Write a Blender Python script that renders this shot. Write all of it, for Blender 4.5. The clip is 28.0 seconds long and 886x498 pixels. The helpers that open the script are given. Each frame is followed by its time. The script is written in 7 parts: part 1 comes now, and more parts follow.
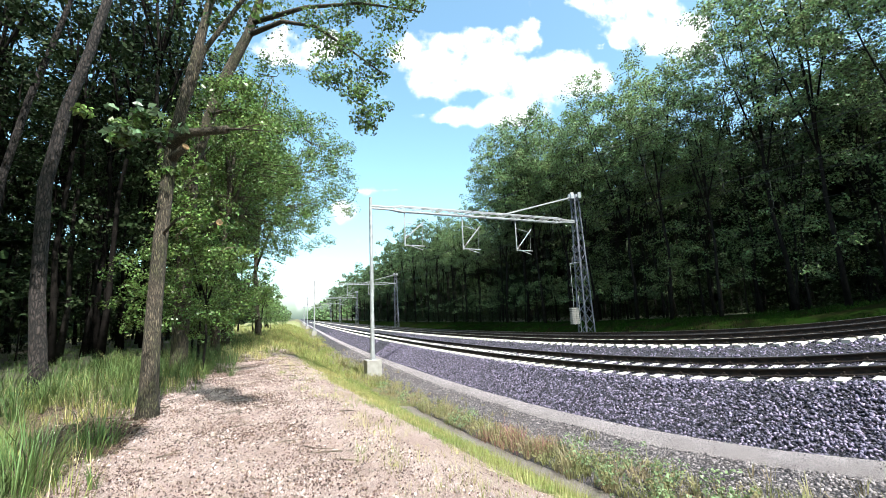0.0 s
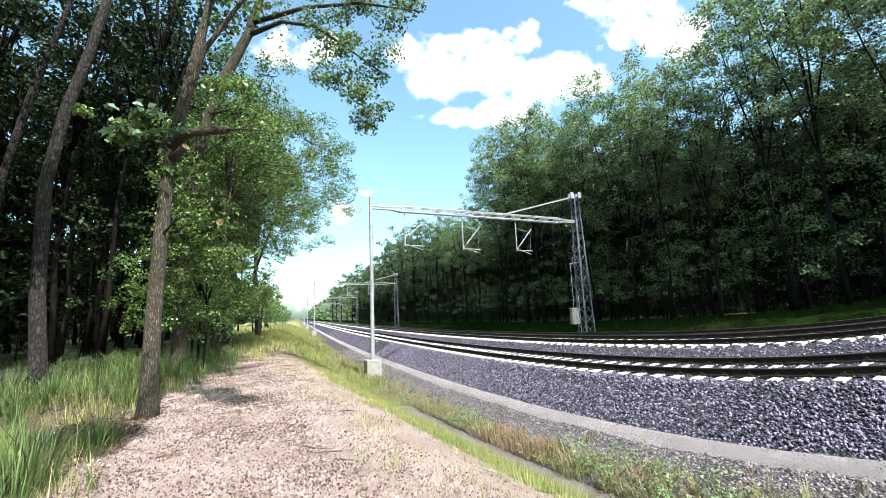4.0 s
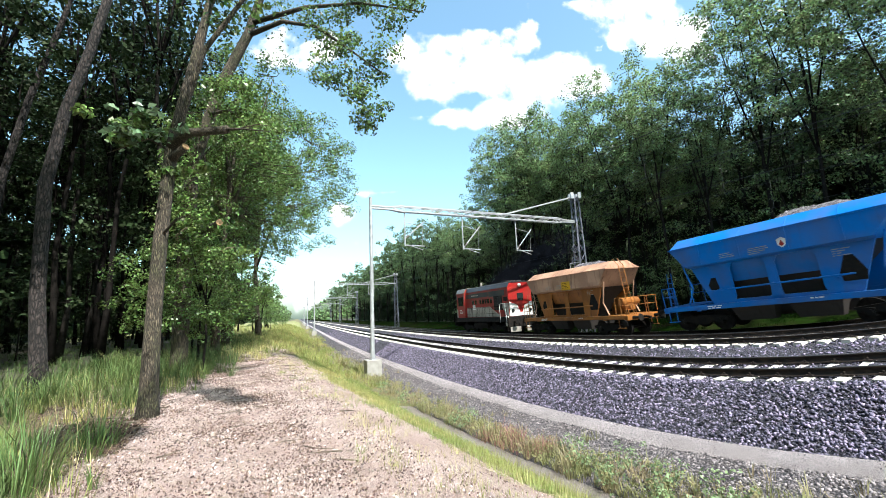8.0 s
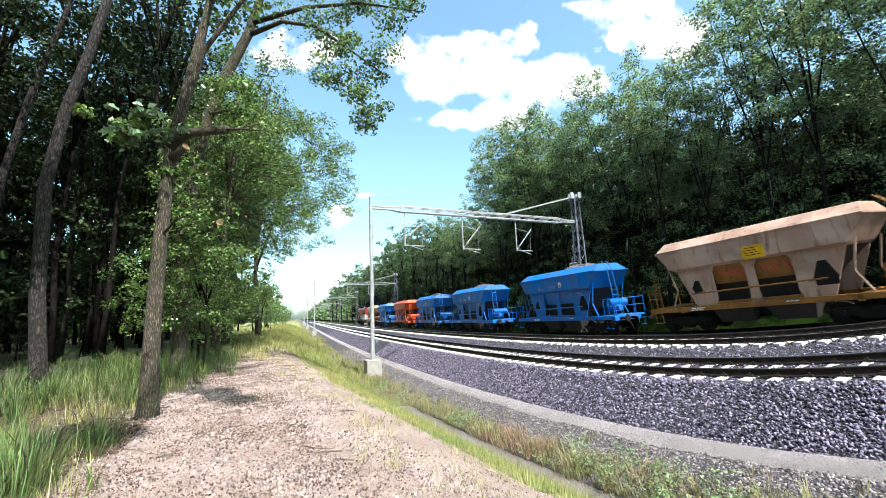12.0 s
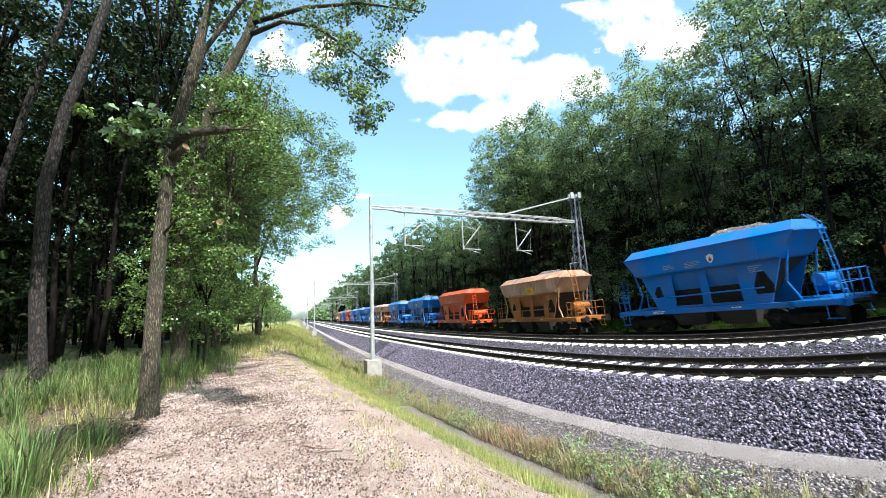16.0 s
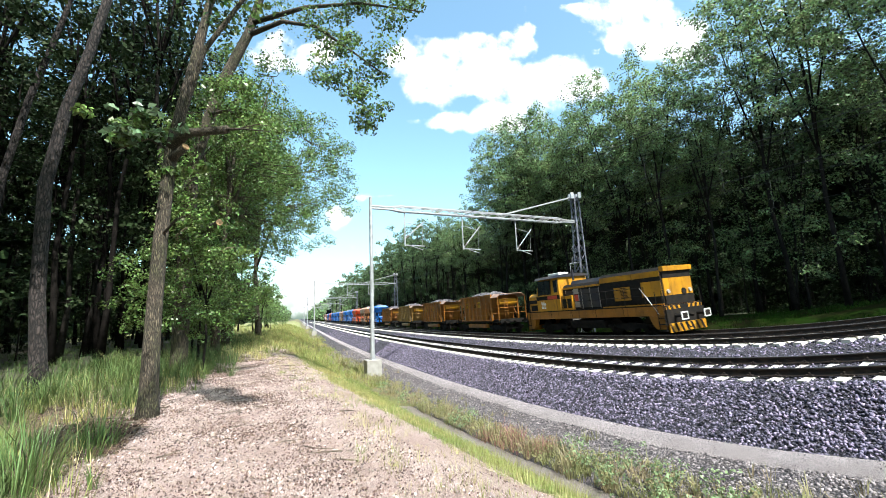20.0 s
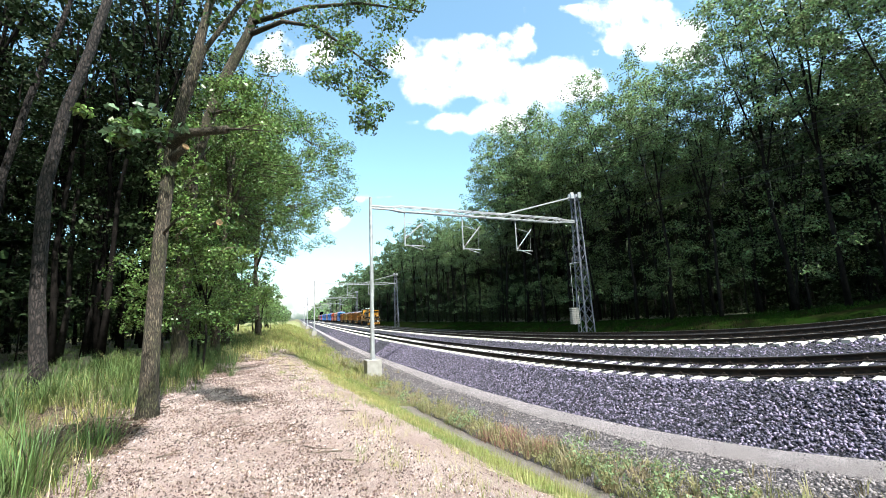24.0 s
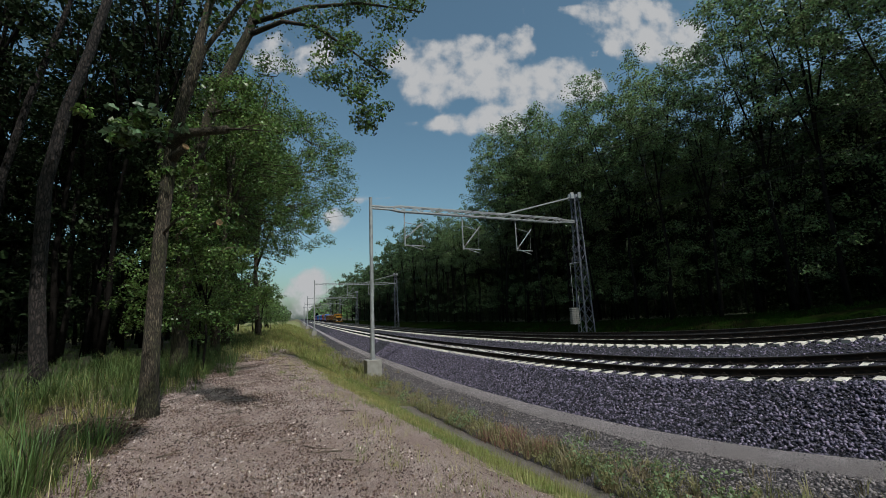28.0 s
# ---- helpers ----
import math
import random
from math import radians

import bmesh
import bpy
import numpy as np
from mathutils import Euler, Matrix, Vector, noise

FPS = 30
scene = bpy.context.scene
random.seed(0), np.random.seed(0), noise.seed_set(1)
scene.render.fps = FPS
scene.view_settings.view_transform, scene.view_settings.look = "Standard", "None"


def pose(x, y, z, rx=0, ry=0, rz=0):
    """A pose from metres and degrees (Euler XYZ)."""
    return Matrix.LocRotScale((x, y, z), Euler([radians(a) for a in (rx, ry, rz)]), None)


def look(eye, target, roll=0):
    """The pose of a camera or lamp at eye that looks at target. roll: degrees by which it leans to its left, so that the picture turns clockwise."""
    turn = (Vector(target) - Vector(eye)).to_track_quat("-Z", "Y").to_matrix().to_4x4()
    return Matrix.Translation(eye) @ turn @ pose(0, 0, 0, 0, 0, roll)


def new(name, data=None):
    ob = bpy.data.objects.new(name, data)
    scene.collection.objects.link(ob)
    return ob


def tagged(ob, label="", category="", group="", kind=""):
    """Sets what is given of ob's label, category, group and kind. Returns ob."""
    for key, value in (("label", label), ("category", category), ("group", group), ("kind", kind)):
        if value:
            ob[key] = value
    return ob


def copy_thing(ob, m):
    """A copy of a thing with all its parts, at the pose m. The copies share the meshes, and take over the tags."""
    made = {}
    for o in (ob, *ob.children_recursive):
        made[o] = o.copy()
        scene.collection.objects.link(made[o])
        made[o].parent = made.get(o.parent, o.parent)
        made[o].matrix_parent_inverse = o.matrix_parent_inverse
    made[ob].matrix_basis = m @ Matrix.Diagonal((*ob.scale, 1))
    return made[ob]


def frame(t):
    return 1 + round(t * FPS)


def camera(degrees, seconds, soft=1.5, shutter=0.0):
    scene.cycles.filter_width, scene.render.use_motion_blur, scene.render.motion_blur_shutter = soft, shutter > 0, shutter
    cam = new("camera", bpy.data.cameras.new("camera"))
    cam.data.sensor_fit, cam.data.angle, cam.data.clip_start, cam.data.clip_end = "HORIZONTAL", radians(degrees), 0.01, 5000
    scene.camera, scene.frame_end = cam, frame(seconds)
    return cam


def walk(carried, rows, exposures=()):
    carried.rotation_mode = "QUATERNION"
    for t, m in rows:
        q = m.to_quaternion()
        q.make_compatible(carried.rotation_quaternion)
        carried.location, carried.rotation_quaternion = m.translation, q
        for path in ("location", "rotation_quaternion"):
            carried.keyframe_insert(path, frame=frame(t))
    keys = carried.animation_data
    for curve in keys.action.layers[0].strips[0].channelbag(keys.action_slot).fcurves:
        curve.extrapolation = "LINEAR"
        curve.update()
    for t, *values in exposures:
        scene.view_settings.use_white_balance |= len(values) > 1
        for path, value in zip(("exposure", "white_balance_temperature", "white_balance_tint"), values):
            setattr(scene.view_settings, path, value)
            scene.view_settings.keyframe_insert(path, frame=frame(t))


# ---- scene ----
# ---- camera: stands still on the woodland path beside the line ----
cam = camera(94.87, 28.0, soft=0.55, shutter=0.12)
EYE = (0.0, 0.0, 1.5)
AIM = look(EYE, (0.0, 10.0, 1.5 + 10.0 * math.tan(radians(8.89))), -2.35)
walk(cam, [(0.0, AIM), (28.0, AIM)],
     exposures=[(0.0, 1.19, 6200, 9), (27.1, 1.19, 6200, 9), (27.5, 0.55, 6200, 9), (28.0, -0.72, 6200, 9)])

# ---- sky, sun ----
SUN_DIR = Vector((0.36, -0.60, 1.0)).normalized()
SUN_EL = math.asin(SUN_DIR.z)
SUN_AZ = math.atan2(SUN_DIR.x, SUN_DIR.y)
world = bpy.data.worlds.new("sky")
scene.world = world
world.use_nodes = True
wn, wl = world.node_tree.nodes, world.node_tree.links
sky = wn.new("ShaderNodeTexSky")
sky.sky_type = "NISHITA"
sky.sun_disc = False
sky.sun_elevation = SUN_EL
sky.sun_rotation = SUN_AZ
sky.air_density, sky.dust_density, sky.ozone_density = 1.0, 2.4, 0.0
wn["Background"].inputs[1].default_value = 0.15
tint = wn.new("ShaderNodeMix")
tint.data_type, tint.blend_type = "RGBA", "MULTIPLY"
tint.inputs["Factor"].default_value = 1.0
tint.inputs["B"].default_value = (0.97, 1.19, 1.07, 1)
wl.new(sky.outputs[0], tint.inputs["A"])
wl.new(tint.outputs["Result"], wn["Background"].inputs[0])
sun = new("sun", bpy.data.lights.new("sun", "SUN"))
sun.data.energy = 5.0
sun.data.angle = radians(0.5)
sun.data.color = (1.0, 0.955, 0.88)
sun.matrix_world = look(SUN_DIR * 50.0, (0, 0, 0))
# ---- materials ----
def mat(name, base, rough=0.7, metal=0.0, var=0.25, scale=6.0, fine=40.0, bump=0.15, dist=0.01, second=None, amount=0.5, island=0.0, objvar=0.0, coat=0.0, spec=0.5, translucent=0.0):
    """A surface with two scales of mottling, fine relief, and tint per loose piece or per object."""
    m = bpy.data.materials.new(name)
    m.use_nodes = True
    n, l = m.node_tree.nodes, m.node_tree.links
    bs = n["Principled BSDF"]
    bs.inputs["Roughness"].default_value = rough
    bs.inputs["Metallic"].default_value = metal
    bs.inputs["Specular IOR Level"].default_value = spec
    bs.inputs["Coat Weight"].default_value = coat
    tc = n.new("ShaderNodeTexCoord")
    big, small = n.new("ShaderNodeTexNoise"), n.new("ShaderNodeTexNoise")
    big.inputs["Scale"].default_value, small.inputs["Scale"].default_value = scale, fine
    big.inputs["Detail"].default_value, small.inputs["Detail"].default_value = 5, 3
    l.new(tc.outputs["Object"], big.inputs["Vector"])
    l.new(tc.outputs["Object"], small.inputs["Vector"])
    mix = n.new("ShaderNodeMix")
    mix.data_type = "RGBA"
    mix.inputs["A"].default_value = (*base, 1)
    two = second if second else tuple(c * (1 - 2 * var) for c in base)
    mix.inputs["B"].default_value = (*two, 1)
    ramp = n.new("ShaderNodeMapRange")
    ramp.inputs["From Min"].default_value, ramp.inputs["From Max"].default_value = 0.40, 0.40 + 0.35 * (1.2 - amount)
    l.new(big.outputs["Fac"], ramp.inputs["Value"])
    l.new(ramp.outputs["Result"], mix.inputs["Factor"])
    hsv = n.new("ShaderNodeHueSaturation")
    l.new(mix.outputs["Result"], hsv.inputs["Color"])
    val = n.new("ShaderNodeMapRange")
    val.inputs["To Min"].default_value, val.inputs["To Max"].default_value = 1 - var, 1 + var
    l.new(small.outputs["Fac"], val.inputs["Value"])
    last = val.outputs["Result"]
    if island or objvar:
        src = n.new("ShaderNodeNewGeometry").outputs["Random Per Island"] if island else n.new("ShaderNodeObjectInfo").outputs["Random"]
        amt = island or objvar
        r2 = n.new("ShaderNodeMapRange")
        r2.inputs["To Min"].default_value, r2.inputs["To Max"].default_value = 1 - amt, 1 + amt
        l.new(src, r2.inputs["Value"])
        mul = n.new("ShaderNodeMath")
        mul.operation = "MULTIPLY"
        l.new(last, mul.inputs[0])
        l.new(r2.outputs["Result"], mul.inputs[1])
        last = mul.outputs[0]
        hue = n.new("ShaderNodeMapRange")
        hue.inputs["To Min"].default_value, hue.inputs["To Max"].default_value = 0.5 - 0.05 * amt, 0.5 + 0.04 * amt
        l.new(src, hue.inputs["Value"])
        l.new(hue.outputs["Result"], hsv.inputs["Hue"])
    l.new(last, hsv.inputs["Value"])
    l.new(hsv.outputs["Color"], bs.inputs["Base Color"])
    if bump:
        bp = n.new("ShaderNodeBump")
        bp.inputs["Strength"].default_value, bp.inputs["Distance"].default_value = bump, dist
        l.new(small.outputs["Fac"], bp.inputs["Height"])
        l.new(bp.outputs["Normal"], bs.inputs["Normal"])
    if translucent:
        tr = n.new("ShaderNodeBsdfTranslucent")
        l.new(hsv.outputs["Color"], tr.inputs["Color"])
        ms = n.new("ShaderNodeMixShader")
        ms.inputs[0].default_value = translucent
        l.new(bs.outputs[0], ms.inputs[1])
        l.new(tr.outputs[0], ms.inputs[2])
        l.new(ms.outputs[0], n["Material Output"].inputs["Surface"])
    return m


M_SOIL = mat("forest_soil", (0.042, 0.034, 0.021), 0.95, var=0.35, scale=0.6, fine=14, bump=0.6, dist=0.05, second=(0.03, 0.036, 0.014), amount=0.6)
M_TURF = mat("turf", (0.10, 0.10, 0.036), 0.95, var=0.35, scale=0.9, fine=18, bump=0.6, dist=0.05, second=(0.12, 0.085, 0.048), amount=0.5)

def gravel_mat(name, light, dark, gap, cell, stain, rough=0.85, depth=0.02):
    """Crushed stone too fine to model: each cell its own grey, dark gaps between, broad stains."""
    m = mat(name, light, rough, var=0.2, scale=1.3, fine=60, bump=0, second=stain, amount=0.4)
    n, l = m.node_tree.nodes, m.node_tree.links
    bs = n["Principled BSDF"]
    col = bs.inputs["Base Color"].links[0].from_socket
    tc = n.new("ShaderNodeTexCoord")
    vo, ve = n.new("ShaderNodeTexVoronoi"), n.new("ShaderNodeTexVoronoi")
    ve.feature = "DISTANCE_TO_EDGE"
    for v in (vo, ve):
        v.inputs["Scale"].default_value = 1.0 / cell
        l.new(tc.outputs["Object"], v.inputs["Vector"])
    sep = n.new("ShaderNodeSeparateColor")
    l.new(vo.outputs["Color"], sep.inputs[0])
    shade = n.new("ShaderNodeMix")
    shade.data_type = "RGBA"
    shade.inputs["B"].default_value = (*dark, 1)
    l.new(sep.outputs[0], shade.inputs["Factor"])
    l.new(col, shade.inputs["A"])
    edge = n.new("ShaderNodeMapRange")
    edge.inputs["From Max"].default_value = 0.22
    l.new(ve.outputs["Distance"], edge.inputs["Value"])
    mx = n.new("ShaderNodeMix")
    mx.data_type = "RGBA"
    mx.inputs["A"].default_value = (*gap, 1)
    l.new(edge.outputs[0], mx.inputs["Factor"])
    l.new(shade.outputs["Result"], mx.inputs["B"])
    l.new(mx.outputs["Result"], bs.inputs["Base Color"])
    tilt = n.new("ShaderNodeMath")
    tilt.operation = "MULTIPLY_ADD"
    tilt.inputs[1].default_value = 0.6
    l.new(sep.outputs[1], tilt.inputs[0])
    l.new(edge.outputs[0], tilt.inputs[2])
    bp = n.new("ShaderNodeBump")
    bp.inputs["Strength"].default_value, bp.inputs["Distance"].default_value = 1.0, depth
    l.new(tilt.outputs[0], bp.inputs["Height"])
    l.new(bp.outputs[0], bs.inputs["Normal"])
    return m


M_LITTER = gravel_mat("path_litter", (0.70, 0.565, 0.53), (0.42, 0.30, 0.27), (0.24, 0.165, 0.14), 0.016, (0.37, 0.26, 0.23), depth=0.009)
M_DITCH = gravel_mat("ditch_gravel", (0.40, 0.34, 0.31), (0.26, 0.22, 0.20), (0.13, 0.11, 0.09), 0.022, (0.26, 0.21, 0.16))
M_BED = gravel_mat("ballast_bed", (0.11, 0.098, 0.135), (0.02, 0.018, 0.028), (0.004, 0.004, 0.007), 0.045, (0.08, 0.072, 0.095), depth=0.04)
M_SPILL = gravel_mat("spilled_gravel", (0.22, 0.19, 0.21), (0.05, 0.043, 0.05), (0.012, 0.010, 0.011), 0.045, (0.15, 0.12, 0.105), depth=0.04)
M_STRIP = gravel_mat("fine_gravel_strip", (0.60, 0.52, 0.53), (0.36, 0.31, 0.32), (0.15, 0.13, 0.13), 0.022, (0.38, 0.325, 0.325))
M_STONE = mat("ballast_stone", (0.165, 0.147, 0.208), 0.85, var=0.25, scale=8, fine=40, bump=0.3, island=0.95, spec=0.25)
M_CONC = mat("concrete", (0.24, 0.225, 0.205), 0.85, var=0.12, scale=3, fine=40, bump=0.2, second=(0.30, 0.285, 0.26), amount=0.5)
M_SLEEPER = mat("sleeper_concrete", (0.62, 0.59, 0.53), 0.85, var=0.15, scale=4, fine=50, bump=0.2, second=(0.50, 0.45, 0.38), amount=0.5, objvar=0.12)
M_RAIL = mat("rail_rust", (0.016, 0.013, 0.012), 0.7, metal=0.0, spec=0.15, var=0.3, scale=5, fine=60, bump=0.2, second=(0.03, 0.021, 0.016))
M_RAILTOP = mat("rail_running_face", (0.20, 0.19, 0.185), 0.45, metal=1.0, var=0.1, scale=3, fine=50, bump=0.05)
M_GALV = mat("galvanised_steel", (0.36, 0.37, 0.38), 0.5, metal=0.3, var=0.12, scale=3, fine=40, bump=0.08)
# Weathered steel with the tower's backlit shade put into the dark blue-grey.
M_GALV_D = mat("weathered_galvanised_steel", (0.15, 0.155, 0.19), 0.6, metal=0.3, var=0.25, scale=4, fine=40, bump=0.1)
M_WIRE = mat("copper_wire", (0.05, 0.05, 0.05), 0.5, metal=0.5, var=0.1, bump=0)
M_INSUL = mat("insulator_ceramic", (0.20, 0.10, 0.06), 0.3, var=0.1, bump=0)
# Bark of the inner trees, forest shade put into its near-black colour.
M_BARK_SHADED = mat("bark", (0.019, 0.0165, 0.0145), 0.95, var=0.4, scale=3, fine=22, bump=0.9, dist=0.04, second=(0.010, 0.009, 0.008), amount=0.6, objvar=0.35, spec=0.05)
M_CUT = mat("cut_wood", (0.36, 0.22, 0.11), 0.85, var=0.2, scale=8, fine=40, bump=0.2)
M_DEAD = mat("barkless_wood", (0.40, 0.33, 0.23), 0.8, var=0.2, scale=6, fine=40, bump=0.2)
def bark_mat(name, ridge, furrow, scale, crack=0.28, long=0.17, moss=None):
    """Furrowed bark: long upright ridges with dark cracks, moss and lichen stains."""
    m = mat(name, ridge, 0.95, var=0.25, scale=2.0, fine=30, bump=0.3, dist=0.01, second=moss or tuple(0.6 * c for c in ridge), amount=0.5)
    n, l = m.node_tree.nodes, m.node_tree.links
    bs = n["Principled BSDF"]
    col = bs.inputs["Base Color"].links[0].from_socket
    tc, mp = n.new("ShaderNodeTexCoord"), n.new("ShaderNodeMapping")
    mp.inputs["Scale"].default_value = (scale, scale, scale * long)
    l.new(tc.outputs["Object"], mp.inputs["Vector"])
    vo = n.new("ShaderNodeTexVoronoi")
    vo.feature = "DISTANCE_TO_EDGE"
    vo.inputs["Scale"].default_value = 1.0
    nz = n.new("ShaderNodeTexNoise")
    nz.inputs["Scale"].default_value = 1.5
    l.new(mp.outputs[0], nz.inputs["Vector"])
    ad = n.new("ShaderNodeVectorMath")
    l.new(mp.outputs[0], ad.inputs[0])
    l.new(nz.outputs["Color"], ad.inputs[1])
    l.new(ad.outputs[0], vo.inputs["Vector"])
    rm = n.new("ShaderNodeMapRange")
    rm.inputs["From Max"].default_value = crack
    l.new(vo.outputs["Distance"], rm.inputs["Value"])
    mx = n.new("ShaderNodeMix")
    mx.data_type = "RGBA"
    mx.inputs["A"].default_value = (*furrow, 1)
    l.new(rm.outputs[0], mx.inputs["Factor"])
    l.new(col, mx.inputs["B"])
    l.new(mx.outputs["Result"], bs.inputs["Base Color"])
    bp = n.new("ShaderNodeBump")
    bp.inputs["Strength"].default_value, bp.inputs["Distance"].default_value = 0.9, 0.03
    l.new(rm.outputs[0], bp.inputs["Height"])
    l.new(bp.outputs[0], bs.inputs["Normal"])
    return m


M_BARK_OAK = bark_mat("furrowed_oak_bark", (0.175, 0.135, 0.095), (0.024, 0.018, 0.012), 44.0, 0.34, 0.085, (0.085, 0.085, 0.036))
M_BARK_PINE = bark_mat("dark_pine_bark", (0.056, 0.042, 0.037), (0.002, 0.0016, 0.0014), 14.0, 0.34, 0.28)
M_LEAF = mat("oak_leaves", (0.15, 0.22, 0.06), 0.36, var=0.2, scale=0.8, fine=6, bump=0, second=(0.055, 0.10, 0.026), island=0.75, translucent=0.35, spec=0.4)
M_LEAF_D = mat("dark_oak_leaves", (0.20, 0.27, 0.11), 0.33, var=0.25, scale=0.6, fine=3, bump=0, second=(0.09, 0.14, 0.05), island=0.9, translucent=0.5, spec=0.55)
# Oak leaves with the shade of the rear and distant ranks put into the colour.
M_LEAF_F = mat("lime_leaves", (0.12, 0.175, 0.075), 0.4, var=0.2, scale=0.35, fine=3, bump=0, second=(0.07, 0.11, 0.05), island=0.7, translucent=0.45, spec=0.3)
# Pine needles, darkened so that the colour carries the near wood's shade.
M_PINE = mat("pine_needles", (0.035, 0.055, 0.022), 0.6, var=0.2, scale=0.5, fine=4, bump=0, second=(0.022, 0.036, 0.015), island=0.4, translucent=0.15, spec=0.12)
# Sun gloss on the near oak's leaf spray is put into this paler green.
M_LEAF_P = mat("pale_leaf_undersides", (0.17, 0.25, 0.14), 0.4, var=0.15, scale=2.0, fine=8, bump=0, second=(0.09, 0.15, 0.07), island=0.5, translucent=0.35)
# The forest interior's shade is put into this near-black leaf colour.
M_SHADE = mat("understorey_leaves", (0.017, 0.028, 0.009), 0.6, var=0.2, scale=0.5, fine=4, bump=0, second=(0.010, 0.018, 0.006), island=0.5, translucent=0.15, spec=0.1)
M_GRASS = mat("grass_blades", (0.185, 0.235, 0.065), 0.6, var=0.1, scale=0.9, fine=4, bump=0, second=(0.36, 0.31, 0.12), amount=0.5, island=0.45, translucent=0.3, spec=0.25)
M_GRASS_G = mat("green_grass_blades", (0.062, 0.112, 0.034), 0.6, var=0.1, scale=0.8, fine=4, bump=0, second=(0.14, 0.175, 0.055), amount=0.45, island=0.5, translucent=0.18, spec=0.25)
M_GRASS_L = mat("lush_grass_blades", (0.10, 0.165, 0.04), 0.6, var=0.1, scale=0.8, fine=4, bump=0, second=(0.19, 0.225, 0.07), amount=0.45, island=0.5, translucent=0.3, spec=0.2)
# Dim light below the forest edge is put into the verge grass and soil colours.
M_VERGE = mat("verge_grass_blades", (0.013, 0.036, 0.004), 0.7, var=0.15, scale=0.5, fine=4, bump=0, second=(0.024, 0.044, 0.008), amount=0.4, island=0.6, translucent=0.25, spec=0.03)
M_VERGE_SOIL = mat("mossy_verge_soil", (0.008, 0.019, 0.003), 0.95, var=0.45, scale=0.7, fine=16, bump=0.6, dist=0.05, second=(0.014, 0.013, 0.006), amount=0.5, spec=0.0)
M_MEADOW = mat("meadow_turf", (0.15, 0.18, 0.075), 0.95, var=0.3, scale=0.25, fine=6, bump=0.5, dist=0.05, second=(0.28, 0.25, 0.13), amount=0.5, spec=0.05)
# ---- shapes ----
class Geo:
    """Collects simple solids into one mesh."""

    def __init__(self):
        self.v, self.f = [], []

    def add(self, verts, faces):
        k = len(self.v)
        self.v.extend([tuple(p) for p in verts])
        self.f.extend([tuple(i + k for i in q) for q in faces])
        return self

    def box(self, x0, x1, y0, y1, z0, z1):
        v = [(x, y, z) for z in (z0, z1) for y in (y0, y1) for x in (x0, x1)]
        return self.add(v, [(0, 2, 3, 1), (4, 5, 7, 6), (0, 1, 5, 4), (2, 6, 7, 3), (0, 4, 6, 2), (1, 3, 7, 5)])

    def tube(self, a, b, r, r2=None, n=6, cap=True):
        a, b = Vector(a), Vector(b)
        r2 = r if r2 is None else r2
        d = (b - a).normalized()
        u = d.orthogonal().normalized()
        w = d.cross(u)
        v = [a + (u * math.cos(2 * math.pi * i / n) + w * math.sin(2 * math.pi * i / n)) * r for i in range(n)]
        v += [b + (u * math.cos(2 * math.pi * i / n) + w * math.sin(2 * math.pi * i / n)) * r2 for i in range(n)]
        f = [(i, (i + 1) % n, n + (i + 1) % n, n + i) for i in range(n)]
        if cap:
            f += [tuple(range(n))[::-1], tuple(range(n, 2 * n))]
        return self.add(v, f)

    def path(self, pts, r, n=6):
        """One round rod through the points."""
        pts = [Vector(p) for p in pts]
        u = None
        rings = []
        for i, p in enumerate(pts):
            d = (pts[min(i + 1, len(pts) - 1)] - pts[max(i - 1, 0)]).normalized()
            u = d.orthogonal().normalized() if u is None else (u - d * u.dot(d)).normalized()
            w = d.cross(u)
            rings.append([p + (u * math.cos(2 * math.pi * j / n) + w * math.sin(2 * math.pi * j / n)) * r for j in range(n)])
        return self.loft(rings)

    def bar(self, a, b, w, h):
        """A square bar from a to b, w wide and h high."""
        a, b = Vector(a), Vector(b)
        d = (b - a).normalized()
        up = Vector((0, 0, 1)) if abs(d.z) < 0.95 else Vector((0, 1, 0))
        s = d.cross(up).normalized() * w / 2
        t = s.cross(d).normalized() * h / 2
        v = [p + q for p in (a, b) for q in (-s - t, s - t, s + t, -s + t)]
        return self.add(v, [(3, 2, 1, 0), (4, 5, 6, 7), (0, 1, 5, 4), (1, 2, 6, 5), (2, 3, 7, 6), (3, 0, 4, 7)])

    def prism(self, poly, y0, y1):
        """A polygon in x and z, drawn out along y."""
        n = len(poly)
        v = [(x, y0, z) for x, z in poly] + [(x, y1, z) for x, z in poly]
        return self.add(v, [tuple(range(n)), tuple(range(2 * n - 1, n - 1, -1))] + [(i, n + i, n + (i + 1) % n, (i + 1) % n) for i in range(n)])

    def prism_x(self, poly, x0, x1):
        """A polygon in y and z, drawn out along x."""
        n = len(poly)
        v = [(x0, y, z) for y, z in poly] + [(x1, y, z) for y, z in poly]
        return self.add(v, [tuple(range(n)), tuple(range(2 * n - 1, n - 1, -1))] + [(i, n + i, n + (i + 1) % n, (i + 1) % n) for i in range(n)])

    def loft(self, rings, cap=True):
        n = len(rings[0])
        v = [p for r in rings for p in r]
        f = [(k * n + i, k * n + (i + 1) % n, (k + 1) * n + (i + 1) % n, (k + 1) * n + i) for k in range(len(rings) - 1) for i in range(n)]
        if cap:
            f += [tuple(range(n))[::-1], tuple(range((len(rings) - 1) * n, len(rings) * n))]
        return self.add(v, f)

    def mesh(self, name, bevel=0.0, smooth=False):
        me = bpy.data.meshes.new(name)
        me.from_pydata(self.v, [], self.f)
        bm = bmesh.new()
        bm.from_mesh(me)
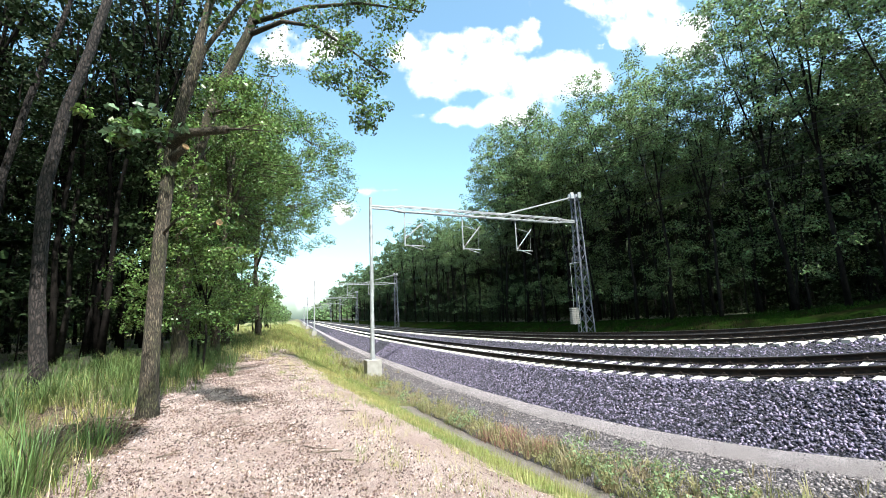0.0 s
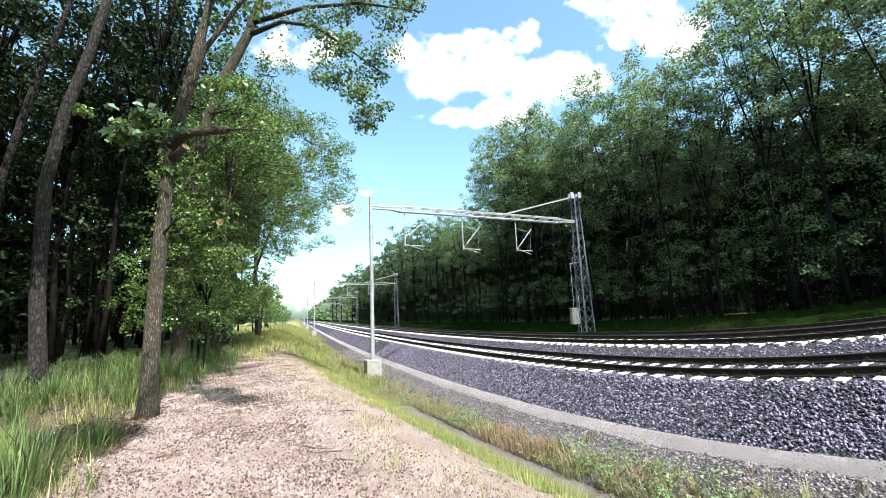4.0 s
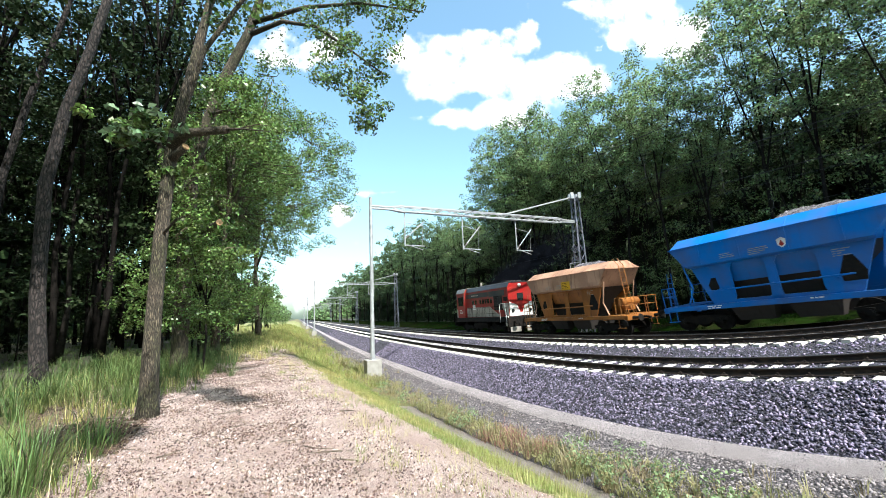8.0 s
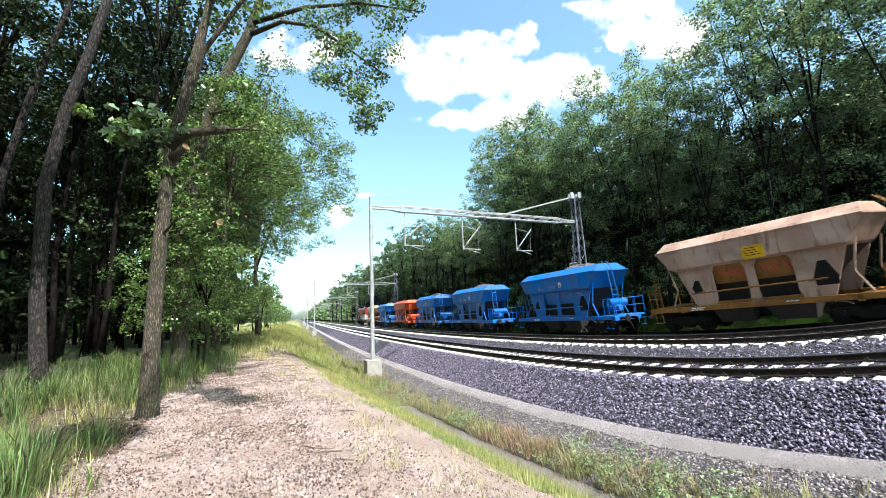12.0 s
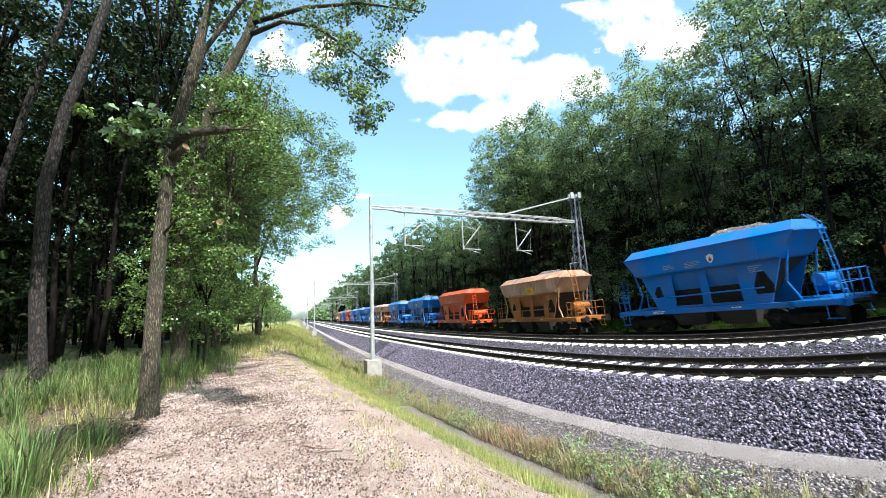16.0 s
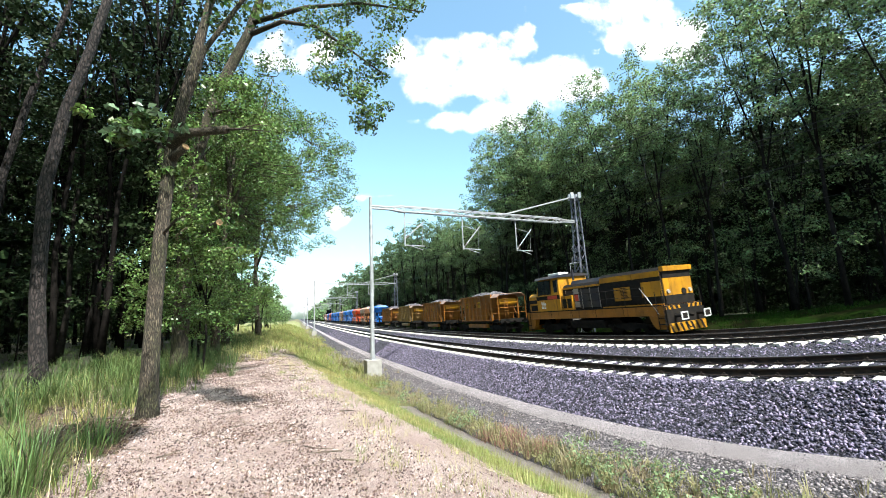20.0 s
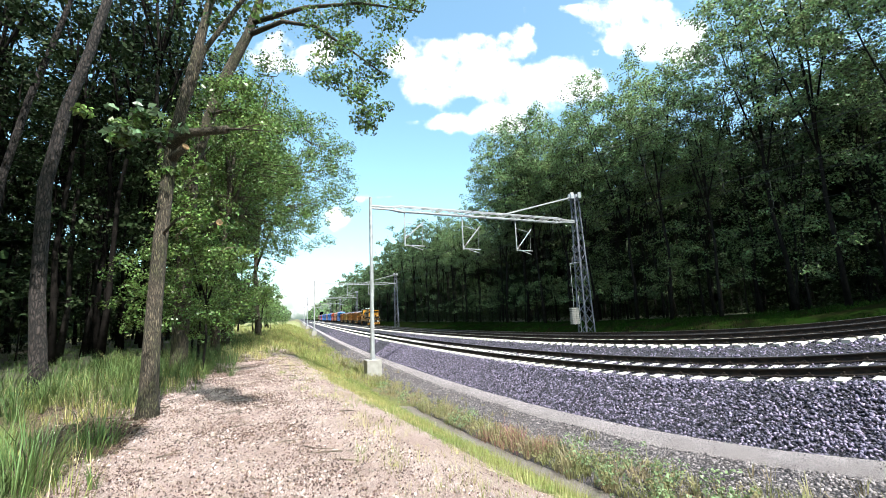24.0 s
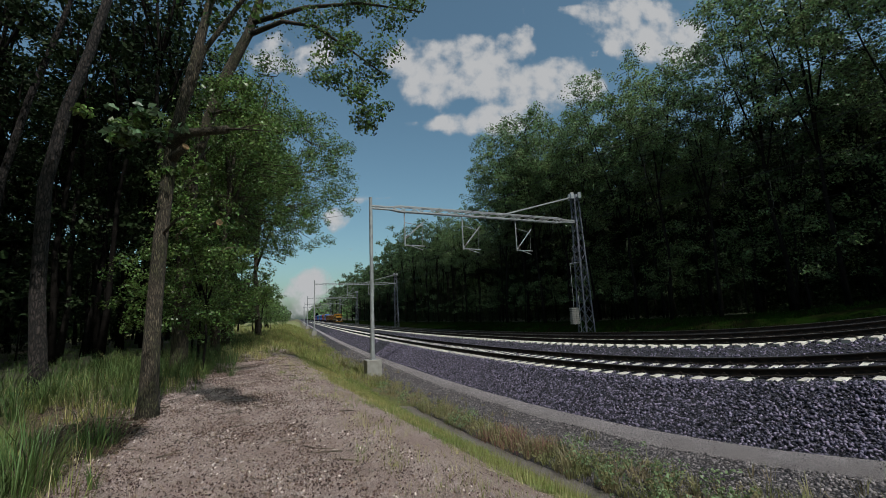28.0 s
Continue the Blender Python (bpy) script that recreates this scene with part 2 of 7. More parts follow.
        bmesh.ops.recalc_face_normals(bm, faces=bm.faces)
        if bevel:
            bmesh.ops.bevel(bm, geom=list(bm.edges), offset=bevel, segments=1, affect="EDGES", clamp_overlap=True)
        if smooth:
            for q in bm.faces:
                q.smooth = True
        bm.to_mesh(me)
        bm.free()
        return me


def part(name, g, material, parent=None, label="", bevel=0.0, smooth=False, m=None):
    """One mesh object, of a Geo or of a ready mesh, under a thing or under a part."""
    me = g.mesh(name, bevel, smooth) if isinstance(g, Geo) else g
    if material is not None and not me.materials:
        me.materials.append(material)
    ob = new(name, me)
    if parent is not None:
        ob.parent = parent
    if m is not None:
        ob.matrix_basis = m
    if label:
        tagged(ob, label)
    return ob


def raw_mesh(name, verts, faces, material):
    """A big mesh from arrays, all faces alike in size."""
    verts, faces = np.asarray(verts, dtype=np.float32), np.asarray(faces, dtype=np.int32)
    me = bpy.data.meshes.new(name)
    k = faces.shape[1]
    me.vertices.add(len(verts))
    me.vertices.foreach_set("co", verts.ravel())
    me.loops.add(faces.size)
    me.loops.foreach_set("vertex_index", faces.ravel())
    me.polygons.add(len(faces))
    me.polygons.foreach_set("loop_start", np.arange(0, faces.size, k, dtype=np.int32))
    me.update(calc_edges=True)
    me.materials.append(material)
    return me


# ---- alignment of the railway: s along it, o to its far side, z above the near track's rail heads ----
A0, A1, LA = radians(19.72), radians(6.74), 20.36
START = (5.266, 16.910)
S_TAB = np.concatenate([np.arange(-420.0, 200.0, 0.5), np.arange(200.0, 1600.0, 10.0)])
A_TAB = A0 + A1 * np.exp(-np.maximum(S_TAB, -11.0) / LA)
_dx, _dy = -np.sin(A_TAB), np.cos(A_TAB)
X_TAB = np.concatenate([[0], np.cumsum((_dx[1:] + _dx[:-1]) / 2 * np.diff(S_TAB))])
Y_TAB = np.concatenate([[0], np.cumsum((_dy[1:] + _dy[:-1]) / 2 * np.diff(S_TAB))])
X_TAB += START[0] - np.interp(0, S_TAB, X_TAB)
Y_TAB += START[1] - np.interp(0, S_TAB, Y_TAB)
Z_TAB = -0.612 + 0.121 * np.exp(-np.maximum(S_TAB, -10.0) / 4.83) - 0.00107 * np.clip(S_TAB, -20, 250)
B_TAB = 0.0802 * np.exp(-np.maximum(S_TAB, -11.0) / 22.4)
TRACK_O = (0.0, 4.75, 8.52)
TRACK_Z = (0.0, 0.10, -0.145)


def along(s, o, z=0.0):
    """World places, as an array, of points s along the line, o across it and z above its rails."""
    s, o, z = np.broadcast_arrays(np.asarray(s, float), np.asarray(o, float), np.asarray(z, float))
    a = np.interp(s, S_TAB, A_TAB)
    oc = np.clip(o, -70, 70)
    ex = o - oc
    x = np.interp(s, S_TAB, X_TAB) + oc * np.cos(a) + ex * math.cos(A0)
    y = np.interp(s, S_TAB, Y_TAB) + oc * np.sin(a) + ex * math.sin(A0)
    zz = np.interp(s, S_TAB, Z_TAB) + np.interp(s, S_TAB, B_TAB) * np.clip(o, -4.0, 10.5) + z
    return np.stack([x, y, zz], -1)


def heading(s):
    return float(np.interp(s, S_TAB, A_TAB))


def rel(s, o):
    """Height of the ground above the near track's rails' level at its cross-section."""
    prof_o = np.array([-12, -9.6, -7.2, -6.5, -5.6, -4.6, -3.4, -2.5, 10.6, 11.4, 13, 15.6, 60.0])
    prof_z = np.array([0, 0, -1.38, -1.40, -1.32, -1.24, -1.22, -1.25, -1.25, -0.45, 0.05, 0.42, 0.5])
    return np.interp(o, prof_o, prof_z)


def ground_z(s, o):
    """World height of the ground sheet."""
    s, o = np.asarray(s, float), np.asarray(o, float)
    line = along(s, o, 0)[..., 2] + rel(s, o)
    bank_o = np.array([-40, -16, -13.8, -11, -10.3, -9.3, -6.9])
    bank_z = np.array([0.02, -0.05, 0.0, 0.02, -0.05, -0.55, -1.95])
    bank = np.interp(o, bank_o, bank_z)
    w = np.clip((o + 6.9) / 1.6, 0, 1)
    far = np.clip((s - 30) / 60, 0, 1) * 0.35
    bank = bank - far * np.clip((-6.9 - o) / 3, 0, 1)
    return bank * (1 - w) + line * w


def ground_at(s, o):
    p = along(s, o)
    p[..., 2] = ground_z(s, o)
    return p
# ---- ground: one sheet to the horizon ----
def smooth_noise(p, scale, amp):
    return np.array([noise.noise(Vector((q[0] * scale, q[1] * scale, 0.3))) for q in p.reshape(-1, 3)]).reshape(p.shape[:-1]) * amp


S_ROWS = np.concatenate([[-3000, -1500, -600, -300, -150, -90, -60, -45], np.arange(-36, -14, 0.7), np.arange(-14, 14, 0.32), np.arange(14, 46, 0.7), np.arange(46, 120, 3.0), np.arange(120, 400, 15), [450, 600, 900, 1300, 1550]])
O_COLS = np.concatenate([[-3000, -1200, -500, -220, -120, -80, -60, -45, -36, -30, -26, -23, -21], np.arange(-19.5, -2.2, 0.325), [-1, 3, 7, 9.5], np.arange(10.6, 17, 0.6), [18, 20, 23, 27, 33, 42, 60, 90, 150, 300, 700, 1500, 3000]])


def sheet(name, rows, cols, height, bumps=0.05):
    ss, oo = np.meshgrid(rows, cols, indexing="ij")
    p = along(np.clip(ss, -420, 1590), oo)
    over = np.minimum(ss + 420, 0)
    p[..., 0] += -math.sin(A0) * over
    p[..., 1] += math.cos(A0) * over
    p[..., 2] = height(np.clip(ss, -420, 1590), oo)
    near = (np.abs(ss) < 130) & (np.abs(oo) < 70)
    if bumps:
        p[..., 2] += np.where(near, smooth_noise(p, 0.9, bumps), 0)
    n, m = ss.shape
    idx = np.arange(n * m).reshape(n, m)
    f = np.stack([idx[:-1, :-1], idx[:-1, 1:], idx[1:, 1:], idx[1:, :-1]], -1).reshape(-1, 4)
    return p, f, ss, oo


P, Fq, ss, oo = sheet("ground", S_ROWS, O_COLS, ground_z)
me = raw_mesh("ground", P.reshape(-1, 3), Fq, M_SOIL)
for extra in (M_TURF, M_LITTER, M_DITCH, M_SPILL, M_VERGE_SOIL, M_MEADOW):
    me.materials.append(extra)
cs = (ss[:-1, :-1] + ss[1:, 1:]) / 2
co = (oo[:-1, :-1] + oo[1:, 1:]) / 2
kind_of = np.zeros(cs.shape, int)
kind_of[(co > -16.2 + 0.8 * np.sin(cs * 0.7)) & (co < -2)] = 1
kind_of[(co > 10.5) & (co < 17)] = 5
wob = 0.35 * np.sin(cs * 0.9) + 0.2 * np.sin(cs * 2.3 + 1)
left_edge = np.interp(cs, [-30, -6, -3, 1, 5, 9, 14], [-15.2, -13.9, -13.9, -13.5, -12.8, -11.8, -10.6])
kind_of[(co > left_edge + wob * 0.5) & (co < -9.75 + 0.25 * wob) & (cs < 14)] = 2
kind_of[(cs > 46 + 3 * np.sin(co)) & (cs < 330) & (co > -48) & (co < -7)] = 6
kind_of[(co > -7.02) & (co < -6.3)] = 3
kind_of[(co > -6.3) & (co < -3)] = 4
kind_of[(cs > 2.5) & (co > -7.1) & (co < -5.0 + 0.25 * np.sin(cs * 1.7))] = 1
me.polygons.foreach_set("material_index", kind_of.ravel().astype(np.int32))
me.polygons.foreach_set("use_smooth", np.ones(len(Fq), dtype=bool))
tagged(new("ground", me), "woodland floor, litter path and grassy bank with a ditch", "ground", kind="structure")

# ballast bed under the three tracks
BED_O = np.array([-2.9, -2.3, -1.85, -1.5, -1.3, 0.9, 1.6, 2.4, 3.2, 6.2, 6.7, 7.1, 9.8, 10.2, 11.0])
BED_Z = np.array([-1.16, -0.78, -0.50, -0.27, -0.23, -0.225, -0.24, -0.24, -0.17, -0.165, -0.28, -0.40, -0.40, -0.48, -1.0])
rows = np.concatenate([[-420, -200, -100, -60, -40], np.arange(-30, 90, 0.5), np.arange(90, 300, 6), [400, 700, 1200, 1590]])
P, Fq, ss, oo = sheet("bed", rows, BED_O, lambda s, o: along(s, o, np.interp(o, BED_O, BED_Z))[..., 2], 0.03)
me = raw_mesh("ballast_bed", P.reshape(-1, 3), Fq, M_BED)
tagged(new("ballast_bed", me), "dark grey crushed-stone bed under the rails", "ballast", kind="structure")

# pale fine-gravel walkway at the foot of the ballast
G_O = np.array([-3.52, -3.42, -3.15, -2.92, -2.78])
G_Z = np.array([-1.32, -1.16, -1.11, -1.10, -1.17])
P, Fq, ss, oo = sheet("strip", rows, G_O, lambda s, o: along(s, o, np.interp(o, G_O, G_Z))[..., 2], 0.02)
me = raw_mesh("gravel_walkway", P.reshape(-1, 3), Fq, M_STRIP)
tagged(new("gravel_walkway", me), "pale fine-gravel walkway along the foot of the ballast", "walkway", kind="structure")


# ---- tracks ----
def rail_mesh(o, zt, profile, material, name):
    rows = np.concatenate([[-420, -200, -80, -40], np.arange(-24, 70, 1.0), np.arange(70, 220, 5), [300, 450, 700, 1100, 1590]])
    pr = np.array(profile)
    n, m = len(rows), len(pr)
    ss, k = np.meshgrid(rows, np.arange(m), indexing="ij")
    p = along(ss, o + pr[k, 0], zt + pr[k, 1])
    idx = np.arange(n * m).reshape(n, m)
    nxt = np.roll(idx, -1, axis=1)
    f = np.stack([idx[:-1], nxt[:-1], nxt[1:], idx[1:]], -1).reshape(-1, 4)
    return raw_mesh(name, p.reshape(-1, 3), f, material)


RAIL_PROFILE = [(-0.08, -0.18), (0.08, -0.18), (0.08, -0.165), (0.014, -0.14), (0.012, -0.05), (0.04, -0.036), (0.04, -0.004), (-0.04, -0.004), (-0.04, -0.036), (-0.012, -0.05), (-0.014, -0.14), (-0.08, -0.165)]
FACE_PROFILE = [(-0.032, -0.004), (0.032, -0.004), (0.026, 0.001), (-0.026, 0.001)]


def sleeper_mesh():
    g = Geo()
    for y0, y1, z1, z2 in ((-1.3, -0.35, -0.172, -0.21), (-0.35, 0.35, -0.21, -0.21), (0.35, 1.3, -0.21, -0.172)):
        a, b = (z1, z2) if y0 < -0.5 or y0 > 0 else (z1, z2)
        ring = lambda y, z: [(-0.14, y, -0.40), (0.14, y, -0.40), (0.105, y, z - 0.02), (0.085, y, z), (-0.085, y, z), (-0.105, y, z - 0.02)]
        g.loft([ring(y0, a), ring(y1, b)])
    return g.mesh("sleeper")


def clip_mesh():
    g = Geo()
    g.box(-0.07, 0.07, -0.045, 0.045, -0.175, -0.135)
    g.tube((0, 0, -0.14), (0, 0, -0.085), 0.022, n=6)
    return g.mesh("rail_clip")


SLEEPER, CLIP = sleeper_mesh(), clip_mesh()
SLEEPER.materials.append(M_SLEEPER)
CLIP.materials.append(M_RAIL)
rng = np.random.default_rng(3)
for k, (o, zt, s_end) in enumerate(zip(TRACK_O, TRACK_Z, (92, 70, 36))):
    track = tagged(new("railway_track"), ("straight railway track with dark rusty rails on pale concrete sleepers", "middle railway track with rusty rails and pale concrete sleepers", "railway track that carries the goods train, rusty rails")[k], "track", "parallel railway tracks")
    for side in (-0.7535, 0.7535):
        r = part("rail", rail_mesh(o + side, zt, RAIL_PROFILE, M_RAIL, "rail"), None, track)
        part("running_face", rail_mesh(o + side, zt, FACE_PROFILE, M_RAILTOP, "running_face"), None, r)
    far_v, far_f = [], []
    for i in range(int((300 + 15) / 0.6)):
        s = -15 + i * 0.6
        p = along(s, o, zt)
        p1 = along(s, o + 0.75, zt)
        m = Matrix.Translation(Vector(p)) @ Matrix.Rotation(heading(s) + rng.normal(0, 0.006), 4, "Z") @ Matrix.Rotation(-math.atan2(p1[2] - p[2], 0.75), 4, "Y")
        m = m @ Matrix.Rotation(radians(-90), 4, "Z")
        if s < s_end:
            q = new("sleeper", SLEEPER)
            q.parent, q.matrix_basis = track, m
            if s < 27 and k < 2:
                for y in (-0.86, -0.64, 0.64, 0.86):
                    c = new("rail_clip", CLIP)
                    c.parent, c.matrix_basis = q, Matrix.Translation((0, y, 0))
        else:
            n = len(far_v)
            for v in SLEEPER.vertices:
                far_v.append(tuple(m @ v.co))
            for f in SLEEPER.polygons:
                if len(f.vertices) == 4:
                    far_f.append([n + j for j in f.vertices])
    tagged(part("far_sleepers", raw_mesh("far_sleepers", far_v, far_f, M_SLEEPER), None, track), kind="stuff")


# loose ballast stones on the shoulder and between the rails
def stones(name, places, size, material, label, seed):
    g = np.random.default_rng(seed)
    n = len(places)
    base = np.array([(1, 0, 0), (-1, 0, 0), (0, 1, 0), (0, -1, 0), (0, 0, 1), (0, 0, -1)], float)
    tri = np.array([(0, 2, 4), (2, 1, 4), (1, 3, 4), (3, 0, 4), (2, 0, 5), (1, 2, 5), (3, 1, 5), (0, 3, 5)])
    v = base[None] * g.uniform(0.55, 1.25, (n, 6, 3)) + g.normal(0, 0.22, (n, 6, 3))
    q = g.normal(size=(n, 3, 3))
    u, _, w = np.linalg.svd(q)
    v = np.einsum("nij,nkj->nki", u @ w, v) * (size * g.uniform(0.55, 1.45, n))[:, None, None] * 0.5
    v = v + places[:, None, :]
    f = (tri[None] + (np.arange(n) * 6)[:, None, None]).reshape(-1, 3)
    return tagged(new(name, raw_mesh(name, v.reshape(-1, 3), f, material)), label, "stones", kind="stuff")


def bed_points(n, s0, s1, o0, o1, seed, skip=True):
    g = np.random.default_rng(seed)
    s = s0 + (s1 - s0) * g.random(n) ** 1.5
    o = g.uniform(o0, o1, n)
    return along(s, o, np.interp(o, BED_O, BED_Z) + g.uniform(-0.012, 0.022, n))


stones("ballast_stones", np.concatenate([bed_points(28000, -13, 22, -2.98, -1.2, 5), bed_points(6000, 26, 80, -2.95, -1.25, 6), bed_points(6000, -13, 36, -1.3, 1.9, 7), bed_points(6000, -13, 36, 1.4, 4.2, 8)]), 0.07, M_STONE, "loose dark grey crushed ballast stones", 9)
# ---- overhead line ----
def lattice(g, rings, w=0.05):
    """Four legs through square rings of corners, with zigzag bracing on each face."""
    for a, b in zip(rings[:-1], rings[1:]):
        for i in range(4):
            g.bar(a[i], b[i], w, w)
    for k, (a, b) in enumerate(zip(rings[:-1], rings[1:])):
        for i in range(4):
            j = (i + 1) % 4
            g.bar(a[i] if k % 2 else a[j], b[j] if k % 2 else b[i], w * 0.6, w * 0.6)


FOOT = 0.98  # height of the mast footings above the slope


def portal(s, mast_o, tower_o, mast_top, tower_top, beam_z0, beam_z1, arms, label=""):
    """Portal over the tracks: slim pole, lattice tower, truss beam, stay and three cantilevers."""
    top = tagged(new("catenary_portal"), label, "portal", "catenary portals over the tracks")
    a = Vector(along(s, mast_o)); a.z = float(ground_z(s, mast_o))
    b = Vector(along(s, tower_o)); b.z = float(ground_z(s, tower_o))
    mast_h, tower_h = mast_top - a.z, tower_top - b.z
    part("foundation", Geo().box(-0.45, 0.45, -0.45, 0.45, -0.9, FOOT), M_CONC, top, "pale concrete footing", bevel=0.03, m=Matrix.Translation(a) @ Matrix.Rotation(heading(s), 4, "Z"))
    g = Geo()
    g.tube(a + Vector((0, 0, FOOT - 0.02)), a + Vector((0, 0, mast_h)), 0.135, 0.105, n=14)
    g.tube(a + Vector((0, 0, FOOT - 0.01)), a + Vector((0, 0, FOOT + 0.04)), 0.24, n=8)
    pole = part("pole", g, M_GALV, top, "slim tubular steel pole", smooth=False)
    g = Geo()
    for i in range(4):
        d = Vector((math.cos(i * math.pi / 2 + 0.6), math.sin(i * math.pi / 2 + 0.6), 0))
        g.bar(a + d * 0.22 + Vector((0, 0, FOOT + 0.03)), a + d * 0.13 + Vector((0, 0, FOOT + 0.32)), 0.02, 0.04)
    part("gusset", g, M_GALV, pole)
    g = Geo()
    rot = Matrix.Rotation(heading(s), 3, "Z")
    rings = []
    for k in range(15):
        t = k / 14
        h = 0.42 * (1 - t) + 0.20 * t
        rings.append([b + rot @ Vector((x * h, y * h, tower_h * t)) for x, y in ((-1, -1), (1, -1), (1, 1), (-1, 1))])
    lattice(g, rings, 0.085)
    part("lattice_tower", g, M_GALV_D, top, "grey lattice tower of angle iron")
    part("tower_base", Geo().box(-0.6, 0.6, -0.6, 0.6, -0.7, 0.08), M_CONC, top, bevel=0.03, m=Matrix.Translation(b) @ Matrix.Rotation(heading(s), 4, "Z"))
    # truss beam
    p0, p1 = Vector((a.x, a.y, beam_z0)), Vector((b.x, b.y, beam_z1))
    d = (p1 - p0)
    u = d.normalized()
    side = u.cross(Vector((0, 0, 1))).normalized()
    n = 26
    rings = []
    for k in range(n + 1):
        c = p0 + d * k / n
        e = 0.30 if 2 < k < n - 2 else 0.16
        hh = 0.17 if 2 < k < n - 2 else 0.08
        rings.append([c + side * x * e * 0.5 + Vector((0, 0, z * hh)) for x, z in ((-1, -1), (1, -1), (1, 1), (-1, 1))])
    g = Geo()
    lattice(g, rings, 0.075)
    part("truss_beam", g, M_GALV, top, "light grey steel truss beam")
    g = Geo()
    g.bar(b + Vector((0, 0, tower_h - 0.1)), p0 + d * 0.60 + Vector((0, 0, 0.2)), 0.10, 0.10)
    g.bar(b + rot @ Vector((-0.7, 0, tower_h - 0.25)), b + rot @ Vector((0.4, 0, tower_h - 0.15)), 0.2, 0.12)
    part("stay", g, M_GALV, top)
    for f, low, start in arms:
        c = p0 + d * f
        lo = Vector((c.x, c.y, low))
        hi = Vector((c.x, c.y, 7.62))
        g = Geo().tube(c, lo, 0.042, n=8)
        g.tube(Vector((c.x, c.y, low + start)), lo + u * 1.38 + Vector((0, 0, 1.72)), 0.036, n=8)
        g.tube(hi - Vector((0, 0, 0.15)), lo + u * 1.25 + Vector((0, 0, 1.42)), 0.022, n=6)
        g.tube(lo + Vector((0, 0, 0.08)), lo + u * 1.35 + Vector((0, 0, 0.05)), 0.034, n=6)
        g.tube(lo + u * 0.45 + Vector((0, 0, 0.03)), lo + u * 1.25 + Vector((0, 0, -0.2)), 0.026, n=6)
        g.tube(lo + u * 1.2 + Vector((0, 0, 0.06)), lo + u * 1.27 + Vector((0, 0, 1.5)), 0.008, n=5)
        arm = part("cantilever", g, M_GALV, top)
        gi = Geo()
        for j in range(5):
            q = lo + Vector((0, 0, start)).lerp(u * 1.38 + Vector((0, 0, 1.72)), 0.10 + 0.025 * j)
            gi.tube(q, q + (u + Vector((0, 0, 0.9))) * 0.018, 0.06, 0.035, n=8)
        part("insulator", gi, M_INSUL, arm)
    # pulleys of the tensioning gear on the tower
    g = Geo()
    for z, x in ((0.52, -0.55), (0.60, -0.45)):
        w = b + rot @ Vector((x, 0, tower_h * z))
        g.tube(w, b + rot @ Vector((0.0, 0, tower_h * z + 0.25)), 0.03, n=6)
        for k in range(10):
            t0, t1 = k * math.pi / 5, (k + 1) * math.pi / 5
            g.tube(w + rot @ Vector((0.28 * math.cos(t0), 0, 0.28 * math.sin(t0))), w + rot @ Vector((0.28 * math.cos(t1), 0, 0.28 * math.sin(t1))), 0.025, n=5)
    part("tension_pulley", g, M_GALV_D, top)
    g = Geo()
    for x, y in ((-1, -1), (1, -1), (1, 1), (-1, 1)):
        g.box(b.x + x * 0.3 - 0.12, b.x + x * 0.3 + 0.12, b.y + y * 0.3 - 0.12, b.y + y * 0.3 + 0.12, b.z + tower_h - 0.35, b.z + tower_h + 0.15)
    part("tower_head", g, M_GALV, top)
    return a, b


ARMS = ((0.134, 5.88, 0.5), (0.387, 5.75, 0.1), (0.65, 5.75, 0.1))
PORTALS = [(11.6, -5.35, 11.35, 9.0, 10.45, 8.37, 8.24, ARMS)] + [(q, -5.3, 11.4, 9.0, 10.2, 8.2, 8.15, ARMS) for q in (72.0, 134.0, 196.0, 258.0)]
for i, q in enumerate(PORTALS):
    pa, pb = portal(*q, label="steel catenary portal with slim pole and lattice tower" if i == 0 else "distant steel catenary portal over the tracks")
    if i == 0:
        # stack of tension weights beside the first tower
        tw = tagged(new("tension_weight"), "stack of pale disc weights hanging beside the lattice tower", "weight")
        w = pb + Vector((-0.95, -0.4, 0))
        for j in range(9):
            part("weight_disc", Geo().tube((0, 0, 0), (0, 0, 0.11), 0.34, n=12), M_CONC, tw, m=Matrix.Translation(w + Vector((0, 0, 0.85 + j * 0.14))))
        part("hanger_rod", Geo().tube(w + Vector((0, 0, 0.8)), w + Vector((0, 0, 5.5)), 0.015, n=6), M_GALV, tw)
        part("guide_rail", Geo().tube(w + Vector((0.42, 0, 0.0)), w + Vector((0.42, 0, 3.0)), 0.03, n=6), M_GALV, tw)
        part("hanger_arm", Geo().tube(w + Vector((0, 0, 5.5)), pb + Vector((0, 0, 5.6)), 0.04, n=6), M_GALV, tw)

# contact and carrier wires of the three tracks
for o, zt in zip(TRACK_O, TRACK_Z):
    wires = tagged(new("overhead_wire"), "thin dark contact and carrier wires above a track", "wire", "overhead wires")
    stops = [-170, -110, -50.4] + [q[0] for q in PORTALS]
    for a, b in zip(stops[:-1], stops[1:]):
        g = Geo()
        pts, low = [], []
        for k in range(13):
            t = k / 12
            s = a + (b - a) * t
            x = Vector(along(s, o, zt))
            base_z = -0.6 + zt
            pts.append(Vector((x.x, x.y, base_z + 8.2 - 4 * 0.45 * t * (1 - t))))
            low.append(Vector((x.x, x.y, base_z + 6.2)))
        part("carrier_wire", Geo().path(pts, 0.012, n=4), M_WIRE, wires)
        part("contact_wire", Geo().path(low, 0.006, n=4), M_WIRE, wires)
        for k in range(1, 12, 2):
            g.tube(pts[k], low[k], 0.004, n=4)
        tagged(part("droppers", g, M_WIRE, wires), kind="stuff")
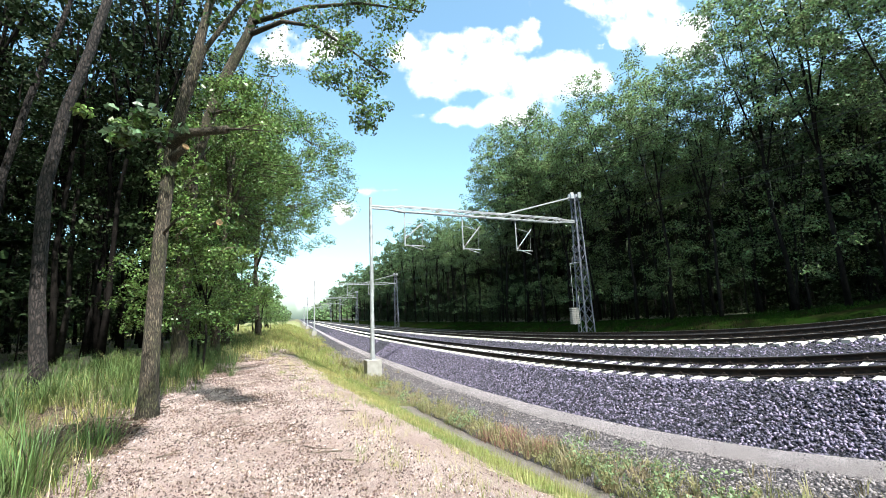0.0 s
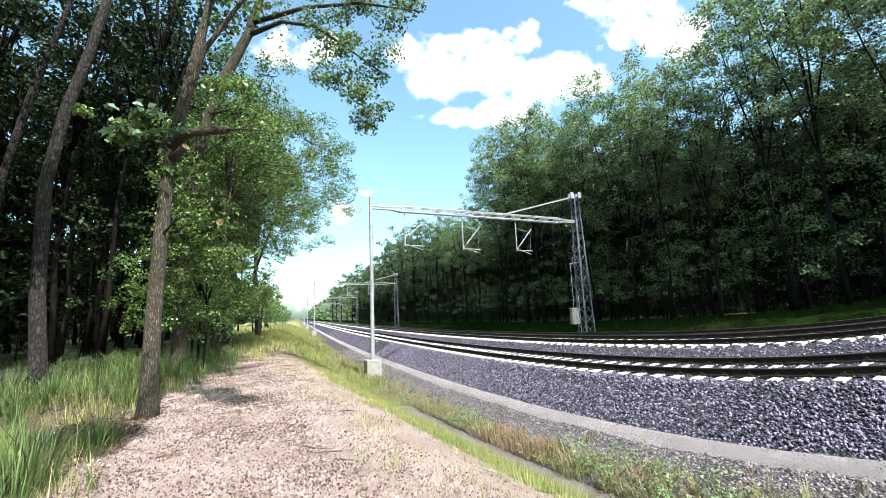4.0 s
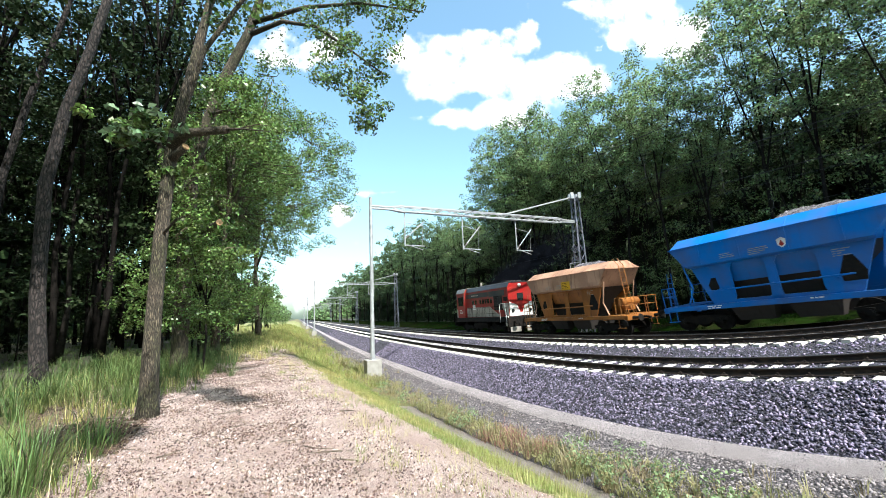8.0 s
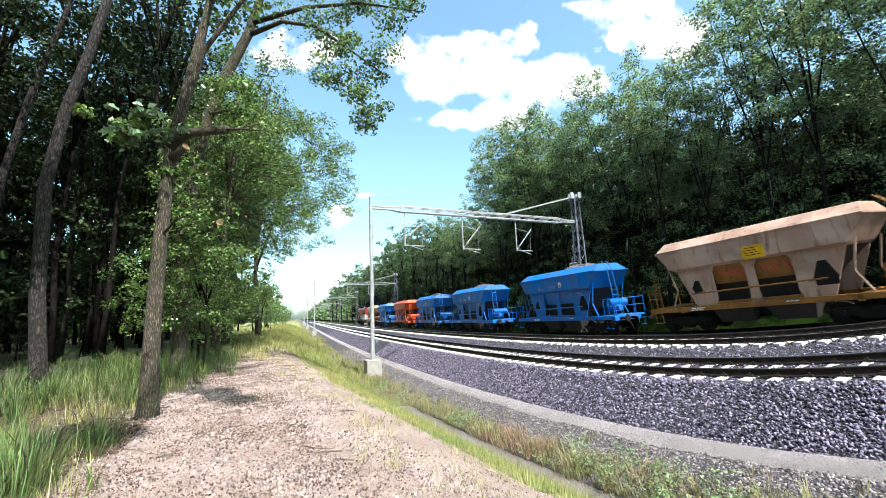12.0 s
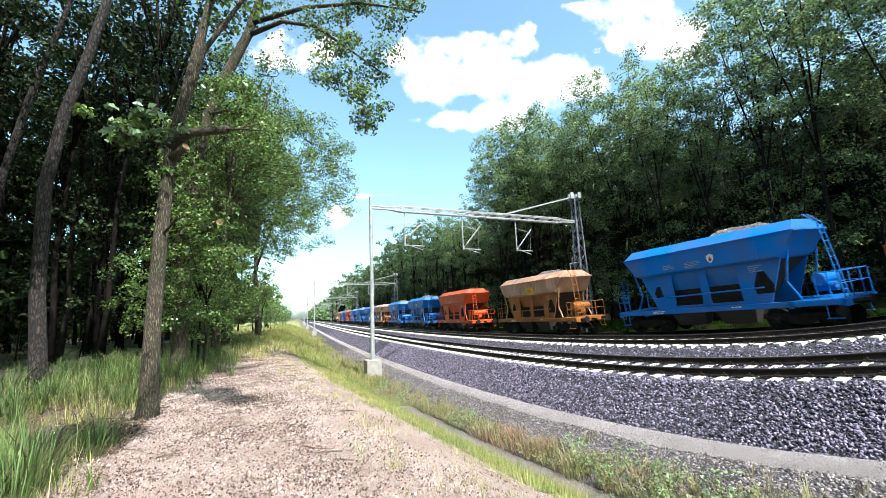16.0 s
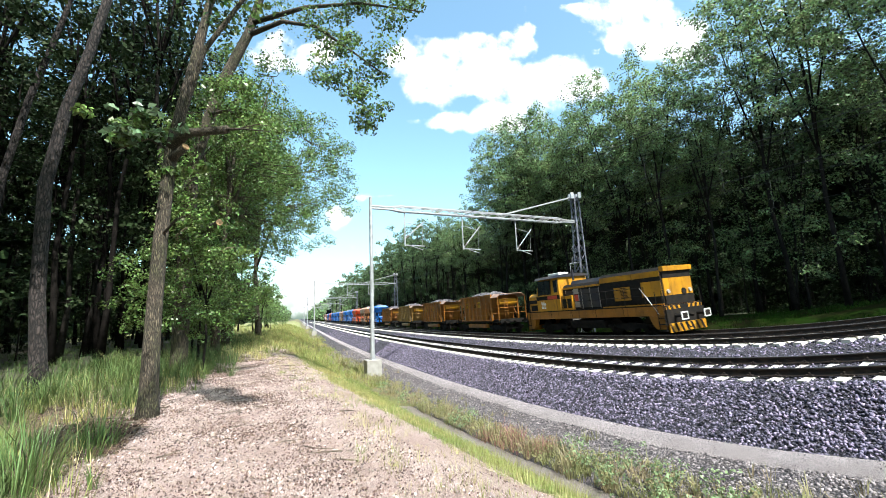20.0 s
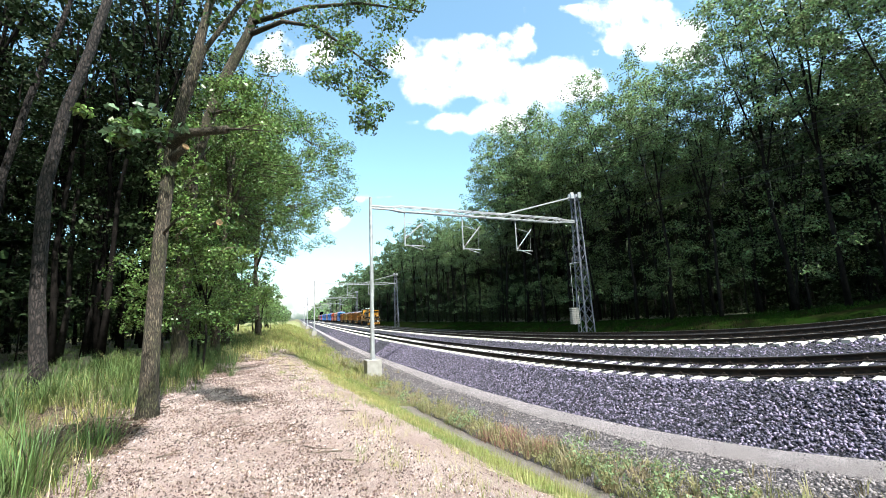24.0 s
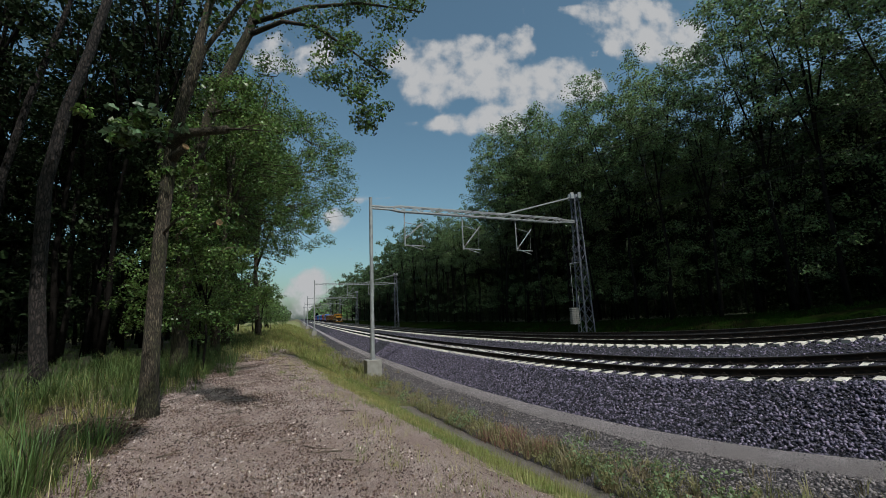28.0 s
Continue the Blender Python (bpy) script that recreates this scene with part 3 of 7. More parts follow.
# ---- paints of the train ----
def paint(name, base, dirt=(0.10, 0.075, 0.05), amount=0.35, rough=0.42):
    """Weathered paint: faded patches, and rust and dirt that run down in streaks."""
    m = mat(name, base, rough, var=0.07, scale=1.1, fine=9, bump=0.06, second=tuple(0.55 * b + 0.45 * d for b, d in zip(base, dirt)), amount=amount, coat=0.0, spec=0.25)
    n, l = m.node_tree.nodes, m.node_tree.links
    bs = n["Principled BSDF"]
    col = bs.inputs["Base Color"].links[0].from_socket
    tc, mp, nz, rm, mx = n.new("ShaderNodeTexCoord"), n.new("ShaderNodeMapping"), n.new("ShaderNodeTexNoise"), n.new("ShaderNodeMapRange"), n.new("ShaderNodeMix")
    mp.inputs["Scale"].default_value = (5.0, 5.0, 0.7)
    nz.inputs["Scale"].default_value, nz.inputs["Detail"].default_value = 1.0, 6
    rm.inputs["From Min"].default_value, rm.inputs["From Max"].default_value, rm.inputs["To Max"].default_value = 0.56, 0.74, min(0.8, amount * 1.5)
    mx.data_type = "RGBA"
    mx.inputs["B"].default_value = (*(0.5 * d for d in dirt), 1)
    l.new(tc.outputs["Object"], mp.inputs[0])
    l.new(mp.outputs[0], nz.inputs["Vector"])
    l.new(nz.outputs["Fac"], rm.inputs["Value"])
    l.new(rm.outputs[0], mx.inputs["Factor"])
    l.new(col, mx.inputs["A"])
    l.new(mx.outputs["Result"], bs.inputs["Base Color"])
    return m


M_BLUE = paint("blue_wagon_paint", (0.001, 0.125, 0.44), amount=0.15, rough=0.4)
M_ORANGE = paint("orange_wagon_paint", (0.50, 0.062, 0.010), amount=0.25)
M_CREAM = paint("faded_cream_wagon_paint", (0.40, 0.275, 0.22), dirt=(0.16, 0.07, 0.04), amount=0.6)
M_OCHRE = paint("ochre_wagon_paint", (0.26, 0.11, 0.025), dirt=(0.10, 0.045, 0.025), amount=0.6)
M_TAN = paint("faded_tan_wagon_paint", (0.43, 0.255, 0.17), dirt=(0.16, 0.07, 0.045), amount=0.6)
M_AMBER = paint("amber_wagon_paint", (0.30, 0.115, 0.025), dirt=(0.10, 0.04, 0.022), amount=0.65)
# Funnel colour carries the shade inside the wagon's side openings.
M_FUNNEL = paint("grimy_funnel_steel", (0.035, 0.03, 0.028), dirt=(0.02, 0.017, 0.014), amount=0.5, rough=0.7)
M_YELLOW_W = paint("orange_wagon_ochre", (0.28, 0.105, 0.015), dirt=(0.10, 0.05, 0.025), amount=0.5)
M_OCHRE_W = paint("yellow_ochre_wagon_paint", (0.29, 0.165, 0.042), dirt=(0.12, 0.06, 0.03), amount=0.4)
M_YELLOW_L = paint("yellow_loco_paint", (0.42, 0.195, 0.010), dirt=(0.09, 0.045, 0.02), amount=0.5)
M_SILL = paint("amber_sill_paint", (0.27, 0.11, 0.012), dirt=(0.07, 0.035, 0.015), amount=0.5)
M_RED = paint("red_loco_paint", (0.29, 0.010, 0.010), amount=0.3)
M_GREY_L = paint("light_grey_panel_paint", (0.34, 0.315, 0.28), amount=0.4)
M_BLACK = mat("black_running_gear", (0.009, 0.0085, 0.008), 0.8, spec=0.12, var=0.3, scale=4, fine=30, bump=0.2, second=(0.018, 0.014, 0.011))
M_BAND = paint("dark_grey_roof_band", (0.020, 0.022, 0.03), amount=0.2)
M_ROOF = paint("dusty_roof_grey", (0.14, 0.135, 0.13), amount=0.5)
M_GLASS = mat("dark_cab_glass", (0.02, 0.025, 0.025), 0.08, var=0.05, bump=0, spec=0.8)
M_WHITE = paint("white_marking", (0.75, 0.75, 0.72), amount=0.2)
M_SIGN = paint("yellow_sign", (0.62, 0.34, 0.008), amount=0.2)
M_GRAFF = paint("red_scrawl", (0.45, 0.05, 0.03), amount=0.4)
M_WHEEL = mat("steel_wheel", (0.015, 0.013, 0.012), 0.7, spec=0.15, var=0.3, scale=6, fine=30, bump=0.1)
M_LOAD = gravel_mat("ballast_load", (0.36, 0.33, 0.36), (0.13, 0.12, 0.14), (0.04, 0.036, 0.04), 0.05, (0.26, 0.24, 0.26), depth=0.05)


def ring_z(z, hx, hy, c=0.0):
    return [(-hx, -hy, z), (hx, -hy, z), (hx, hy, z), (-hx, hy, z)]


def bogie(parent, x, base=1.8, r=0.46, frame_mat=None):
    """Two-axle bogie with its wheels."""
    g = Geo()
    for y in (-1.02, 1.02):
        g.prism([(x - base / 2 - 0.45, 0.62), (x - base / 2 - 0.35, 0.46), (x - 0.5, 0.42), (x - 0.3, 0.30), (x + 0.3, 0.30), (x + 0.5, 0.42), (x + base / 2 + 0.35, 0.46), (x + base / 2 + 0.45, 0.62), (x + 0.6, 0.72), (x - 0.6, 0.72)], y - 0.06, y + 0.06)
        for a in (-base / 2, base / 2):
            g.box(x + a - 0.14, x + a + 0.14, y - 0.12, y + 0.12, r - 0.15, r + 0.14)
            g.tube((x + a, y - 0.14, r), (x + a, y + 0.15, r), 0.09, n=8)
        for k in (-0.14, 0, 0.14):
            g.tube((x + k, y, 0.36), (x + k, y, 0.62), 0.055, n=8)
    g.box(x - 0.22, x + 0.22, -1.0, 1.0, 0.50, 0.74)
    b = part("bogie", g, frame_mat or M_BLACK, parent, "grimy black two-axle bogie")
    wm = Geo()
    for y in (-0.75, 0.75):
        wm.tube((0, y - 0.06, 0), (0, y + 0.06, 0), r, n=20)
        inner = -0.07 if y > 0 else 0.07
        wm.tube((0, y + inner - 0.015, 0), (0, y + inner + 0.015, 0), r + 0.03, n=20)
        wm.tube((0, y - 0.075, 0), (0, y + 0.075, 0), 0.13, n=10)
    wm.tube((0, -0.7, 0), (0, 0.7, 0), 0.08, n=8)
    me_w = wm.mesh("wheelset")
    me_w.materials.append(M_WHEEL)
    for a in (-base / 2, base / 2):
        part("wheelset", me_w, None, b, m=Matrix.Translation((x + a, 0, r)))
    return b


def buffers(parent, L, z=1.05, face=None):
    for e in (-1, 1):
        for y in (-0.875, 0.875):
            g = Geo().tube((e * (L / 2 - 0.62), y, z), (e * (L / 2 - 0.05), y, z), 0.085, n=10)
            b = part("buffer", g, M_BLACK, parent)
            part("buffer_head", Geo().tube((e * (L / 2 - 0.06), y, z), (e * (L / 2), y, z), 0.22, 0.19, n=14), face or M_BLACK, b)
        part("coupling_hook", Geo().bar((e * (L / 2 - 0.7), 0, z), (e * (L / 2 - 0.1), 0, z - 0.05), 0.08, 0.12), M_BLACK, parent)
        g = Geo().path([(e * (L / 2 - 0.55), 0.4, z - 0.1), (e * (L / 2 - 0.3), 0.4, z - 0.35), (e * (L / 2 - 0.15), 0.38, z - 0.62), (e * (L / 2 + 0.05), 0.36, z - 0.5)], 0.025)
        part("brake_hose", g, M_BLACK, parent)


def writing_bars(parent, x, y, z, w, rows, material, gap=0.11, h=0.05, seed=1):
    """Unreadable lettering, as plain bars on the side at y."""
    r = random.Random(seed)
    g = Geo()
    s = 1 if y > 0 else -1
    for i in range(rows):
        x0 = x
        while x0 < x + w * (0.6 + 0.4 * r.random()):
            k = r.uniform(0.08, 0.3)
            g.box(-x0 - k, -x0, min(y, y + 0.004 * s), max(y, y + 0.004 * s), z - i * gap - h, z - i * gap)
            x0 += k + 0.05
    if g.v:
        part("lettering", g, material, parent)


def railing(g, pts, h, r=0.02, mid=True):
    for p in pts:
        g.tube(p, Vector(p) + Vector((0, 0, h)), r, n=5)
    top = [Vector(p) + Vector((0, 0, h)) for p in pts]
    g.path(top, r, n=5)
    if mid:
        g.path([Vector(p) + Vector((0, 0, h * 0.55)) for p in pts], r * 0.8, n=5)


def hopper_wagon(name, body_m, label, dirty=None, sign=False, scrawl=False, load=False, badge=True):
    """Self-discharging hopper wagon; front at +x, the side towards the path at +y."""
    w = tagged(new(name), label, "wagon", "hopper wagons of the goods train")
    L = 11.6
    up_m = dirty or body_m
    # upper bin
    g = Geo()
    rings = [ring_z(2.93, 3.70, 1.18), ring_z(3.04, 3.80, 1.45), ring_z(3.96, 4.52, 1.42), ring_z(4.42, 4.30, 0.78)]
    g.loft(rings)
    bin_ = part("bin", g, up_m, w, bevel=0.015)
    g = Geo()
    for hx, hy, z in ((4.53, 1.43, 3.97),):
        c = [(-hx, -hy, z), (hx, -hy, z), (hx, hy, z), (-hx, hy, z), (-hx, -hy, z)]
        for a, b in zip(c[:-1], c[1:]):
            g.bar(a, b, 0.05, 0.06)
    for x in (-2.9, -1.0, 1.0, 2.9):
        for y in (-1, 1):
            g.bar((x, y * 1.46, 3.06), (x, y * 1.43, 3.95), 0.05, 0.03)
            g.bar((x, y * 1.43, 3.98), (x * 0.97, y * 0.80, 4.41), 0.04, 0.03)
    part("bin_rib", g, up_m, bin_)
    if load:
        heap(w, 1.5, 0.62, 4.40, 0.24).matrix_basis = Matrix.Translation((-1.7, 0, 0))
    # lower hopper, the shade below the bin put into its near-black colour
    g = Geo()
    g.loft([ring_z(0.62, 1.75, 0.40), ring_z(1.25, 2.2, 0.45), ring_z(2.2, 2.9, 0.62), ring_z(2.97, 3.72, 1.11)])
    part("hopper", g, M_FUNNEL, w, "discharge funnel, darkened for the shade under the bin", bevel=0.015)
    # side skin: bays that slope inwards between flat posts
    BAY = lambda z: 1.13 - (2.97 - z) * 0.36
    for y in (-1, 1):
        ya, yb = sorted((y * 1.13, y * 1.19))
        for poly in ([(-2.95, 1.2), (-1.85, 1.2), (-1.75, 1.5), (-1.75, 2.7), (-1.6, 2.96), (-3.70, 2.96)],
                     [(-0.26, 1.2), (0.26, 1.2), (0.20, 1.6), (0.20, 2.7), (0.36, 2.96), (-0.36, 2.96), (-0.20, 2.7), (-0.20, 1.6)],
                     [(1.85, 1.2), (2.9, 1.2), (3.65, 2.96), (1.6, 2.96), (1.75, 2.7), (1.75, 1.5)]):
            part("side_post", Geo().prism(poly, ya, yb), up_m if scrawl else body_m, w)
        skin = part("side_skin", Geo().loft([[(-1.86, y * BAY(2.1) - 0.03, 2.1), (1.86, y * BAY(2.1) - 0.03, 2.1), (1.86, y * BAY(2.1) + 0.03, 2.1), (-1.86, y * BAY(2.1) + 0.03, 2.1)], [(-1.86, y * 1.13 - 0.03, 2.97), (1.86, y * 1.13 - 0.03, 2.97), (1.86, y * 1.13 + 0.03, 2.97), (-1.86, y * 1.13 + 0.03, 2.97)]]), body_m, w)
        part("side_sill", Geo().box(-1.85, 1.85, ya, yb, 1.2, 1.34), body_m, w)
        # Flat black plates on the posts; the holes' inner darkness is their colour.
        part("discharge_hole", Geo().prism([(-3.16, 1.60), (-2.42, 1.60), (-2.36, 1.92), (-2.62, 2.52), (-2.92, 2.52), (-3.22, 1.92)], y * 1.192 - 0.004, y * 1.192 + 0.004), M_BLACK, skin)
        part("discharge_hole", Geo().prism([(2.40, 1.80), (2.86, 1.80), (2.95, 2.05), (2.75, 2.38), (2.52, 2.38)], y * 1.192 - 0.004, y * 1.192 + 0.004), M_BLACK, skin)
        g = Geo().tube((-2.9, y * 1.42, 1.86), (2.9, y * 1.42, 1.80), 0.035, n=6)
        for x in (-2.3, 0.0, 2.3):
            g.bar((x, y * 1.25, 1.83), (x, y * 1.45, 1.83), 0.1, 0.08)
        part("discharge_shaft", g, body_m, w)
        g = Geo()
        for x in (-1.25, 1.2):
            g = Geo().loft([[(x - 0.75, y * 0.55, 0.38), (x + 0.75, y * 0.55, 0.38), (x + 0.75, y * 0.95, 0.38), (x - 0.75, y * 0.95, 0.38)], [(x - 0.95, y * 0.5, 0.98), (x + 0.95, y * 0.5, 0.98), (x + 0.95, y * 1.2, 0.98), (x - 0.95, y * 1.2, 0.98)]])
            part("chute", g, M_FUNNEL, w, "dark discharge chute")
        # corner struts
        for e in (-1, 1):
            g = Geo().bar((e * 4.15, y * 1.25, 1.25), (e * 3.75, y * 1.25, 2.0), 0.07, 0.05)
            g.bar((e * 3.75, y * 1.25, 2.0), (e * 4.05, y * 1.25, 3.2), 0.07, 0.05)
            part("corner_strut", g, up_m if dirty else body_m, w)
    # frame
    g = Geo()
    for y in (-1, 1):
        ya, yb = sorted((y * 1.12, y * 1.30))
        g.box(-5.15, 5.15, ya, yb, 0.98, 1.20)
    for x in (-5.12, 5.12, -3.4, 3.4):
        g.box(x - 0.1, x + 0.1, -1.3, 1.3, 0.92, 1.18)
    g.box(-5.15, -3.6, -1.25, 1.25, 1.16, 1.21)
    g.box(3.6, 5.15, -1.25, 1.25, 1.16, 1.21)
    part("frame", g, body_m, w, bevel=0.01)
    # platform railings, ladder, brake gear
    g = Geo()
    railing(g, [(-4.35, 1.24, 1.2), (-4.75, 1.24, 1.2), (-5.15, 1.24, 1.2), (-5.15, 0.5, 1.2), (-5.15, -0.5, 1.2), (-5.15, -1.24, 1.2), (-4.35, -1.24, 1.2)], 1.0)
    part("platform_railing", g, body_m, w)
    g = Geo()
    railing(g, [(4.45, 1.24, 1.2), (4.8, 1.24, 1.2), (5.15, 1.24, 1.2), (5.15, 0.4, 1.2)], 0.95)
    railing(g, [(4.45, -1.24, 1.2), (5.15, -1.24, 1.2)], 0.95)
    part("platform_railing", g, body_m, w)
    g = Geo()
    for y in (0.55, 0.95):
        g.path([(-5.05, y, 1.2), (-4.78, y, 4.1), (-4.4, y, 4.5)], 0.022, n=5)
    for k in range(9):
        z = 1.5 + k * 0.31
        x = -5.05 + 0.27 * (z - 1.2) / 2.9
        g.tube((x, 0.55, z), (x, 0.95, z), 0.016, n=5)
    part("ladder", g, body_m, w)
    g = Geo()
    for y in (0.62, 0.98):
        g.tube((4.95, y, 1.2), (4.85, y, 2.9), 0.02, n=5)
    for k in range(6):
        g.tube((4.93, 0.62, 1.4 + k * 0.25), (4.93, 0.98, 1.4 + k * 0.25), 0.014, n=5)
    part("ladder", g, body_m, w)
    part("brake_cylinder", Geo().tube((-4.6, 0.1, 1.62), (-3.9, 0.1, 1.62), 0.19, n=12), body_m, w)
    part("air_tank", Geo().tube((-4.25, -0.7, 1.95), (-4.25, 0.7, 1.95), 0.22, n=12), body_m, w)
    for y in (-1.32, 1.32):
        for e in (-1, 1):
            g = Geo()
            g.path([(e * 4.55, y, 1.0), (e * 4.55, y, 0.5), (e * 4.95, y, 0.5), (e * 4.95, y, 1.0)], 0.018, n=5)
            g.bar((e * 4.5, y, 0.5), (e * 5.0, y, 0.5), 0.16, 0.03)
            part("step", g, body_m, w)
    part("hand_wheel", Geo().tube((-5.0, 1.33, 0.75), (-5.0, 1.36, 0.75), 0.2, n=14), M_BLACK, w)
    for x in (-3.55, 3.55):
        bogie(w, x)
    buffers(w, L)
    # markings
    writing_bars(w, -1.9, 1.455, 3.38, 0.6, 3, M_GREY_L, gap=0.08, h=0.03, seed=3)
    writing_bars(w, -0.6, 1.455, 3.38, 0.7, 4, M_GREY_L, gap=0.075, h=0.03, seed=4)
    writing_bars(w, 2.3, 1.195, 2.8, 0.4, 4, M_GREY_L, gap=0.08, h=0.03, seed=5)
    writing_bars(w, -3.2, 1.302, 1.14, 0.9, 2, M_WHITE, gap=0.08, h=0.045, seed=6)
    writing_bars(w, 1.2, 1.302, 1.14, 0.6, 1, M_WHITE, gap=0.08, h=0.045, seed=7)
    if sign:
        part("notice_board", Geo().prism([(-0.95, 3.0), (0.0, 3.0), (0.0, 3.55), (-0.95, 3.55)], 1.455, 1.47), M_SIGN, w, "yellow notice board")
        writing_bars(w, 0.12, 1.472, 3.46, 0.6, 4, M_BLACK, gap=0.1, h=0.03, seed=9)
    if badge:
        b = part("badge", Geo().prism([(-0.95, 3.3), (-0.8, 3.18), (-0.65, 3.3), (-0.62, 3.52), (-0.8, 3.6), (-0.98, 3.52)], 1.45, 1.466), M_WHITE, w, "small pale shield badge")
        part("badge_field", Geo().prism([(-0.9, 3.32), (-0.8, 3.24), (-0.7, 3.32), (-0.8, 3.5)], 1.464, 1.472), M_RED, b)
    if scrawl:
        g = Geo()
        r = random.Random(8)
        for x0 in (-1.6, 0.32):
            x = x0
            while x < x0 + 1.15:
                z0, z1 = 2.3 + r.uniform(0, 0.2), 2.55 + r.uniform(0, 0.25)
                g.bar((x, BAY(z0) + 0.04, z0), (x + r.uniform(0.05, 0.2), BAY(z1) + 0.04, z1), 0.012, 0.07)
                x += 0.17
        part("scrawl", g, M_GRAFF, w, "red sprayed scrawl")
    return w


def heap(parent, hx, hy, z, top):
    """A heaped load of crushed stone."""
    n, m = 34, 12
    r = np.random.default_rng(11)
    x, y = np.meshgrid(np.linspace(-hx, hx, n), np.linspace(-hy, hy, m), indexing="ij")
    edge = np.minimum(1, (1 - np.abs(x / hx)) * 2.6) * (1 - np.abs(y / hy) ** 2)
    h = z - 0.12 + top * edge ** 0.8 * (1 + 0.12 * np.sin(x * 2.1)) + 0.12 + r.normal(0, 0.03, x.shape) * (edge > 0)
    idx = np.arange(n * m).reshape(n, m)
    f = np.stack([idx[:-1, :-1], idx[:-1, 1:], idx[1:, 1:], idx[1:, :-1]], -1).reshape(-1, 4)
    me_h = raw_mesh("load", np.stack([x, y, h], -1).reshape(-1, 3), f, M_LOAD)
    return part("load", me_h, None, parent, "heaped pale grey crushed stone")


def ribbed_wagon(name, body_m, label):
    """Older ribbed hopper wagon with canopies over its end platforms, heaped with stone."""
    w = tagged(new(name), label, "wagon", "ribbed hopper wagons of the goods train")
    L = 11.3
    HX, Z0, Z1 = 3.55, 1.22, 3.42
    g = Geo()
    for y in (-1, 1):
        ya, yb = sorted((y * 1.30, y * 1.34))
        g.prism([(-2.55, Z0), (2.55, Z0), (2.9, 2.1), (HX, Z1), (-HX, Z1), (-2.9, 2.1)], ya, yb)
    for e in (-1, 1):
        g.add([(e * 2.35, -1.3, Z0), (e * 2.35, 1.3, Z0), (e * HX, 1.3, Z1 - 0.05), (e * HX, -1.3, Z1 - 0.05), (e * 2.40, -1.3, Z0), (e * 2.40, 1.3, Z0), (e * (HX + 0.05), 1.3, Z1 - 0.05), (e * (HX + 0.05), -1.3, Z1 - 0.05)], [(0, 1, 2, 3), (7, 6, 5, 4), (0, 4, 5, 1), (1, 5, 6, 2), (2, 6, 7, 3), (3, 7, 4, 0)])
    g.box(-2.5, 2.5, -1.25, 1.25, Z0 - 0.1, Z0 + 0.02)
    body = part("body", g, body_m, w)
    for y in (-1, 1):
        for x in (-2.45, -1.47, -0.49, 0.49, 1.47, 2.45):
            ya, yb = sorted((y * 1.34, y * 1.47))
            part("rib", Geo().box(x - 0.05, x + 0.05, ya, yb, Z0 - 0.05, Z1), body_m, body)
        g = Geo()
        for z in (1.62, 1.98, 2.34, 2.70, 3.02):
            ya, yb = sorted((y * 1.338, y * 1.41))
            lim = 2.55 if z < 2 else min(HX - 0.1, 2.62 + (z - 1.9) * 0.6)
            g.box(-lim, lim, ya, yb, z - 0.045, z + 0.045)
        part("pressing", g, body_m, body)
        g = Geo()
        ya, yb = sorted((y * 1.28, y * 1.46))
        g.box(-HX - 0.12, HX + 0.12, ya, yb, Z1 - 0.06, Z1 + 0.06)
        part("top_rail", g, body_m, body)
        for e in (-1, 1):
            part("corner_post", Geo().box(e * HX - 0.07, e * HX + 0.07, min(y * 1.30, y * 1.44), max(y * 1.30, y * 1.44), 1.1, Z1), body_m, body)
            part("brace", Geo().bar((e * 3.4, y * 1.36, 1.25), (e * 2.75, y * 1.36, 2.15), 0.08, 0.1), body_m, body)
        ya, yb = sorted((y * 1.02, y * 1.34))
        part("skirt", Geo().prism([(-2.1, 0.50), (2.1, 0.50), (2.1, 0.84), (-2.1, 0.84)], ya, yb), body_m, w, "bright lower skirt plate", bevel=0.015)
        ya, yb = sorted((y * 1.10, y * 1.24))
        part("sole_bar", Geo().box(-5.0, 5.0, ya, yb, 0.95, 1.16), M_BLACK, w)
        part("side_sill", Geo().box(-3.6, 3.6, min(y * 1.24, y * 1.40), max(y * 1.24, y * 1.40), 1.12, 1.24), body_m, w)
    heap(w, HX - 0.5, 1.2, Z1 - 0.12, 0.46)
    # canopies on posts over the end platforms
    for e in (-1, 1):
        g = Geo()
        xa, xb = e * HX, e * (HX + 1.45 if e < 0 else HX + 0.75)
        pr = [(-1.44, Z1 - 0.28), (-1.1, Z1 + 0.02), (1.1, Z1 + 0.02), (1.44, Z1 - 0.28), (1.44, Z1 - 0.24), (1.1, Z1 + 0.06), (-1.1, Z1 + 0.06), (-1.44, Z1 - 0.24)]
        g.prism_x(pr, min(xa, xb), max(xa, xb))
        part("canopy", g, M_CREAM if e < 0 else body_m, w, "sheet-metal canopy over the end platform")
        g = Geo()
        for y in (-1.38, 1.38):
            g.tube((xb * 0.995, y, 1.15), (xb * 0.995, y, Z1 - 0.25), 0.045, n=6)
        railing(g, [(e * 3.75, 1.36, 1.2), (xb, 1.36, 1.2), (e * 5.05, 1.36, 1.2), (e * 5.05, -1.36, 1.2), (xb, -1.36, 1.2)], 1.05, 0.022)
        part("platform_railing", g, body_m, w)
        part("air_tank", Geo().tube((e * 4.15, -0.85, 2.75), (e * 4.15, 0.95, 2.75), 0.30, n=14), M_YELLOW_L, w, "yellow air tank")
        part("platform", Geo().box(min(e * 2.6, e * 5.0), max(e * 2.6, e * 5.0), -1.3, 1.3, 1.14, 1.2), M_BLACK, w)
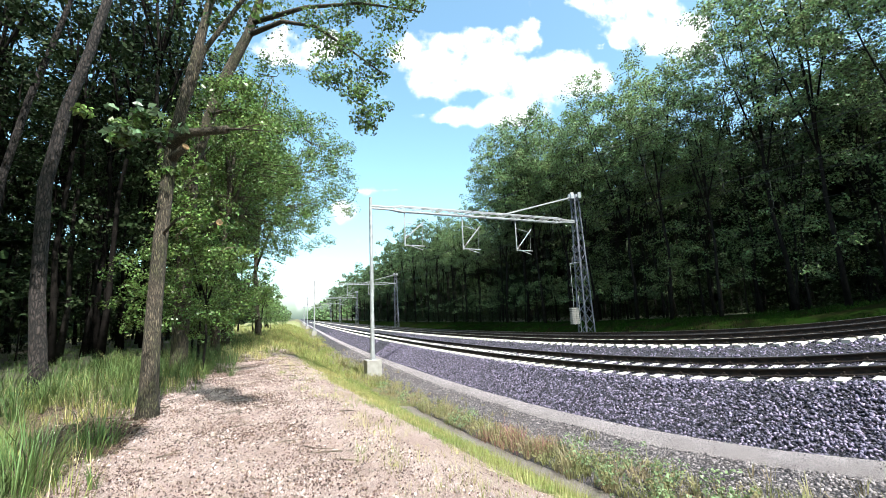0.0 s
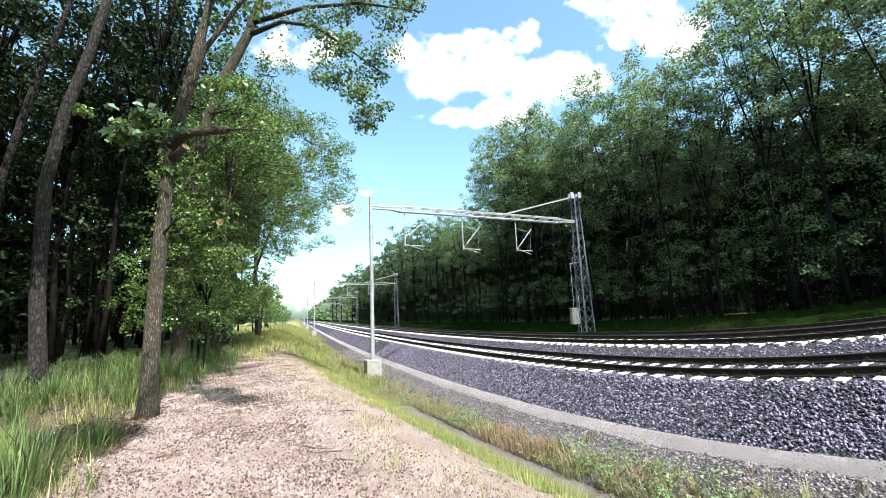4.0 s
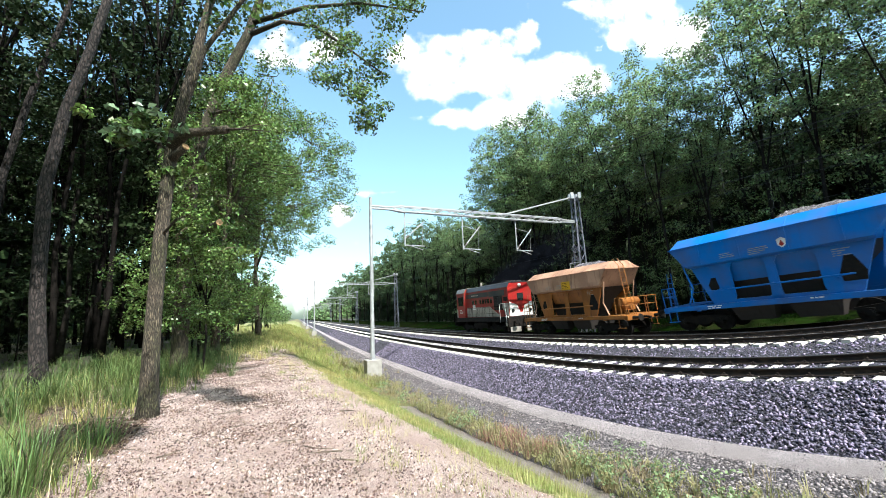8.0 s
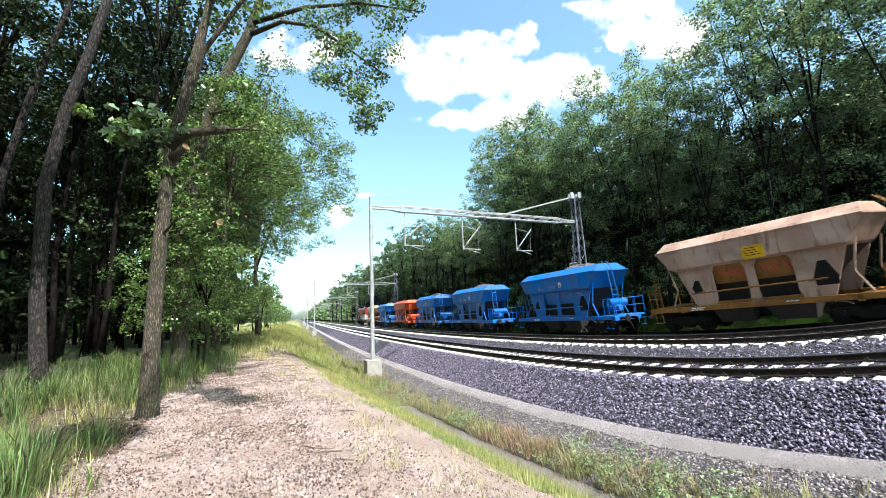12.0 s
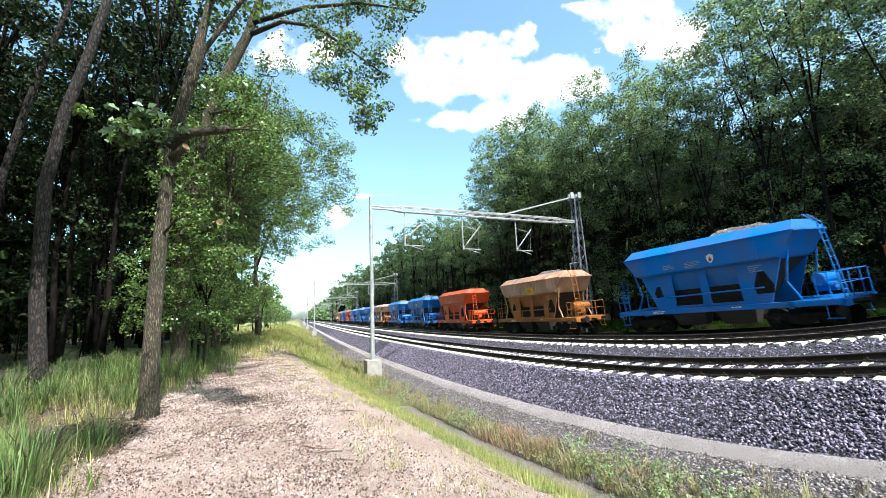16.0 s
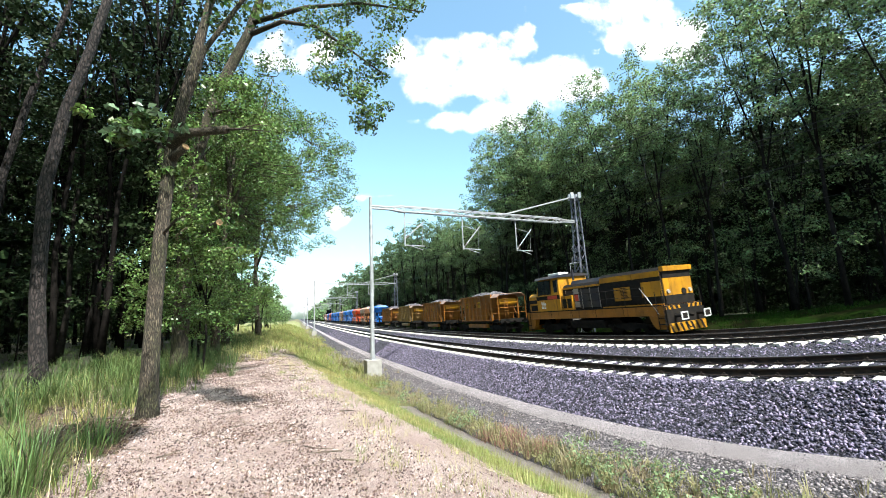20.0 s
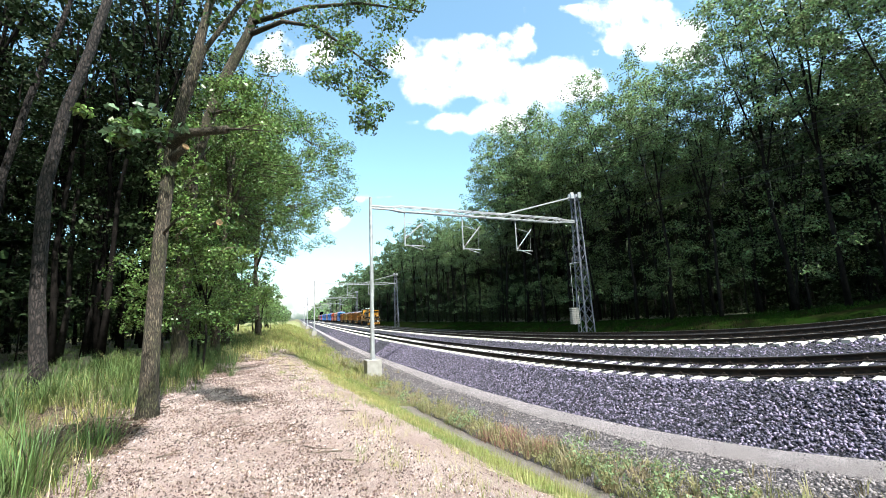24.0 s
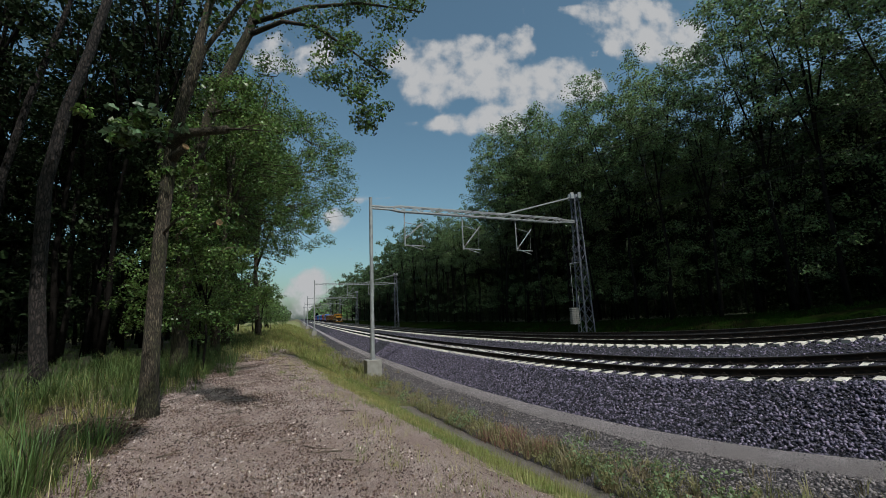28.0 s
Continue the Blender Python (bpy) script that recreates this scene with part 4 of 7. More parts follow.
        part("brake_valve", Geo().box(e * 3.05 - 0.12, e * 3.05 + 0.12, 1.0, 1.3, 1.25, 1.62).tube((e * 3.05, 1.15, 1.62), (e * 3.05, 1.15, 1.9), 0.07, n=8), M_GREY_L, w)
        g = Geo()
        for y in (0.3, 0.62):
            g.tube((-4.75, y, 1.2), (-4.75, y, Z1), 0.02, n=5)
        for k in range(7):
            g.tube((-4.75, 0.3, 1.4 + 0.27 * k), (-4.75, 0.62, 1.4 + 0.27 * k), 0.015, n=5)
        if e < 0:
            part("ladder", g, body_m, w)
        part("headstock", Geo().box(min(e * 4.95, e * 5.1), max(e * 4.95, e * 5.1), -1.3, 1.3, 0.9, 1.24), M_BLACK, w)
    for y in (-1.05, 1.05):
        for k in range(5):
            part("brake_rod", Geo().tube((-4.2 + k * 0.5, y, 0.86), (-3.9 + k * 0.5, y, 0.95), 0.06, n=6), M_BLACK, w)
    part("sign_plate", Geo().box(-1.42, -0.55, 1.345, 1.362, 2.38, 2.92), M_SIGN, w, "yellow notice plate")
    part("sign_plate", Geo().box(1.5, 2.35, 1.345, 1.362, 2.3, 2.85), M_SIGN, w, "yellow notice plate")
    writing_bars(w, -2.3, 1.364, 2.85, 0.7, 5, M_BLACK, gap=0.1, h=0.045, seed=12)
    writing_bars(w, -0.3, 1.364, 2.75, 0.6, 4, M_BLACK, gap=0.1, h=0.045, seed=13)
    writing_bars(w, 0.65, 1.364, 2.78, 0.6, 5, M_BLACK, gap=0.1, h=0.045, seed=14)
    for x in (-3.6, 3.6):
        bogie(w, x)
    buffers(w, L)
    return w
def loco_base(w, L, sill_m, sill_z=(1.05, 1.45)):
    g = Geo().box(-L / 2 + 0.62, L / 2 - 0.62, -1.42, 1.42, *sill_z)
    part("sill", g, sill_m, w, bevel=0.02)
    part("fuel_tank", Geo().prism_x([(-1.3, 0.95), (-1.15, 0.45), (1.15, 0.45), (1.3, 0.95)], -1.6, 1.5), M_BLACK, w, bevel=0.03)
    for x in (-L / 2 + 3.45, L / 2 - 3.45):
        bogie(w, x, base=2.4, r=0.5)
    for e in (-1, 1):
        part("buffer_beam", Geo().box(min(e * (L / 2 - 0.66), e * (L / 2 - 0.55)), max(e * (L / 2 - 0.66), e * (L / 2 - 0.55)), -1.45, 1.45, 0.62, 1.4), M_BLACK, w, bevel=0.01)
        g = Geo()
        for y in (-1.38, 1.38):
            for z in (0.35, 0.68, 1.0):
                g.box(min(e * (L / 2 - 1.05), e * (L / 2 - 0.68)), max(e * (L / 2 - 1.05), e * (L / 2 - 0.68)), y - 0.14, y + 0.14, z - 0.02, z + 0.02)
            for x in (L / 2 - 1.07, L / 2 - 0.66):
                g.tube((e * x, y * 1.07, 0.3), (e * x, y * 1.07, 2.35), 0.022, n=5)
        part("steps", g, M_BLACK, w)
    buffers(w, L)


def panel_lines(g, xs, y, z0, z1, t=0.012):
    for x in xs:
        g.box(x - 0.014, x + 0.014, y - t / 2, y + t / 2, z0, z1)


def red_loco():
    """Centre-body diesel shunter, cab near its leading end."""
    w = tagged(new("diesel_locomotive"), "red diesel locomotive with light grey panels pulling the goods train", "locomotive")
    L = 13.6
    loco_base(w, L, M_BLACK)
    T = 4.42
    top = [(-1.38, 1.45), (1.38, 1.45), (1.38, T - 0.42), (1.15, T - 0.06), (0.7, T), (-0.7, T), (-1.15, T - 0.06), (-1.38, T - 0.42)]
    hood = [(-1.16, 1.45), (1.16, 1.45), (1.16, T - 0.46), (0.98, T - 0.10), (0.6, T - 0.03), (-0.6, T - 0.03), (-0.98, T - 0.10), (-1.16, T - 0.46)]
    part("long_hood", Geo().prism_x(hood, -6.05, 3.35), M_RED, w, bevel=0.03)
    cab = part("cab", Geo().prism_x(top, 3.35, 5.3), M_RED, w, bevel=0.03)
    part("short_hood", Geo().prism_x(hood, 5.3, 6.1), M_RED, w, bevel=0.03)
    # roofs and dark band
    rp = [(1.41, T - 0.46), (1.18, T - 0.03), (0.7, T + 0.04), (-0.7, T + 0.04), (-1.18, T - 0.03), (-1.41, T - 0.46), (-1.36, T - 0.46), (-1.14, T - 0.08), (0, T - 0.01), (1.14, T - 0.08), (1.36, T - 0.46)]
    part("cab_roof", Geo().prism_x(rp, 3.3, 5.5), M_ROOF, cab, "dusty pale roof")
    hr = [(1.19, T - 0.46), (1.0, T - 0.08), (0.6, T), (-0.6, T), (-1.0, T - 0.08), (-1.19, T - 0.46), (-1.15, T - 0.46), (-0.97, T - 0.12), (0.97, T - 0.12), (1.15, T - 0.46)]
    part("hood_roof", Geo().prism_x(hr, -6.08, 3.3), M_BAND, w, "dark grey hood roof")
    part("hood_roof", Geo().prism_x(hr, 5.5, 6.12), M_BAND, w)
    for y in (-1, 1):
        ya, yb = sorted((y * 1.155, y * 1.185))
        g = Geo().box(-5.4, -2.2, ya, yb, 3.28, 3.76)
        g.box(-2.05, 3.3, ya, yb, 3.34, 3.76)
        g.box(5.3, 6.1, ya, yb, 3.42, 3.76)
        part("upper_band", g, M_BAND, w, "dark grey upper band")
        # light grey door panels, cut off aslant towards the rear
        ya, yb = sorted((y * 1.16, y * 1.20))
        part("door_panel", Geo().prism([(3.2, 1.5), (3.2, 2.42), (-2.2, 2.42), (-4.2, 1.62), (-4.2, 1.5)], ya, yb), M_GREY_L, w, "light grey engine-room doors")
        part("door_panel", Geo().prism([(6.08, 1.5), (5.35, 1.5), (5.35, 2.35), (6.08, 2.35)], ya, yb), M_GREY_L, w)
        part("rear_panel", Geo().prism([(-5.0, 2.62), (-6.04, 2.62), (-6.04, 1.5), (-5.9, 1.5), (-4.9, 2.2)], ya, yb), M_GREY_L, w)
        g = Geo()
        panel_lines(g, (2.6, 1.75, 0.9, 0.1, -0.65, -1.4, -2.15, -2.9), y * 1.205, 1.5, 2.4)
        g.box(-3.9, 3.2, y * 1.205 - 0.006, y * 1.205 + 0.006, 1.78, 1.80)
        part("door_seam", g, M_BLACK, w)
        ya, yb = sorted((y * 1.15, y * 1.175))
        for x in (1.55, 0.9, -0.25, -0.85, -1.45, -2.0, -2.6):
            part("hood_window", Geo().box(x - 0.2, x + 0.2, ya, yb, 2.72, 3.12), M_GLASS, w)
        g = Geo().box(-4.9, -3.2, ya, yb, 2.05, 3.3)
        part("radiator_grille", g, M_BLACK, w)
        g = Geo()
        for k in range(14):
            z = 2.1 + k * 0.085
            g.box(-4.88, -3.22, min(y * 1.17, y * 1.195), max(y * 1.17, y * 1.195), z, z + 0.03)
        part("grille_slat", g, M_BAND, w)
        part("louvre", Geo().box(-5.9, -5.15, ya, yb, 2.8, 3.15), M_BLACK, w)
        ya, yb = sorted((y * 1.375, y * 1.392))
        win = part("cab_window", Geo().box(3.75, 4.95, ya, yb, 2.72, 3.52), M_GLASS, cab)
        g = Geo()
        for x in (3.73, 4.35, 4.97):
            g.box(x - 0.035, x + 0.035, min(y * 1.38, y * 1.41), max(y * 1.38, y * 1.41), 2.68, 3.56)
        for z in (2.69, 3.54):
            g.box(3.7, 5.0, min(y * 1.38, y * 1.41), max(y * 1.38, y * 1.41), z - 0.03, z + 0.03)
        part("window_frame", g, M_BLACK, win)
        # walkway rail
        g = Geo()
        railing(g, [(x, y * 1.42, 1.45) for x in (3.1, 1.5, 0.0, -1.6, -3.2, -4.7)], 0.92, 0.016, mid=False)
        part("handrail", g, M_BLACK, w)
        g = Geo()
        g.path([(-4.8, y * 1.44, 1.0), (-4.8, y * 1.44, 2.55), (-5.8, y * 1.44, 2.62), (-6.0, y * 1.44, 1.0)], 0.02, n=5)
        part("entry_rail", g, M_WHITE, w)
    writing_bars(w, -1.9, 1.19, 3.62, 2.2, 1, M_GREY_L, h=0.13, seed=21)
    writing_bars(w, -4.7, 1.395, 2.3, 0.7, 1, M_WHITE, h=0.14, seed=22)
    writing_bars(w, -4.7, 1.395, 2.08, 0.9, 2, M_WHITE, h=0.05, gap=0.12, seed=23)
    part("data_plate", Geo().box(0.95, 1.6, 1.205, 1.22, 2.2, 2.68), M_WHITE, w, "white data plate")
    part("exhaust_stack", Geo().tube((1.35, 0.2, T - 0.05), (1.35, 0.2, T + 0.4), 0.11, n=10), M_GREY_L, w)
    part("roof_walkway", Geo().box(-5.6, 1.0, -0.55, 0.55, T - 0.02, T + 0.05), M_ROOF, w)
    part("roof_fan", Geo().tube((-4.2, 0, T), (-4.2, 0, T + 0.14), 0.6, n=18), M_BAND, w)
    # rear end: red face, grey lower panel, lamps
    g = Geo().prism_x([(-1.12, 2.7), (-1.12, 1.5), (1.12, 1.5), (1.12, 2.7), (0.34, 2.35), (0.13, 1.78), (-0.13, 1.78), (-0.34, 2.35)], -6.12, -6.06)
    part("end_panel", g, M_WHITE, w, "white end panel")
    part("end_window", Geo().box(-6.10, -6.05, -0.28, 0.28, 2.75, 3.4), M_GLASS, w)
    for y in (-0.85, 0.85):
        part("end_lamp", Geo().tube((-6.2, y, 1.95), (-6.05, y, 1.95), 0.14, n=12), M_GLASS, w)
        part("end_lamp", Geo().tube((6.05, y, 1.95), (6.2, y, 1.95), 0.14, n=12), M_GLASS, w)
    for y in (-1.38, 1.38):
        part("step_board", Geo().box(-6.2, -5.72, y - 0.03, y + 0.03, 0.7, 1.5), M_WHITE, w, "white board beside the corner steps")
    for y in (-0.8, 0.8):
        part("snow_plough", Geo().box(-6.32, -6.22, y - 0.5, y + 0.5, 0.2, 0.62), M_GREY_L, w, bevel=0.02)
    part("top_lamp", Geo().tube((-6.16, 0, T - 0.35), (-6.05, 0, T - 0.35), 0.15, n=12), M_WHITE, w)
    return w


def yellow_loco():
    """Hood diesel shunter pushing at the rear, cab near its leading end."""
    w = tagged(new("diesel_locomotive"), "yellow and black diesel locomotive pushing the goods train", "locomotive")
    L = 13.6
    loco_base(w, L, M_SILL, (1.10, 1.62))
    part("short_hood", Geo().prism_x([(-1.15, 1.62), (1.15, 1.62), (1.15, 2.75), (0.9, 2.95), (-0.9, 2.95), (-1.15, 2.75)], 4.75, 6.1), M_YELLOW_L, w, bevel=0.03)
    T = 4.05
    cab = part("cab", Geo().loft([[(2.05, y, 1.62) for y in (-1.4, 1.4)] + [(4.75, 1.4, 1.62), (4.75, -1.4, 1.62)], [(2.05, -1.4, 2.75), (2.05, 1.4, 2.75), (4.75, 1.4, 2.75), (4.75, -1.4, 2.75)], [(2.2, -1.25, T - 0.12), (2.2, 1.25, T - 0.12), (4.5, 1.25, T - 0.12), (4.5, -1.25, T - 0.12)]]), M_YELLOW_L, w, bevel=0.02)
    part("cab_roof", Geo().prism_x([(-1.42, T - 0.14), (1.42, T - 0.14), (1.2, T + 0.02), (0.6, T + 0.08), (-0.6, T + 0.08), (-1.2, T + 0.02)], 2.05, 4.8), M_BAND, cab, "dark cab roof")
    part("roof_unit", Geo().box(3.0, 4.3, -0.45, 0.45, T + 0.06, T + 0.26), M_WHITE, cab, bevel=0.03)
    hood = [(-1.08, 1.62), (1.08, 1.62), (1.08, 3.12), (0.85, 3.32), (-0.85, 3.32), (-1.08, 3.12)]
    part("engine_hood", Geo().prism_x(hood, -1.6, 2.05), M_BLACK, w, bevel=0.02)
    tall = [(-1.18, 1.62), (1.18, 1.62), (1.18, 3.40), (0.95, 3.60), (-0.95, 3.60), (-1.18, 3.40)]
    part("cooling_hood", Geo().prism_x(tall, -6.0, -1.6), M_BLACK, w, bevel=0.02)
    part("hood_vent", Geo().prism_x([(-0.7, 3.30), (0.7, 3.30), (0.55, 3.55), (-0.55, 3.55)], -1.4, 1.6), M_BAND, w, "dark roof grating")
    part("exhaust_stack", Geo().tube((1.65, 0.35, 3.6), (1.65, 0.35, 4.35), 0.08, n=10), M_BAND, w)
    for y in (-1, 1):
        ya, yb = sorted((y * 1.165, y * 1.20))
        part("top_stripe", Geo().box(-5.98, -1.65, ya, yb, 3.12, 3.42), M_YELLOW_L, w, "yellow top stripe")
        part("top_stripe", Geo().box(-1.6, 2.0, min(y * 1.07, y * 1.1), max(y * 1.07, y * 1.1), 3.02, 3.14), M_YELLOW_L, w, "yellow top stripe")
        part("side_panel", Geo().box(-3.9, -2.7, ya, yb, 2.0, 2.75), M_YELLOW_L, w, "yellow side panel")
        part("side_panel", Geo().box(-5.98, -4.7, ya, yb, 2.1, 2.9), M_YELLOW_L, w, "yellow side panel")
        part("lower_band", Geo().box(-5.98, -1.65, ya, yb, 1.64, 1.72), M_YELLOW_L, w)
        g = Geo()
        for x0 in (-3.7, -4.45):
            for k in range(9):
                g.box(x0, x0 + 0.5, min(y * 1.19, y * 1.215), max(y * 1.19, y * 1.215), 2.12 + 0.08 * k, 2.15 + 0.08 * k)
        part("louvre", g, M_BLACK, w)
        ya, yb = sorted((y * 1.07, y * 1.10))
        g = Geo()
        for x in (1.4, 0.6, -0.2, -1.0):
            g.box(x - 0.34, x + 0.34, ya, yb, 1.75, 2.9)
        part("hood_door", g, M_BAND, w)
        g = Geo()
        for x in (1.75, 1.0, 0.2, -0.6, -1.38):
            g.box(x - 0.014, x + 0.014, ya, yb, 1.7, 2.95)
        part("door_post", g, M_GREY_L, w)
        ya, yb = sorted((y * 1.39, y * 1.415))
        part("black_band", Geo().box(2.06, 4.74, ya, yb, 2.45, 2.72), M_BLACK, cab, "black band below the windows")
        g = Geo()
        for x0, x1 in ((3.05, 3.65), (3.7, 4.45)):
            g.prism([(x0, 2.8), (x1, 2.8), (x1 - 0.03, T - 0.25), (x0, T - 0.25)], min(y * 1.30, y * 1.40), max(y * 1.30, y * 1.40))
        win = part("cab_window", g, M_GLASS, cab)
        g = Geo()
        for x in (3.02, 3.675, 4.48):
            g.bar((x, y * 1.415, 2.75), (x - 0.03, y * 1.31, T - 0.2), 0.04, 0.05)
        part("window_frame", g, M_BLACK, win)
        part("cab_door", Geo().box(2.1, 2.75, min(y * 1.39, y * 1.41), max(y * 1.39, y * 1.41), 1.75, 2.4), M_YELLOW_L, cab, bevel=0.005)
        part("door_window", Geo().box(2.25, 2.65, min(y * 1.28, y * 1.38), max(y * 1.28, y * 1.38), 2.85, T - 0.3), M_GLASS, cab)
        part("pale_panel", Geo().box(0.45, 0.92, min(y * 1.09, y * 1.12), max(y * 1.09, y * 1.12), 1.8, 3.0), M_GREY_L, w)
        part("lamp_block", Geo().box(0.52, 0.86, min(y * 1.11, y * 1.13), max(y * 1.11, y * 1.13), 2.2, 2.65), M_GRAFF, w)
        g = Geo()
        railing(g, [(x, y * 1.40, 1.62) for x in (1.9, 0.6, -0.8, -2.2, -3.6, -5.0)], 1.0, 0.018)
        part("handrail", g, M_BLACK, w)
        ya, yb = sorted((y * 1.16, y * 1.18))
        part("hood_stripe", Geo().box(4.8, 6.08, ya, yb, 2.25, 2.5), M_BLACK, w)
        part("bolt_row", Geo().box(-5.9, 5.9, min(y * 1.42, y * 1.428), max(y * 1.42, y * 1.428), 1.35, 1.37), M_OCHRE, w)
    writing_bars(w, -4.2, 1.42, 2.35, 0.55, 6, M_WHITE, gap=0.09, seed=31)
    for e in (-1, 1):
        for y in (-1, 1):
            ya, yb = sorted((y * 1.1, y * 1.42))
            part("corner_skirt", Geo().prism([(e * 6.08, 1.1), (e * 6.08, 0.42), (e * 5.5, 0.42), (e * 5.3, 0.62), (e * 5.1, 1.1)], ya, yb), M_SILL, w, "amber skirt at the corner steps")
    for y in (-1, 1):
        part("radiator_opening", Geo().box(4.95, 5.85, min(y * 1.155, y * 1.175), max(y * 1.155, y * 1.175), 1.72, 2.12), M_BLACK, w)
        part("maroon_plate", Geo().box(2.35, 3.4, min(y * 1.415, y * 1.425), max(y * 1.415, y * 1.425), 2.47, 2.70), M_GRAFF, cab, "dull maroon name plate")
        part("walkway_edge", Geo().box(-6.0, 6.0, min(y * 1.40, y * 1.44), max(y * 1.40, y * 1.44), 1.60, 1.66), M_BLACK, w)
        part("rear_grille", Geo().box(-4.66, -3.98, min(y * 1.185, y * 1.21), max(y * 1.185, y * 1.21), 1.75, 2.95), M_BLACK, w)
        part("diagonal_rail", Geo().tube((-4.75, y * 1.4, 2.6), (-5.75, y * 1.42, 1.2), 0.016, n=6), M_WHITE, w, "white diagonal handrail")
        part("step_cupboard", Geo().box(0.95, 2.04, min(y * 1.08, y * 1.3), max(y * 1.08, y * 1.3), 1.64, 2.6), M_YELLOW_L, w, bevel=0.01)
        for x in (1.05, 1.55):
            part("cupboard_louvre", Geo().box(x, x + 0.38, min(y * 1.295, y * 1.312), max(y * 1.295, y * 1.312), 1.78, 2.4), M_BLACK, w)
        for x in (-3.4, -1.2, 1.0, 3.2):
            part("sill_seam", Geo().box(x - 0.012, x + 0.012, min(y * 1.415, y * 1.43), max(y * 1.415, y * 1.43), 1.12, 1.6), M_BLACK, w)
    # trailing end: lamps, yellow face, plough with hazard stripes
    part("end_face", Geo().box(-6.06, -5.99, -1.1, 1.1, 2.1, 3.0), M_YELLOW_L, w)
    part("end_grille", Geo().box(-6.07, -5.99, -1.1, 1.1, 3.004, 3.36), M_BLACK, w, "black band under the yellow visor")
    part("hand_wheel", Geo().tube((-6.12, -0.35, 2.25), (-6.06, -0.35, 2.25), 0.17, n=12), M_BLACK, w)
    part("end_band", Geo().box(-6.075, -6.055, -1.1, 1.1, 1.64, 2.1), M_BLACK, w)
    for e in (-1, 1):
        for y in (-0.85, 0.85):
            part("end_lamp", Geo().tube((e * 6.06, y, 2.3), (e * 6.14, y, 2.3), 0.11, n=14), M_GREY_L, w, "round headlight")
        part("plough", Geo().prism_x([(-1.4, 0.25), (1.4, 0.25), (1.4, 0.7), (-1.4, 0.7)], min(e * 6.2, e * 6.28), max(e * 6.2, e * 6.28)), M_YELLOW_L, w)
        g = Geo()
        for k in range(7):
            y = -1.3 + k * 0.4
            x = e * 6.285
            g.add([(x, y, 0.26), (x, y + 0.18, 0.26), (x, min(1.4, y + 0.38), 0.69), (x, y + 0.2, 0.69), (x - e * 0.01, y, 0.26), (x - e * 0.01, y + 0.18, 0.26), (x - e * 0.01, min(1.4, y + 0.38), 0.69), (x - e * 0.01, y + 0.2, 0.69)], [(0, 1, 2, 3), (7, 6, 5, 4), (0, 4, 5, 1), (2, 6, 7, 3)])
        part("hazard_stripe", g, M_BLACK, w)
    part("end_beam", Geo().box(-6.2, -6.1, -1.42, 1.42, 0.72, 1.62), M_BLACK, w)
    for sgn in (-1, 1):
        for k in range(4):
            y0, x = 0.06 + 0.36 * k, -6.205
            y1 = min(1.42, y0 + 0.14)
            q = [(x, sgn * y0, 0.80), (x, sgn * y1, 0.80), (x, sgn * min(1.42, y1 + 0.30), 1.58), (x, sgn * min(1.40, y0 + 0.30), 1.58)]
            g = Geo().add(q + [(x + 0.008, b, c) for a, b, c in q], [(0, 1, 2, 3), (7, 6, 5, 4), (0, 4, 5, 1), (1, 5, 6, 2), (2, 6, 7, 3), (3, 7, 4, 0)])
            part("chevron", g, M_YELLOW_L, w, "yellow slanting stripe on the black end beam")
    part("top_visor", Geo().box(-6.2, -5.95, -1.12, 1.12, 3.36, 3.62), M_YELLOW_L, w)
    for y in (-0.875, 0.875):
        ring = part("buffer_ring", Geo().box(-6.83, -6.80, y - 0.25, y + 0.25, 0.86, 1.26), M_WHITE, w, "white-edged buffer plate")
        part("buffer_face", Geo().box(-6.838, -6.828, y - 0.19, y + 0.19, 0.92, 1.20), M_BLACK, ring)
    return w


BIN_PARTS = ("bin", "hopper", "side_", "discharge", "chute", "corner_strut", "lettering", "badge", "notice", "scrawl", "load")


def shorten(w, k, bin_k=1.0):
    """Scales a vehicle's meshes along its length, the bin a little more."""
    done = set()
    for ob in w.children_recursive:
        f = k * (bin_k if ob.name.startswith(BIN_PARTS) else 1.0)
        t = ob.matrix_basis.translation.copy()
        t.x *= f
        ob.matrix_basis = Matrix.Translation(t)
        if ob.data.name in done or ob.data.name.startswith("wheelset"):
            continue
        done.add(ob.data.name)
        for v in ob.data.vertices:
            v.co.x *= f


# ---- the train, in running order, each with the moment its front passes the reference point ----
LEAD = red_loco()
BLUE = hopper_wagon("hopper_wagon", M_BLUE, "bright blue steel hopper wagon with white lettering and a small badge", load=True)
ORANGE = hopper_wagon("hopper_wagon", M_ORANGE, "bright orange-red steel hopper wagon with a rear ladder", badge=False)
CREAM = hopper_wagon("hopper_wagon", M_AMBER, "faded tan hopper wagon with an orange chassis and yellow notice", dirty=M_TAN, sign=True, badge=False, load=True)
CREAM_S = hopper_wagon("hopper_wagon", M_OCHRE, "faded cream hopper wagon with ochre chassis, yellow notice and red scrawl", dirty=M_CREAM, sign=True, scrawl=True, badge=False)
RIBBED = ribbed_wagon("ribbed_wagon", M_YELLOW_W, "rusty orange ribbed wagon heaped with grey crushed stone")
OCHRE = ribbed_wagon("ribbed_wagon", M_OCHRE_W, "faded yellow ribbed wagon heaped with grey crushed stone")
PUSH = yellow_loco()
for ob in (LEAD, PUSH):
    shorten(ob, 0.885)
for ob in (BLUE, ORANGE, CREAM, CREAM_S):
    shorten(ob, 0.95, 0.92)
shorten(RIBBED, 0.90)
shorten(OCHRE, 0.90)
shorten(PUSH, 1.07)
